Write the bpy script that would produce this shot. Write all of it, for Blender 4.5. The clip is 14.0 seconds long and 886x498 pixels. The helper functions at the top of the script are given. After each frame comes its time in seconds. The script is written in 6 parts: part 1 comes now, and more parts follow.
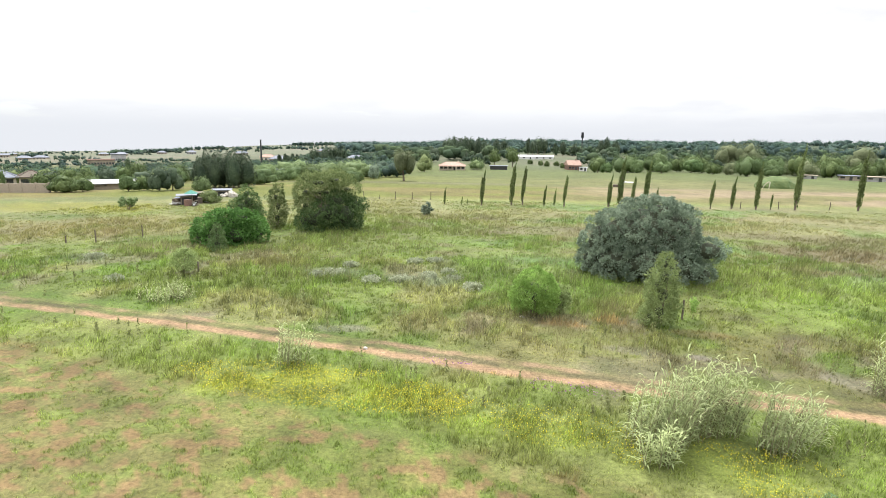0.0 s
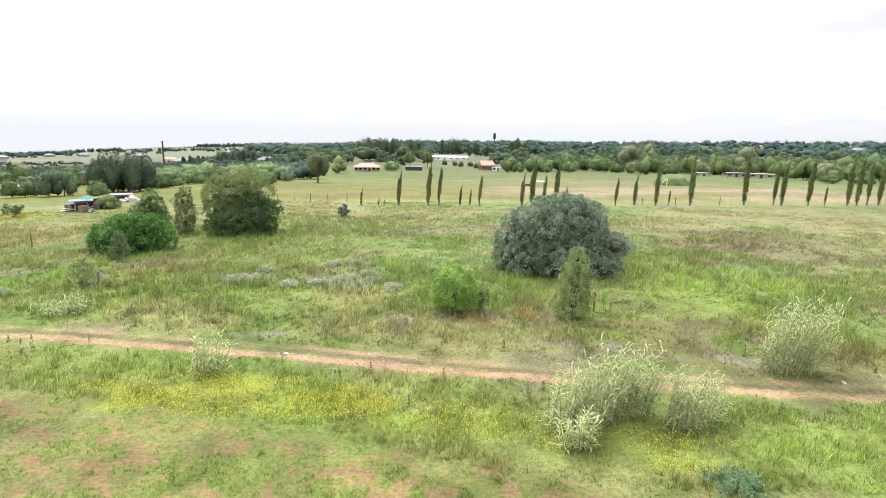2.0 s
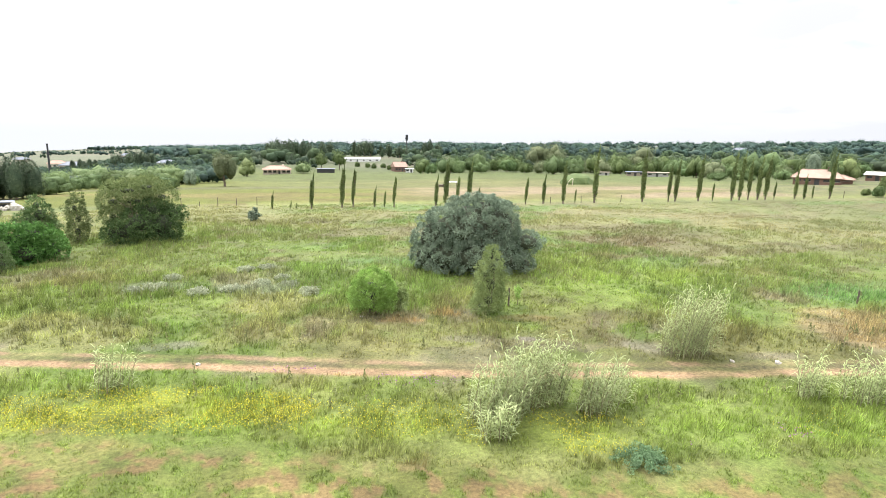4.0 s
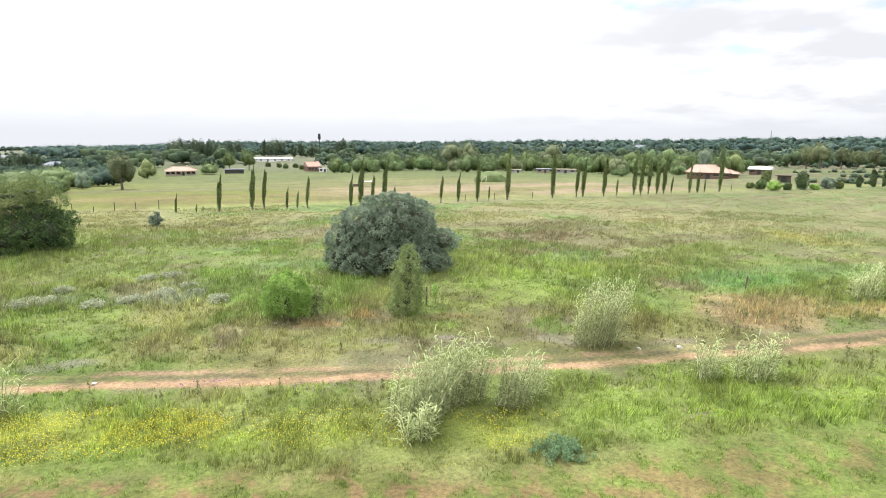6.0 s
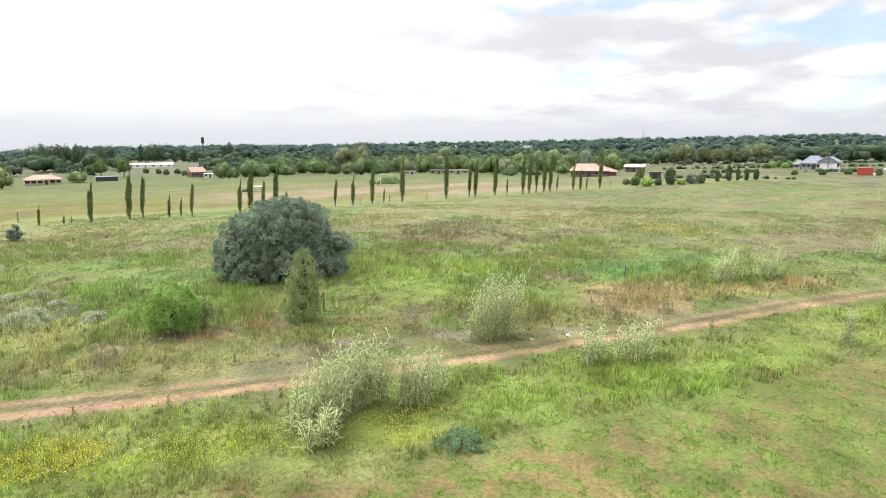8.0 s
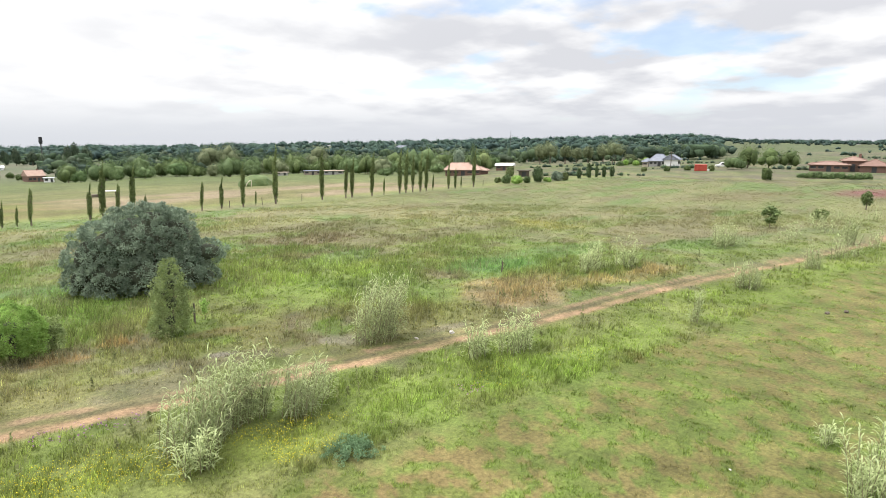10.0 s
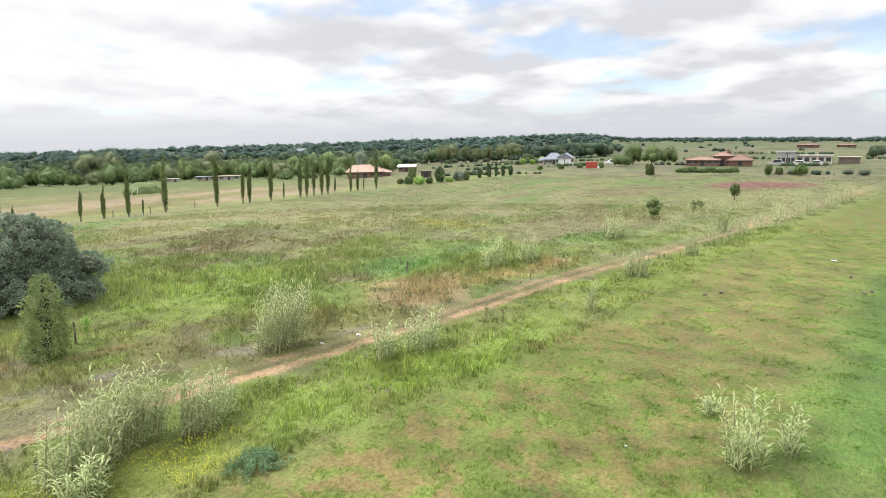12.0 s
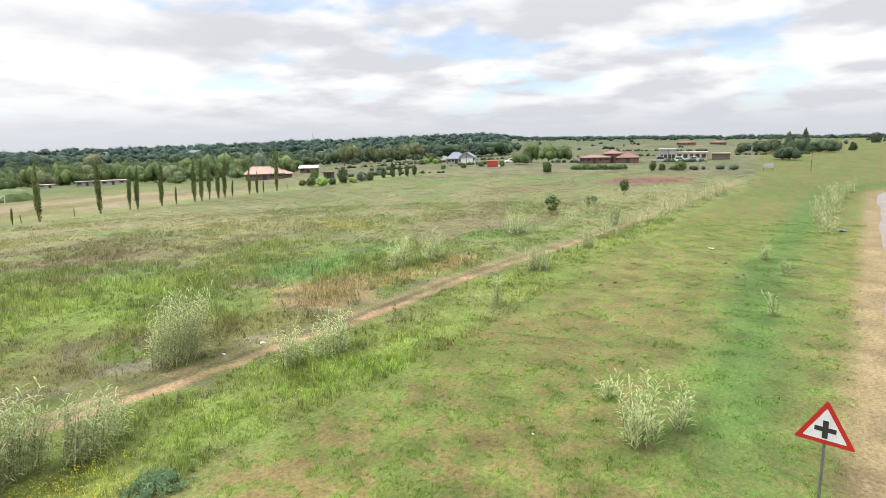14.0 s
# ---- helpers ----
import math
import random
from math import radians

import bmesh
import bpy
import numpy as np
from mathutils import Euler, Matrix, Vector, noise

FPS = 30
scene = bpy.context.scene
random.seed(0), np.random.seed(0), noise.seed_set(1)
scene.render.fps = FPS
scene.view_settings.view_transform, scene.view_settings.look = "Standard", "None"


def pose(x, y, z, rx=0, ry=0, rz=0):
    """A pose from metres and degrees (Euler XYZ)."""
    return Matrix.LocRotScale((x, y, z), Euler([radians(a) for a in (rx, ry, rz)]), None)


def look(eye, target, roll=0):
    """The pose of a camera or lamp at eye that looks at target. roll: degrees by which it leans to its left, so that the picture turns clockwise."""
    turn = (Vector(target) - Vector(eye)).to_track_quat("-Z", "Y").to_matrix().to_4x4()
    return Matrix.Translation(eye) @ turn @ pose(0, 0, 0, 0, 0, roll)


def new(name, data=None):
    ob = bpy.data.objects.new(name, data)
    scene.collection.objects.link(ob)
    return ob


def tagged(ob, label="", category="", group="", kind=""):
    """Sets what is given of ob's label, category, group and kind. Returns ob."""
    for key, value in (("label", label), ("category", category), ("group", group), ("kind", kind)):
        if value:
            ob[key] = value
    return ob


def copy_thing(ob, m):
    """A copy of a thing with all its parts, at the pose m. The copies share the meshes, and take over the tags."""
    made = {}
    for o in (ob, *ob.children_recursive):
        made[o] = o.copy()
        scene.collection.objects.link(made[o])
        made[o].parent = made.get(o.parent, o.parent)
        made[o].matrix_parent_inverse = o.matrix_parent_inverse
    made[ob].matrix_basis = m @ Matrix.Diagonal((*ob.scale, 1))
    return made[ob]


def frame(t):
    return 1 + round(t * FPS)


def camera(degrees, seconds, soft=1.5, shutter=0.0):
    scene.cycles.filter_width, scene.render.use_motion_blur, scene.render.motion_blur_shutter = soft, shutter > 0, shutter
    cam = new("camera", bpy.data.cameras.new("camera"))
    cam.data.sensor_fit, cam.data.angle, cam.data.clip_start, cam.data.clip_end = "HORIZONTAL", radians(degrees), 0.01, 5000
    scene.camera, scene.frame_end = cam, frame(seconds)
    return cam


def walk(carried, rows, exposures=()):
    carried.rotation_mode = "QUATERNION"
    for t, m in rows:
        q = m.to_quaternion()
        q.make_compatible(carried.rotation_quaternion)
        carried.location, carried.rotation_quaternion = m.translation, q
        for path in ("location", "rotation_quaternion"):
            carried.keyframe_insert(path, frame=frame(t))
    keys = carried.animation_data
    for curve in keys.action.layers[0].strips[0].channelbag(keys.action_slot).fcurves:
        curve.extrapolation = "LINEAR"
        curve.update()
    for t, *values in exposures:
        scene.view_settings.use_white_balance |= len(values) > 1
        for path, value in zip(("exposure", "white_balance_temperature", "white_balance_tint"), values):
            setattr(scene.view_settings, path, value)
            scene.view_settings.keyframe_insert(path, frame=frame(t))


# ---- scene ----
cam = camera(74.38, 14.0, 0.7)
PATH = [
    (0.0, pose(0.078, 0.218, 8.619, 78.907, -0.859, 3.859)),
    (0.5, pose(0.077, 0.191, 8.615, 78.950, -0.839, 2.150)),
    (1.0, pose(0.085, 0.130, 8.620, 78.999, -0.783, 0.152)),
    (1.5, pose(0.015, 0.113, 8.609, 79.049, -0.787, -2.125)),
    (2.0, pose(-0.049, 0.081, 8.613, 79.110, -0.797, -4.404)),
    (2.5, pose(-0.128, 0.011, 8.605, 79.182, -0.831, -6.350)),
    (3.0, pose(-0.151, -0.021, 8.589, 79.229, -0.737, -8.570)),
    (3.5, pose(-0.149, -0.134, 8.586, 79.322, -0.702, -10.715)),
    (6.0, pose(-0.024, 0.031, 8.626, 79.317, -0.439, -21.116)),
    (6.5, pose(0.001, 0.023, 8.610, 79.382, -0.314, -23.161)),
    (7.0, pose(-0.012, -0.047, 8.618, 79.484, -0.175, -25.992)),
    (7.5, pose(-0.024, -0.140, 8.612, 79.571, -0.080, -28.631)),
    (8.0, pose(-0.022, -0.171, 8.617, 79.557, 0.099, -31.396)),
    (10.5, pose(-0.033, 0.080, 8.640, 79.500, 0.357, -46.130)),
    (11.0, pose(0.092, 0.034, 8.652, 79.451, 0.714, -48.436)),
    (11.5, pose(0.145, -0.008, 8.610, 79.464, 0.880, -50.667)),
    (12.0, pose(0.055, -0.050, 8.561, 79.596, 0.928, -52.964)),
    (12.5, pose(-0.039, -0.078, 8.551, 79.667, 0.980, -55.349)),
    (13.0, pose(-0.048, -0.111, 8.551, 79.640, 1.069, -57.710)),
    (13.5, pose(0.036, -0.080, 8.535, 79.540, 1.179, -60.128)),
    (14.0, pose(0.094, -0.074, 8.561, 79.405, 1.307, -62.315)),
]
EXPOSURES = ((0.0, 1.54), (1.5, 1.61), (3.0, 1.75), (3.7, 1.76), (6.0, 1.60), (7.0, 1.52), (8.2, 1.46), (10.3, 1.36), (14.0, 1.34))
walk(cam, PATH, EXPOSURES)

# ---- light ----
SUN_BEARING, SUN_HEIGHT = -25.0, 58.0
world = bpy.data.worlds.new("cloudy_sky")
scene.world = world
world.use_nodes = True
wn, wl = world.node_tree.nodes, world.node_tree.links
wn.clear()


def wnode(kind, **values):
    n = wn.new(kind)
    for key, v in values.items():
        n.inputs[key].default_value = v
    return n


def wmath(op, a, b=None, clamp=False):
    n = wn.new("ShaderNodeMath")
    n.operation, n.use_clamp = op, clamp
    for i, v in enumerate((a, b)):
        if v is None:
            continue
        if isinstance(v, (int, float)):
            n.inputs[i].default_value = v
        else:
            wl.new(v, n.inputs[i])
    return n.outputs[0]


def wmix(fac, a, b):
    n = wn.new("ShaderNodeMix")
    n.data_type = "RGBA"
    for sock, v in ((n.inputs[0], fac), (n.inputs[6], a), (n.inputs[7], b)):
        if isinstance(v, (tuple, float, int)):
            sock.default_value = v
        else:
            wl.new(v, sock)
    return n.outputs[2]


sky = wn.new("ShaderNodeTexSky")
sky.sky_type, sky.sun_disc = "NISHITA", False
sky.sun_elevation, sky.sun_rotation = radians(SUN_HEIGHT), radians(SUN_BEARING)
sky.altitude, sky.dust_density = 1500, 1.5
skycol = wn.new("ShaderNodeVectorMath")
skycol.operation = "SCALE"
skycol.inputs["Scale"].default_value = 0.075
wl.new(sky.outputs[0], skycol.inputs[0])
coord = wn.new("ShaderNodeTexCoord")
sep = wn.new("ShaderNodeSeparateXYZ")
wl.new(coord.outputs["Generated"], sep.inputs[0])
up = wmath("MAXIMUM", sep.outputs[2], 0.0)
lift = wmath("ADD", up, 0.17)
flat = wn.new("ShaderNodeCombineXYZ")
wl.new(wmath("DIVIDE", sep.outputs[0], lift), flat.inputs[0])
wl.new(wmath("DIVIDE", sep.outputs[1], lift), flat.inputs[1])


def wnoise(scale, detail, rough, shift):
    mp = wnode("ShaderNodeMapping", Location=shift)
    wl.new(flat.outputs[0], mp.inputs[0])
    n = wnode("ShaderNodeTexNoise", Scale=scale, Detail=detail, Roughness=rough)
    wl.new(mp.outputs[0], n.inputs["Vector"])
    return n.outputs["Fac"]


def wramp(value, a, b):
    n = wn.new("ShaderNodeMapRange")
    n.interpolation_type = "SMOOTHSTEP"
    n.inputs[1].default_value, n.inputs[2].default_value = a, b
    wl.new(value, n.inputs[0])
    return n.outputs[0]


# clear gaps stand open low in the east-north-east; the north-west stays closed
aim = wn.new("ShaderNodeVectorMath")
aim.operation = "DOT_PRODUCT"
wl.new(coord.outputs["Generated"], aim.inputs[0])
aim.inputs[1].default_value = (math.sin(radians(65)) * math.cos(radians(20)), math.cos(radians(65)) * math.cos(radians(20)), math.sin(radians(20)))
opening = wmath("ADD", wmath("MULTIPLY", wramp(sep.outputs[0], 0.2, 0.95), 0.03), wmath("MULTIPLY", wramp(aim.outputs["Value"], 0.93, 0.995), 0.10))
gap = wmath("SUBTRACT", wnoise(1.5, 6.0, 0.5, (3.1, 1.7, 0.0)), opening)
cover = wmath("ADD", 0.36, wmath("MULTIPLY", wramp(gap, 0.30, 0.42), 0.64))
east = wramp(sep.outputs[0], 0.1, 0.9)
puffs = wmath("ADD", wmath("MULTIPLY", wnoise(1.9, 5.0, 0.46, (0.4, 5.2, 2.0)), 0.88), wmath("MULTIPLY", wnoise(5.0, 5.0, 0.55, (8.4, 1.2, 5.0)), 0.14))
shade = wramp(wmath("ADD", puffs, wmath("MULTIPLY", east, 0.09)), 0.47, 0.74)
cloud = wmix(wmath("MULTIPLY", shade, wmath("ADD", 0.4, wmath("MULTIPLY", east, 0.75)), True), (0.42, 0.42, 0.422, 1), (0.288, 0.292, 0.309, 1))
bright = wmath("ADD", 1.0, wmath("MULTIPLY", wramp(up, 0.15, 0.9), 2.1))
cloudlit = wn.new("ShaderNodeVectorMath")
cloudlit.operation = "SCALE"
wl.new(cloud, cloudlit.inputs[0])
wl.new(bright, cloudlit.inputs["Scale"])
mixed = wmix(cover, skycol.outputs[0], cloudlit.outputs[0])
low = wmix(wramp(sep.outputs[0], 0.35, 0.98), (0.285, 0.294, 0.312, 1), (0.268, 0.276, 0.296, 1))
horizon = wmix(wramp(up, 0.0, 0.09), low, mixed)
back = wn.new("ShaderNodeBackground")
wl.new(horizon, back.inputs[0])
wl.new(back.outputs[0], wn.new("ShaderNodeOutputWorld").inputs[0])

sun_data = bpy.data.lights.new("sun", "SUN")
sun_data.energy, sun_data.angle, sun_data.color = 1.5, radians(11), (1.0, 0.96, 0.9)
sun = new("sun", sun_data)
sb, se = radians(SUN_BEARING), radians(SUN_HEIGHT)
sun.matrix_world = look((60 * math.sin(sb) * math.cos(se), 60 * math.cos(sb) * math.cos(se), 60 * math.sin(se)), (0, 0, 0))

# ---- materials ----


def material(name, build):
    m = bpy.data.materials.new(name)
    m.use_nodes = True
    nt = m.node_tree
    nt.nodes.clear()
    out = nt.nodes.new("ShaderNodeOutputMaterial")
    nt.links.new(build(nt), out.inputs[0])
    return m


def link(nt, sock, v):
    if isinstance(v, (int, float)):
        sock.default_value = v
    elif isinstance(v, tuple):
        sock.default_value = (*v, 1) if len(v) == 3 and len(sock.default_value) == 4 else v
    else:
        nt.links.new(v, sock)


def node(nt, kind, **values):
    n = nt.nodes.new(kind)
    for key, v in values.items():
        link(nt, n.inputs[key], v)
    return n


def noise_at(nt, scale, detail=4.0, rough=0.55, stretch=(1, 1, 1), world_space=True):
    co = nt.nodes.new("ShaderNodeNewGeometry").outputs["Position"] if world_space else nt.nodes.new("ShaderNodeTexCoord").outputs["Object"]
    mp = node(nt, "ShaderNodeMapping", Vector=co, Scale=stretch)
    return node(nt, "ShaderNodeTexNoise", Vector=mp.outputs[0], Scale=scale, Detail=detail, Roughness=rough).outputs["Fac"]


def ranged(nt, v, a, b, lo, hi):
    n = nt.nodes.new("ShaderNodeMapRange")
    for i, q in enumerate((v, a, b, lo, hi)):
        link(nt, n.inputs[i], q)
    return n.outputs[0]


def mixed_col(nt, fac, a, b, mode="MIX"):
    n = nt.nodes.new("ShaderNodeMix")
    n.data_type, n.blend_type = "RGBA", mode
    for sock, v in ((n.inputs[0], fac), (n.inputs[6], a), (n.inputs[7], b)):
        link(nt, sock, v)
    return n.outputs[2]


def bumped(nt, height, strength, distance):
    return node(nt, "ShaderNodeBump", Height=height, Strength=strength, Distance=distance).outputs[0]


def scaled(nt, col, f):
    n = nt.nodes.new("ShaderNodeVectorMath")
    n.operation = "SCALE"
    link(nt, n.inputs[0], col)
    link(nt, n.inputs["Scale"], f)
    return n.outputs[0]


def surface(name, a, b, scale=2.0, rough=0.85, metal=0.0, bump=0.3, depth=0.01, stretch=(1, 1, 1), world_space=False):
    """A plain surface of two colours in large stains and fine grain."""
    def build(nt):
        big = noise_at(nt, scale, 5.0, 0.6, stretch, world_space)
        fine = noise_at(nt, scale * 14, 3.0, 0.6, stretch, world_space)
        col = mixed_col(nt, ranged(nt, big, 0.3, 0.7, 0, 1), a, b)
        col = scaled(nt, col, ranged(nt, fine, 0.25, 0.75, 0.82, 1.15))
        p = node(nt, "ShaderNodeBsdfPrincipled", Roughness=rough, Metallic=metal, Normal=bumped(nt, fine, bump, depth))
        link(nt, p.inputs["Base Color"], col)
        return p.outputs[0]
    return material(name, build)


def leafy(name, dark, light, through_light=0.25, rough=0.7, patch=0.5):
    dark, light = tuple(c * 1.8 for c in dark), tuple(c * 1.8 for c in light)
    """Leaves: colour varies from leaf to leaf, from tree to tree and in drifts through the crown."""
    def build(nt):
        geo = nt.nodes.new("ShaderNodeNewGeometry")
        per_tree = nt.nodes.new("ShaderNodeObjectInfo").outputs["Random"]
        drift = noise_at(nt, patch, 3.0)
        f = ranged(nt, geo.outputs["Random Per Island"], 0, 1, -0.38, 0.38)
        add = nt.nodes.new("ShaderNodeMath")
        add.operation = "ADD"
        link(nt, add.inputs[0], f)
        link(nt, add.inputs[1], ranged(nt, drift, 0.3, 0.7, 0.1, 0.9))
        col = mixed_col(nt, add.outputs[0], dark, light)
        col = scaled(nt, col, ranged(nt, per_tree, 0, 1, 0.85, 1.15))
        col = scaled(nt, col, ranged(nt, noise_at(nt, patch * 5.0, 5.0, 0.7), 0.3, 0.7, 0.66, 1.34))
        p = node(nt, "ShaderNodeBsdfPrincipled", Roughness=rough)
        p.inputs["Specular IOR Level"].default_value = 0.18
        link(nt, p.inputs["Base Color"], col)
        t = nt.nodes.new("ShaderNodeBsdfTranslucent")
        link(nt, t.inputs[0], col)
        return mix_shader(nt, through_light, p.outputs[0], t.outputs[0])
    return material(name, build)


def mix_shader(nt, fac, a, b):
    n = nt.nodes.new("ShaderNodeMixShader")
    link(nt, n.inputs[0], fac)
    nt.links.new(a, n.inputs[1])
    nt.links.new(b, n.inputs[2])
    return n.outputs[0]


def tinted(name, through_light, rough, relief, vary=(0.7, 1.35), mottle=0.0):
    """Grass and soil, coloured by the attribute 'tint' with grain of its own."""
    def build(nt):
        at = nt.nodes.new("ShaderNodeAttribute")
        at.attribute_name = "tint"
        if relief:
            fine = noise_at(nt, 7.0, 7.0, 0.75)
            coarse = noise_at(nt, 0.9, 4.0, 0.6)
            col = scaled(nt, at.outputs["Color"], ranged(nt, fine, 0.28, 0.72, 0.4, 1.6))
            col = scaled(nt, col, ranged(nt, coarse, 0.3, 0.7, 0.86, 1.14))
            p = node(nt, "ShaderNodeBsdfPrincipled", Roughness=rough, Normal=bumped(nt, fine, 0.7, 0.08))
            p.inputs["Specular IOR Level"].default_value = 0.2
            link(nt, p.inputs["Base Color"], col)
            return p.outputs[0]
        geo = nt.nodes.new("ShaderNodeNewGeometry")
        col = scaled(nt, at.outputs["Color"], ranged(nt, geo.outputs["Random Per Island"], 0, 1, *vary))
        if mottle:
            col = scaled(nt, col, ranged(nt, noise_at(nt, mottle, 5.0, 0.7), 0.3, 0.7, 0.72, 1.28))
        p = node(nt, "ShaderNodeBsdfPrincipled", Roughness=rough)
        p.inputs["Specular IOR Level"].default_value = 0.12
        link(nt, p.inputs["Base Color"], col)
        t = nt.nodes.new("ShaderNodeBsdfTranslucent")
        link(nt, t.inputs[0], col)
        return mix_shader(nt, through_light, p.outputs[0], t.outputs[0])
    return material(name, build)


SOIL = tinted("ground_soil_and_grass", 0.0, 0.95, True)
BLADE = tinted("grass_blades", 0.42, 0.7, False)
BLADE_SOFT = tinted("soft_grass_blades", 0.5, 0.8, False, (0.9, 1.12))
# twig colour darkened to hold the shade inside the crowns
TWIG_SHADE = surface("twigs_with_painted_shade", (0.026, 0.032, 0.018), (0.052, 0.060, 0.034), 4.0, 0.95)
BARK = surface("bark", (0.10, 0.075, 0.055), (0.17, 0.14, 0.11), 3.0, 0.95, bump=0.8, depth=0.03, stretch=(1, 1, 0.3))
LEAF_GREY = leafy("grey_green_leaves", (0.056, 0.078, 0.054), (0.146, 0.180, 0.130), 0.25, 0.85, 0.8)
LEAF_BRIGHT = leafy("bright_green_leaves", (0.092, 0.152, 0.034), (0.172, 0.252, 0.070), 0.42)
LEAF_YOUNG = leafy("young_tree_leaves", (0.088, 0.118, 0.040), (0.18, 0.22, 0.092), 0.35)
LEAF_OLIVE = leafy("olive_leaves", (0.050, 0.068, 0.024), (0.112, 0.136, 0.055), 0.3)
LEAF_TREE = leafy("tree_leaves", (0.03, 0.048, 0.016), (0.075, 0.10, 0.036), 0.25)
LEAF_VIVID = leafy("vivid_shrub_leaves", (0.034, 0.080, 0.018), (0.082, 0.162, 0.042), 0.3)
LEAF_POPLAR = leafy("poplar_leaves", (0.042, 0.058, 0.021), (0.098, 0.122, 0.044), 0.3)
LEAF_WILLOW = leafy("willow_leaves", (0.042, 0.066, 0.026), (0.08, 0.112, 0.045), 0.3)
LEAF_PALE = leafy("pale_willow_leaves", (0.062, 0.09, 0.036), (0.112, 0.148, 0.065), 0.3)
LEAF_DEEP = leafy("deep_green_leaves", (0.028, 0.050, 0.018), (0.068, 0.104, 0.038), 0.22)
LEAF_PINE = leafy("pine_needles", (0.018, 0.03, 0.018), (0.045, 0.062, 0.034), 0.1)
LEAF_CYPRESS = leafy("cypress_leaves", (0.026, 0.043, 0.019), (0.06, 0.085, 0.036), 0.1)
LEAF_GUM = leafy("gum_leaves", (0.05, 0.062, 0.03), (0.10, 0.115, 0.06), 0.25)
REED_LEAF = leafy("reed_leaves", (0.125, 0.152, 0.062), (0.245, 0.275, 0.142), 0.4, 0.6, 2.0)
REED_STEM = surface("reed_canes", (0.16, 0.15, 0.08), (0.22, 0.20, 0.11), 6.0, 0.7)
MEADOW_WEED = leafy("grey_meadow_weed", (0.13, 0.145, 0.095), (0.2, 0.215, 0.15), 0.35)
BLUE_WEED = leafy("blue_green_weed", (0.075, 0.125, 0.062), (0.13, 0.19, 0.105), 0.4)
FOREST = tinted("far_leaves", 0.3, 0.9, False, (0.9, 1.12), 0.7)

ROOF_BROWN = surface("brown_tiles", (0.17, 0.105, 0.08), (0.22, 0.14, 0.11), 0.6, 0.85, depth=0.03)
TEAL = surface("faded_teal_canvas", (0.03, 0.14, 0.11), (0.05, 0.19, 0.15), 2.0)
TILE = surface("terracotta_tiles", (0.27, 0.18, 0.14), (0.35, 0.245, 0.195), 0.6, 0.85, depth=0.03)
BRICK = surface("face_brick", (0.135, 0.08, 0.06), (0.18, 0.105, 0.082), 0.8)
PLASTER = surface("cream_plaster", (0.42, 0.36, 0.29), (0.52, 0.46, 0.38), 0.5)
WHITE = surface("white_paint", (0.60, 0.60, 0.60), (0.72, 0.72, 0.71), 0.5)
GREYWHITE = surface("dull_white_plaster", (0.27, 0.27, 0.265), (0.36, 0.355, 0.345), 0.4)
SLATE = surface("slate_grey_roof", (0.13, 0.145, 0.18), (0.20, 0.215, 0.25), 0.7)
ZINC = surface("galvanised_sheet", (0.42, 0.44, 0.47), (0.6, 0.61, 0.63), 0.6, 0.45, 0.3)
RUST = surface("red_painted_steel", (0.30, 0.03, 0.018), (0.38, 0.06, 0.035), 0.8, 0.6)
DARK = surface("dark_opening", (0.02, 0.022, 0.025), (0.035, 0.036, 0.04), 1.0, 0.4)
TIMBER = surface("weathered_timber", (0.07, 0.055, 0.04), (0.13, 0.105, 0.08), 5.0, stretch=(1, 1, 0.15))
TANWALL = surface("sandy_block_wall", (0.22, 0.185, 0.14), (0.31, 0.265, 0.205), 0.4)
STEEL = surface("galvanised_pole", (0.13, 0.13, 0.125), (0.22, 0.22, 0.215), 8.0, 0.5, 0.6, depth=0.002)
SIGN_RED = surface("sign_red", (0.29, 0.010, 0.009), (0.34, 0.016, 0.012), 3.0, 0.45, depth=0.001)
SIGN_WHITE = surface("sign_white", (0.44, 0.45, 0.47), (0.52, 0.53, 0.54), 3.0, 0.45, depth=0.001)
SIGN_BLACK = surface("sign_black", (0.012, 0.012, 0.012), (0.02, 0.02, 0.02), 3.0, 0.5, depth=0.001)
ASPHALT = surface("worn_pale_asphalt", (0.15, 0.135, 0.125), (0.20, 0.18, 0.165), 0.4, 0.9, world_space=True)
STONE = surface("pale_rubble", (0.30, 0.27, 0.23), (0.42, 0.40, 0.36), 4.0)
PAPER = surface("white_litter", (0.6, 0.6, 0.58), (0.75, 0.75, 0.74), 6.0)
BLUE_CAN = surface("blue_plastic", (0.10, 0.13, 0.22), (0.16, 0.2, 0.3), 4.0, 0.5)
GLASS_DARK = surface("window_glass", (0.03, 0.035, 0.04), (0.05, 0.055, 0.06), 1.0, 0.12)

# ---- the lie of the land ----
PATH_LINE = ((-90, -24.2, -14, -8.2, -3.2, 1.3, 5.4, 12.8, 18.9, 25.7, 31.3, 43.5, 56.5, 113, 200), (42, 27.5, 25.2, 23.75, 22.5, 21.1, 20.1, 18.6, 17.5, 16.5, 15.95, 13.6, 11.4, 2.8, -10))
MOWN_LINE = ((-90, -19, -10.5, -6.3, -3.2, -0.6, 2.2, 7.1, 9.8, 13, 18, 22.5, 31, 45, 80, 110), (40, 21.2, 18.5, 17.3, 16.4, 15.0, 13.7, 12.5, 12.3, 11.8, 10.8, 10.1, 9.5, 8.3, 4.2, -1))
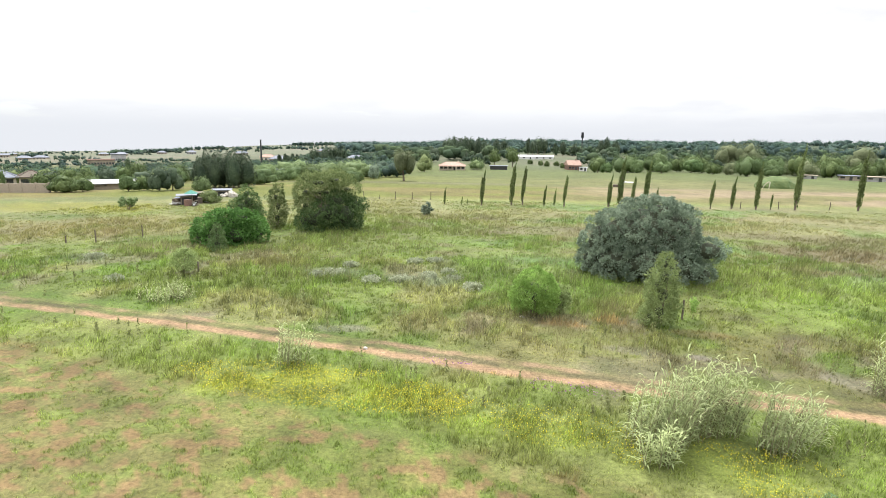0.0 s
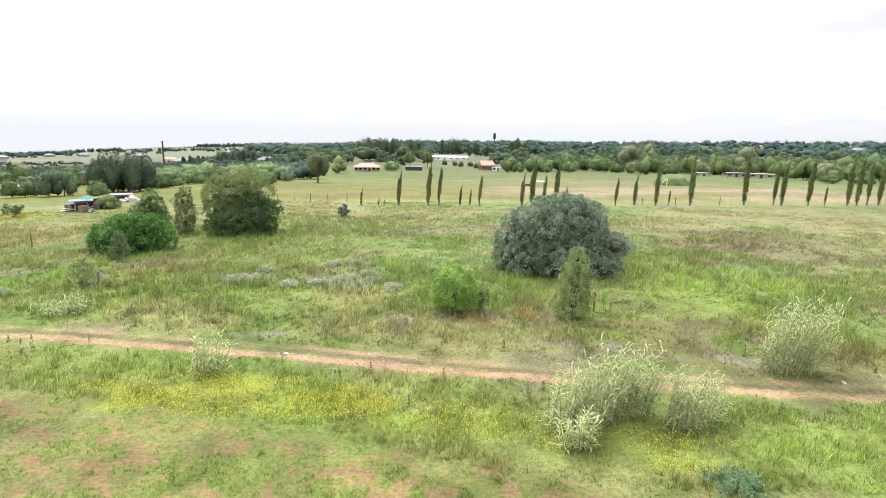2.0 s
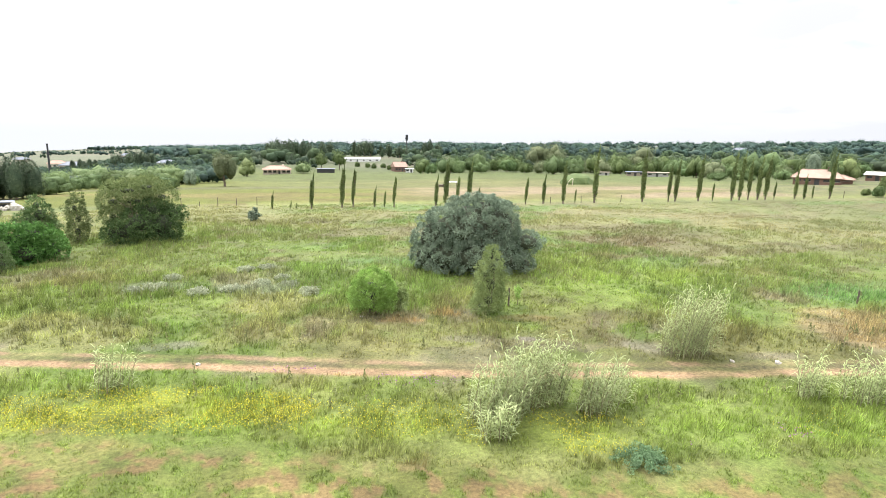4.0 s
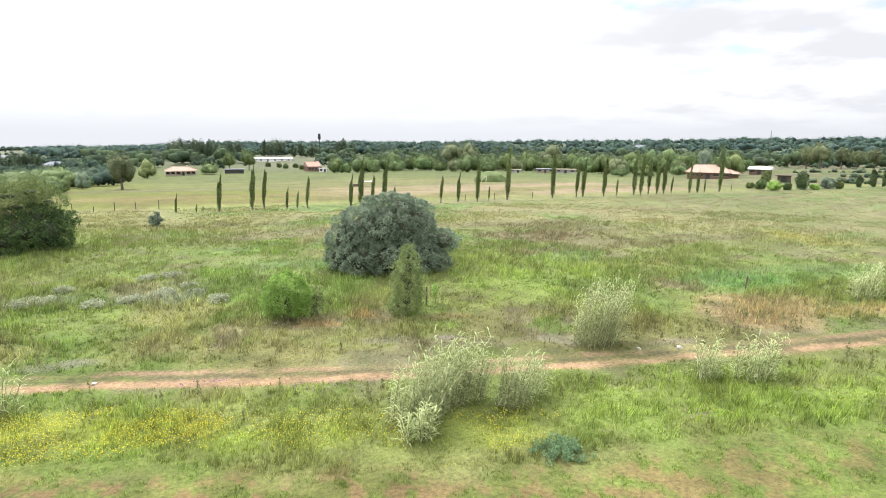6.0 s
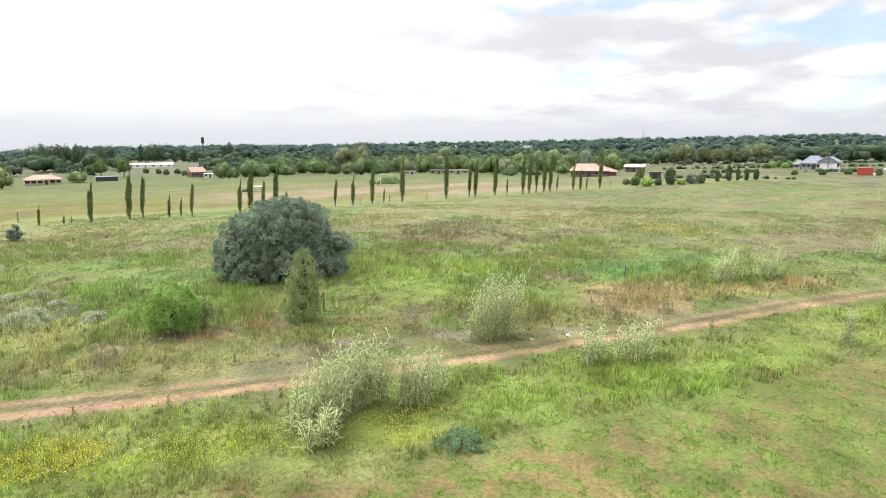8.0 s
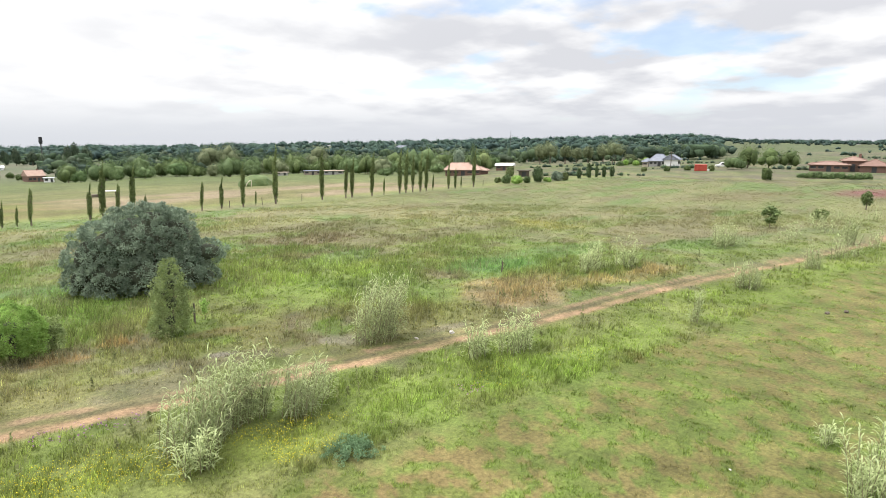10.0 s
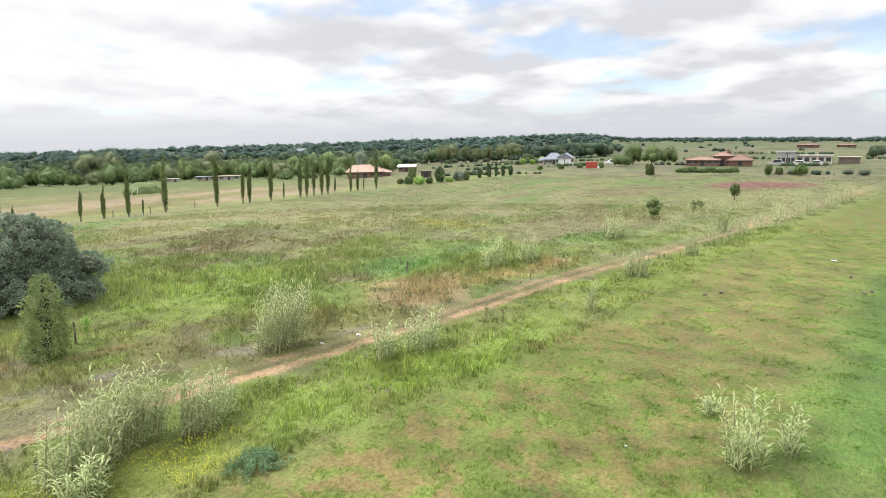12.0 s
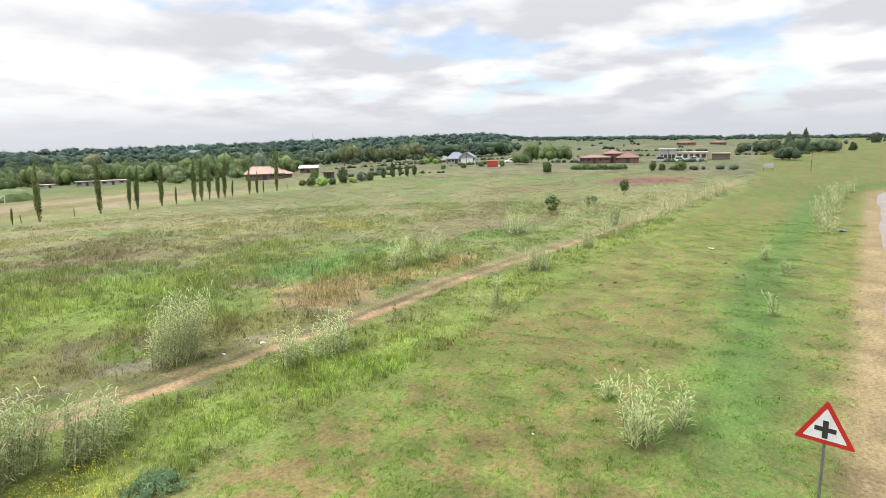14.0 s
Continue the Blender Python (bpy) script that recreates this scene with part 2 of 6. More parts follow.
RIDGE = ((-60, -40, -33, -28.5, -24, -21, -17, -12, -8, -2, 20, 33, 53, 66, 70, 84, 99, 120), (-1.95, -1.85, -1.78, -1.65, -1.42, -1.25, -1.12, -1.0, -0.85, -0.75, -0.6, -0.4, -0.05, 0.2, -0.15, -0.4, -0.6, -0.7))
RIDGE_FAR = ((-60, -26, -8, 0, 110), (4600, 4600, 2400, 1400, 1400))


def lattice(ix, iy, seed):
    n = (ix.astype(np.int64) * 374761393 + iy.astype(np.int64) * 668265263 + seed * 974634211) & 0x7FFFFFFF
    n = ((n ^ (n >> 13)) * 1274126177) & 0x7FFFFFFF
    return ((n ^ (n >> 16)) & 0xFFFF) / 65535.0


def value_noise(x, y, size, seed):
    x, y = np.asarray(x, float) / size, np.asarray(y, float) / size
    ix, iy = np.floor(x), np.floor(y)
    fx, fy = x - ix, y - iy
    fx, fy = fx * fx * (3 - 2 * fx), fy * fy * (3 - 2 * fy)
    a, b = lattice(ix, iy, seed), lattice(ix + 1, iy, seed)
    c, d = lattice(ix, iy + 1, seed), lattice(ix + 1, iy + 1, seed)
    return (a * (1 - fx) + b * fx) * (1 - fy) + (c * (1 - fx) + d * fx) * fy


def fbm(x, y, size, seed, octaves=4):
    total, amp, norm = 0.0, 1.0, 0.0
    for k in range(octaves):
        total = total + amp * value_noise(x, y, size / 2 ** k, seed + k)
        norm, amp = norm + amp, amp * 0.55
        x, y = 0.8 * x - 0.6 * y + 13.7, 0.6 * x + 0.8 * y - 7.1
    return total / norm


def smooth(v, a, b):
    t = np.clip((np.asarray(v, float) - a) / (b - a), 0, 1)
    return t * t * (3 - 2 * t)


def ramp_from(v, k):
    return np.logaddexp(0, np.asarray(v, float) / k) * k


def road_edge(x):
    """The road's near edge: straight beside the verge, then bending away to the south."""
    x = np.asarray(x, float)
    return -0.9 - 0.14 * x - 0.012 * np.maximum(x - 92, 0) ** 2


def ground(x, y):
    x, y = np.asarray(x, float), np.asarray(y, float)
    r, b = np.hypot(x, y), np.degrees(np.arctan2(x, y))
    fall = 0.045 * ramp_from(y - 88, 9) + 0.035 * ramp_from(-x - 34, 8)
    near = -np.minimum(fall, 13.0)
    end = np.interp(b, *RIDGE_FAR)
    top = 8.6 + end * np.tan(np.radians(np.interp(b, *RIDGE)))
    west = smooth(-b, 8, 20)
    t = smooth(r, 420, end) * (1 - west) + np.clip((r - 420) / (end - 420), 0, 1) * west
    z = near * (1 - t) + top * t - np.maximum(r - end, 0) * 0.03
    z = z + (fbm(x, y, 60, 5, 3) - 0.5) * smooth(r, 90, 500) * 5
    off = y - np.interp(x, *PATH_LINE)
    close = 1 - smooth(r, 70, 140)
    z = z - close * 0.05 * np.exp(-((off + 0.05) / 0.75) ** 2) + close * (fbm(x, y, 1.6, 9, 4) - 0.5) * 0.10
    return z


# soft patches of other growth: x, y, half length, half depth, colour, strength
PATCHES = (
    (-5.4, 18.4, 5.2, 1.6, (0.13, 0.132, 0.018), 0.85), (1.5, 16.2, 3.5, 1.0, (0.11, 0.13, 0.02), 0.6),
    (6.8, 14.6, 2.6, 1.2, (0.115, 0.13, 0.026), 0.6), (17, 13.0, 4.5, 1.2, (0.075, 0.125, 0.02), 0.7), (-13.7, 21.6, 6, 1.0, (0.075, 0.085, 0.036), 0.7),
    (4.3, 37, 7, 7, (0.075, 0.112, 0.03), 0.7), (17.5, 32, 9, 8.5, (0.09, 0.126, 0.03), 0.75), (8, 40, 7, 2.2, (0.065, 0.115, 0.045), 0.6),
    (26.6, 45.4, 6, 3.5, (0.085, 0.066, 0.046), 0.85), (33, 50, 7, 6, (0.082, 0.075, 0.044), 0.7), (25.2, 21.4, 5.2, 2.5, (0.152, 0.116, 0.066), 0.85),
    (34, 18.6, 6.0, 1.5, (0.150, 0.118, 0.060), 0.8), (30, 26, 3.4, 2.6, (0.06, 0.11, 0.04), 0.7), (21, 27, 4, 3, (0.06, 0.085, 0.03), 0.6), (50, 37, 3.0, 4.5, (0.138, 0.13, 0.045), 0.7),
    (107, 3.4, 4, 1.6, (0.2, 0.115, 0.065), 0.9),
    (119, 18.2, 11, 9, (0.12, 0.048, 0.058), 1.0), (97, 34, 15, 6, (0.095, 0.07, 0.052), 0.6), (75, 30, 9, 5, (0.1, 0.08, 0.055), 0.35), (-36, 52, 11, 8, (0.112, 0.094, 0.05), 0.6),
    (-20, 50, 8, 6, (0.07, 0.10, 0.028), 0.6), (-49, 67, 16, 5, (0.12, 0.118, 0.03), 0.8), (-44, 58, 4, 3, (0.06, 0.09, 0.03), 0.6), (-60, 56, 14, 4, (0.13, 0.11, 0.045), 0.7),
    (46.8, 53, 8, 5, (0.145, 0.132, 0.075), 0.75), (60, 48, 10, 5, (0.085, 0.10, 0.045), 0.6), (40, 62, 14, 4, (0.135, 0.12, 0.075), 0.6),
    (-8.1, 15.1, 1.8, 0.9, (0.165, 0.11, 0.06), 0.6), (-6, 16.0, 1.5, 0.8, (0.165, 0.11, 0.06), 0.6), (-1.0, 13.6, 1.4, 0.6, (0.165, 0.11, 0.06), 0.7),
    (27, -1.5, 5, 2.2, (0.06, 0.11, 0.025), 0.6), (45, -3.2, 14, 2.0, (0.062, 0.112, 0.025), 0.6), (6.2, 27.2, 0.9, 0.5, (0.15, 0.105, 0.05), 0.8), (3.9, 26.6, 1.2, 0.5, (0.15, 0.1, 0.05), 0.8),
    (10.2, 26.2, 1.5, 0.7, (0.12, 0.085, 0.045), 0.7), (13.7, 20.8, 1.0, 1.0, (0.135, 0.118, 0.115), 0.5), (6.4, 23.4, 1.3, 0.5, (0.125, 0.112, 0.105), 0.45),
    (9.0, 23.0, 0.7, 0.4, (0.14, 0.12, 0.125), 0.7), (-6, 24.8, 1.6, 0.6, (0.12, 0.105, 0.105), 0.6), (18.4, 19.0, 1.6, 0.45, (0.125, 0.105, 0.092), 0.5),
    (-3.4, 34.1, 2.6, 1.4, (0.105, 0.125, 0.1), 0.6), (-9, 35.5, 2.6, 1.2, (0.10, 0.12, 0.09), 0.6), (-27, 37.8, 2.2, 1.2, (0.1, 0.115, 0.09), 0.5),
)


def bare_soil(x, y):
    """Reddish soil that shows between the low clumps of the mown verge."""
    n = fbm(x, y, 0.4, 153, 3) + 0.2 * (fbm(x, y, 2.3, 155) - 0.5) + 0.2 * (fbm(x, y, 12, 161) - 0.5)
    return smooth(n, 0.50, 0.63) * (1.0 - 0.45 * smooth(x, 3, 18))


def clumps_at(x, y):
    """How far the verge's grass stands in clumps, 0 to 1."""
    return smooth(fbm(x + 5, y - 3, 0.55, 411, 3), 0.42, 0.62)


def tint(x, y):
    """The growth's own colour at places of the plan; the far western plain also carries painted haze."""
    x, y = np.asarray(x, float), np.asarray(y, float)
    n = x.shape[0]
    r, b = np.hypot(x, y), np.degrees(np.arctan2(x, y))
    blend = lambda c, other, f: c + (np.array(other) - c) * np.asarray(f)[:, None]
    big, mid, small = fbm(x, y, 14, 21), fbm(x + 31, y, 4.5, 33), fbm(x, y + 17, 1.3, 45)
    col = np.tile(np.array((0.078, 0.100, 0.030)), (n, 1))
    col = blend(col, (0.092, 0.085, 0.040), smooth(big, 0.45, 0.62) * 0.8)
    col = blend(col, (0.062, 0.098, 0.022), smooth(mid, 0.5, 0.66) * 0.7)
    col = blend(col, (0.13, 0.12, 0.06), smooth(fbm(x - 9, y, 7, 61), 0.54, 0.68) * 0.6)
    col = blend(col, (0.105, 0.088, 0.068), smooth(fbm(x, y - 40, 2.6, 71), 0.58, 0.7) * 0.55)
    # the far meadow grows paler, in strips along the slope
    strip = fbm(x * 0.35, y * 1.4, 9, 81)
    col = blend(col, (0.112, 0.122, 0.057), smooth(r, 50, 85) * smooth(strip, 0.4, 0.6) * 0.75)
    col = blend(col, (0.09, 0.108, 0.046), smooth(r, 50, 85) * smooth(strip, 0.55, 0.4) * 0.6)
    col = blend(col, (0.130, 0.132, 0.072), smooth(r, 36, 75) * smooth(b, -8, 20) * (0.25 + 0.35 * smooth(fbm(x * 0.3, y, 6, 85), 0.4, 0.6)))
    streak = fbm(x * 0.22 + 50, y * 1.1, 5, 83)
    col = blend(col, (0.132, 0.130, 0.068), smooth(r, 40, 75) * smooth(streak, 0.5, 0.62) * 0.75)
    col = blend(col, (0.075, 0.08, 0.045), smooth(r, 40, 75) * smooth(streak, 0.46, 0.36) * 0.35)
    east = smooth(r, 30, 48) * smooth(b, -12, 10) * smooth(y - np.interp(x, *PATH_LINE), 2, 9)
    col = blend(col, (0.142, 0.130, 0.080), east * smooth(fbm(x * 0.4, y, 5.5, 301), 0.53, 0.66) * 0.7)
    col = blend(col, (0.100, 0.086, 0.060), east * smooth(fbm(x * 0.3 + 70, y, 4.5, 303), 0.55, 0.66) * 0.55)
    col = blend(col, (0.078, 0.122, 0.044), east * smooth(fbm(x * 0.4, y + 33, 5.0, 305), 0.55, 0.66) * 0.7)
    wx, wy = (mid - 0.5) * 6, (fbm(x, y + 90, 5, 91) - 0.5) * 6
    for cx, cy, rx, ry, c, k in PATCHES:
        s = min(1.0, ry / 3)
        d = np.hypot((x - cx + wx * s) / rx, (y - cy + 0.16 * (x - cx) + wy * s) / ry)
        col = blend(col, c, (1 - smooth(d, 0.55, 1.15)) * k * (0.65 + 0.7 * smooth(small, 0.3, 0.7)).clip(0, 1))
    col = blend(col, (0.112, 0.128, 0.06), smooth(r, 45, 75) * smooth(b, 10, 35) * 0.1)
    col = col * (1 - 0.06 * smooth(r, 45, 75) * smooth(b, 25, 45))[:, None]
    # behind the row of poplars: a mown strip, then hay, pasture and ploughed field
    line = 79.5 + (mid - 0.5) * 2
    beyond = smooth(y, line, line + 2.0)
    hay = np.tile(np.array((0.165, 0.131, 0.094)), (n, 1))
    hay = blend(hay, (0.115, 0.108, 0.05), smooth(fbm(x * 0.3, y, 10, 101), 0.45, 0.6))
    west = 1 - smooth(x + (big - 0.5) * 14, 6, 26)
    pasture = np.tile(np.array((0.090, 0.10, 0.025)), (n, 1))
    pasture = blend(pasture, (0.115, 0.095, 0.042), smooth(fbm(x * 0.25, y, 9, 111), 0.5, 0.62) * 0.8)
    field = hay * (1 - west[:, None]) + pasture * west[:, None]
    field = blend(field, (0.088, 0.095, 0.038), smooth(y + (big - 0.5) * 10, 114, 124) * smooth(x, -40, 0) * 0.85)
    field = blend(field, (0.088, 0.105, 0.042), smooth(x + (mid - 0.5) * 8, 80, 88) * 0.75)
    field = blend(field, (0.09, 0.085, 0.055), np.exp(-((y - 128) / 5.0) ** 2) * west * 0.7)
    field = blend(field, (0.062, 0.08, 0.03), smooth(r, 165, 215) * 0.75)
    field = field * (0.62 + 0.6 * fbm(x * 0.3, y, 2.6, 115))[:, None]
    col = col * (1 - beyond[:, None]) + field * beyond[:, None]
    col = blend(col, (0.125, 0.145, 0.05), np.exp(-((y - line - 1.5) / 2.2) ** 2) * 0.75 * (x > -8))
    # far land: grass slopes on the east, straw plains on the west
    far = smooth(r, 330, 520)
    straw = np.tile(np.array((0.064, 0.074, 0.048)), (n, 1)) * (1 - 0.25 * smooth(b, 50, 70))[:, None]
    straw = blend(straw, (0.105, 0.098, 0.078), smooth(fbm(x * 0.4, y, 220, 121), 0.45, 0.6))
    straw = blend(straw, (0.07, 0.09, 0.05), smooth(fbm(x, y, 300, 131), 0.5, 0.62) * 0.8)
    col = col * (1 - far[:, None]) + straw * far[:, None]
    slope = smooth(b, 84, 90) * smooth(r, 115, 150)
    col = blend(col, (0.078, 0.082, 0.046), slope * 0.85)
    col = blend(col, (0.058, 0.068, 0.036), smooth(b, 58, 66) * smooth(r, 135, 190) * (0.5 + 0.45 * smooth(fbm(x * 0.6, y * 1.5, 30, 87), 0.42, 0.55)))
    band = smooth(b, 34, 48) * smooth(r, 118, 150) * (1 - smooth(r, 480, 700)) * (1 - beyond * (1 - smooth(r, 118, 170)) * 0.5)
    lines = fbm(b * 0.55, np.log(r) * 34, 1.0, 431, 4)
    col = blend(col, (0.058, 0.066, 0.034), band * smooth(lines, 0.54, 0.64) * 0.85)
    col = blend(col, (0.105, 0.096, 0.062), band * smooth(lines, 0.44, 0.36) * 0.8)
    col = blend(col, (0.078, 0.068, 0.056), band * smooth(fbm(b * 0.4 + 60, np.log(r) * 40, 1.0, 433, 3), 0.56, 0.66) * 0.8)
    # distance haze painted as a grey blend over the far western plain
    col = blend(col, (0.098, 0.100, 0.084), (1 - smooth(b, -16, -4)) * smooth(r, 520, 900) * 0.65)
    col = blend(col, (0.05, 0.066, 0.042), smooth(b, -16, -8) * (1 - smooth(b, 65, 71)) * smooth(r, 640, 760) * 0.9)
    # the worn footpath
    off = y - np.interp(x, *PATH_LINE)
    wob = (fbm(x, y, 2.2, 141) - 0.5) * 0.9
    worn = np.exp(-((off + 0.32 + wob * 0.5) / 0.40) ** 4) * (0.66 + 0.8 * smooth(small, 0.35, 0.6)).clip(0, 1)
    between = np.exp(-((off - 0.24 + wob * 0.5) / 0.21) ** 4) * (0.35 + 0.65 * smooth(fbm(x, y, 1.3, 143), 0.36, 0.55))
    second = np.exp(-((off - 0.64 + wob * 0.5) / 0.21) ** 4) * (0.3 + 0.9 * smooth(fbm(x, y, 1.6, 149), 0.4, 0.58)).clip(0, 1)
    edge = np.exp(-((off - 1.3 + wob) / 0.55) ** 2) * smooth(fbm(x, y, 3.5, 147), 0.46, 0.6)
    reach = 1 - smooth(r, 90, 130)
    col = blend(col, (0.102, 0.132, 0.034), np.exp(-((off + 4.0) / 2.6) ** 4) * 0.6 * (1 - smooth(r, 70, 120)))
    col = blend(col, (0.105, 0.085, 0.078), edge * 0.28 * reach)
    col = blend(col, (0.165, 0.112, 0.080), second * 0.95 * reach)
    col = blend(col, (0.188, 0.124, 0.085), worn * (1.0 - 0.35 * smooth(r, 55, 90)) * reach)
    col = blend(col, (0.072, 0.062, 0.038), between * 0.92 * reach)
    # the mown verge
    mow = np.interp(x, *MOWN_LINE)
    verge = 1 - smooth(y - mow + (mid - 0.5) * 3.5 + (small - 0.5) * 2.0, -0.9, 0.9)
    lawn = np.tile(np.array((0.114, 0.122, 0.040)), (n, 1))
    lawn = blend(lawn, (0.096, 0.124, 0.034), smooth(x, 3, 15) * 0.65)
    lawn = blend(lawn, (0.124, 0.114, 0.054), smooth(big, 0.42, 0.6) * (0.7 - 0.35 * smooth(x, 3, 15)))
    lawn = blend(lawn, (0.09, 0.125, 0.034), smooth(mid, 0.5, 0.64) * 0.4)
    lawn = blend(lawn, (0.094, 0.136, 0.032), clumps_at(x, y) * 0.55)
    lawn = blend(lawn, (0.165, 0.105, 0.062), bare_soil(x, y) * 0.8)
    lush = np.exp(-((y - road_edge(x) - np.clip(1.6 + 0.095 * x, 2.6, 5.4) + wob) / 1.9) ** 2) * smooth(x, 10, 19)
    lawn = blend(lawn, (0.058, 0.112, 0.029), lush * 0.8)
    side = 1 - smooth(y - road_edge(x) + wob * 0.8, 0.1, 1.3)
    lawn = lawn * 0.83
    lawn = blend(lawn, (0.175, 0.130, 0.084), side * 0.85)
    lawn = lawn * (1 - 0.2 * smooth(r, 45, 110))[:, None]
    col = col * (1 - verge[:, None]) + lawn * verge[:, None]
    return col * (1 + (0.95 * small - 0.475) * (1 - 0.5 * smooth(r, 38, 80)))[:, None] * np.array((1.11, 1.12, 0.98))


# ---- building helpers ----


def mesh_of(name, verts, faces, mat, colours=None, smooth_faces=False):
    """A mesh from arrays: faces all have the same number of corners."""
    verts, faces = np.asarray(verts, np.float32), np.asarray(faces, np.int32)
    me = bpy.data.meshes.new(name)
    k = faces.shape[1]
    me.vertices.add(len(verts))
    me.vertices.foreach_set("co", verts.ravel())
    me.loops.add(faces.size)
    me.loops.foreach_set("vertex_index", faces.ravel())
    me.polygons.add(len(faces))
    me.polygons.foreach_set("loop_start", np.arange(0, faces.size, k, dtype=np.int32))
    me.update(calc_edges=True)
    if colours is not None:
        at = me.color_attributes.new("tint", "FLOAT_COLOR", "POINT")
        rgba = np.ones((len(verts), 4), np.float32)
        rgba[:, :3] = colours
        at.data.foreach_set("color", rgba.ravel())
    if smooth_faces:
        me.polygons.foreach_set("use_smooth", np.ones(len(faces), bool))
    me.materials.append(mat)
    return me


def part(name, bm, mat, parent, label=""):
    """A bmesh or a mesh as one object under a thing or a part."""
    if isinstance(bm, bmesh.types.BMesh):
        me = bpy.data.meshes.new(name)
        bm.to_mesh(me)
        bm.free()
        me.materials.append(mat)
    else:
        me = bm
    ob = new(name, me)
    ob.parent = parent
    return tagged(ob, label)


def thing(name, m, label, category, group="", kind=""):
    ob = new(name)
    ob.matrix_world = m
    return tagged(ob, label, category, group, kind)


def box(bm, x0, x1, y0, y1, z0, z1, bevel=0.0):
    m = Matrix.Translation(((x0 + x1) / 2, (y0 + y1) / 2, (z0 + z1) / 2)) @ Matrix.Diagonal((x1 - x0, y1 - y0, z1 - z0, 1))
    made = bmesh.ops.create_cube(bm, size=1, matrix=m)["verts"]
    if bevel:
        edges = {e for v in made for e in v.link_edges}
        bmesh.ops.bevel(bm, geom=list(edges), offset=bevel, segments=1, affect="EDGES")
    return bm


def tube(bm, points, radii, sides=6):
    """A tapering tube along points."""
    rings = []
    pts = [Vector(p) for p in points]
    for i, p in enumerate(pts):
        d = (pts[min(i + 1, len(pts) - 1)] - pts[max(i - 1, 0)]).normalized()
        u = d.orthogonal().normalized()
        w = d.cross(u)
        rings.append([bm.verts.new(p + (u * math.cos(a) + w * math.sin(a)) * radii[i]) for a in (2 * math.pi * k / sides for k in range(sides))])
    for a, b in zip(rings, rings[1:]):
        for k in range(sides):
            bm.faces.new((a[k], a[(k + 1) % sides], b[(k + 1) % sides], b[k]))
    bm.faces.new(rings[0][::-1])
    bm.faces.new(rings[-1])
    return bm


def unit(v):
    return v / np.maximum(np.linalg.norm(v, axis=1, keepdims=True), 1e-9)


def leaf_quads(rng, centres, out, length, width, spread=0.8, droop=0.0):
    """Small lance-shaped leaves at the centres, turned mostly outwards."""
    n = len(centres)
    normal = unit(out + rng.normal(0, spread, (n, 3)))
    side = rng.normal(0, 1, (n, 3))
    along = unit(np.cross(normal, side) + np.array((0, 0, -droop)))
    across = unit(np.cross(normal, along))
    ln = (length * rng.uniform(0.65, 1.35, n))[:, None]
    wd = (width * rng.uniform(0.65, 1.35, n))[:, None]
    quad = np.stack([centres - along * ln / 2, centres + across * wd / 2 + normal * wd * 0.15, centres + along * ln / 2, centres - across * wd / 2 + normal * wd * 0.15], 1)
    return quad.reshape(-1, 3), np.arange(4 * n).reshape(n, 4)


def crown_points(rng, clumps, per):
    """Leaf places on lumpy clumps (x, y, z, radius), with the way out from each clump."""
    c = np.repeat(np.asarray(clumps, float), per, 0)
    d = unit(rng.normal(0, 1, (len(c), 3)))
    rad = rng.uniform(0.45, 1.0, len(c)) ** 0.5
    return c[:, :3] + d * (c[:, 3] * rad)[:, None] * np.array((1, 1, 0.85)), d


def envelope(rng, count, h, w, base, shape, clump):
    """Clump centres that fill a crown of height h and width w above its base."""
    out = []
    while len(out) < count:
        t, a = rng.random(), rng.random() * 2 * math.pi
        if shape == "round":
            rr = math.sin(math.pi * min(max(t * 0.86 + 0.12, 0), 1)) ** 0.6
        elif shape == "mound":
            rr = math.sqrt(max(0.0, 1 - t ** 2.2))
        elif shape == "column":
            rr = (0.5 + 0.5 * smooth(t, 0.0, 0.55)) * (1 - 0.75 * smooth(t, 0.78, 1.0))
        elif shape == "cone":
            rr = 1.02 - 0.85 * t
        elif shape == "umbrella":
            rr = 0.35 + 0.65 * math.sin(math.pi * min(1, 0.25 + t * 0.62))
        else:
            rr = math.sqrt(max(0.0, 1 - (2 * t - 0.8) ** 2 * 0.65))
        lump = 1 + 0.16 * math.sin(3 * a + 5 * t + count) + 0.1 * math.sin(7 * a - 4 * t)
        rr *= w / 2 * lump * (rng.random() ** 0.35)
        out.append((rr * math.cos(a), rr * math.sin(a), base + t * (h - base), clump * rng.uniform(0.7, 1.25)))
    return out


def ball(sub):
    bm = bmesh.new()
    bmesh.ops.create_icosphere(bm, subdivisions=sub, radius=1.0)
    v = np.array([q.co[:] for q in bm.verts])
    f = np.array([[q.index for q in p.verts] for p in bm.faces])
    bm.free()
    return v, f


BALL_FINE, BALL_ROUGH = ball(2), ball(1)
OCTA = (np.array(((1, 0, 0), (-1, 0, 0), (0, 1, 0), (0, -1, 0), (0, 0, 1), (0, 0, -1)), float), np.array(((0, 2, 4), (2, 1, 4), (1, 3, 4), (3, 0, 4), (2, 0, 5), (1, 2, 5), (3, 1, 5), (0, 3, 5))))


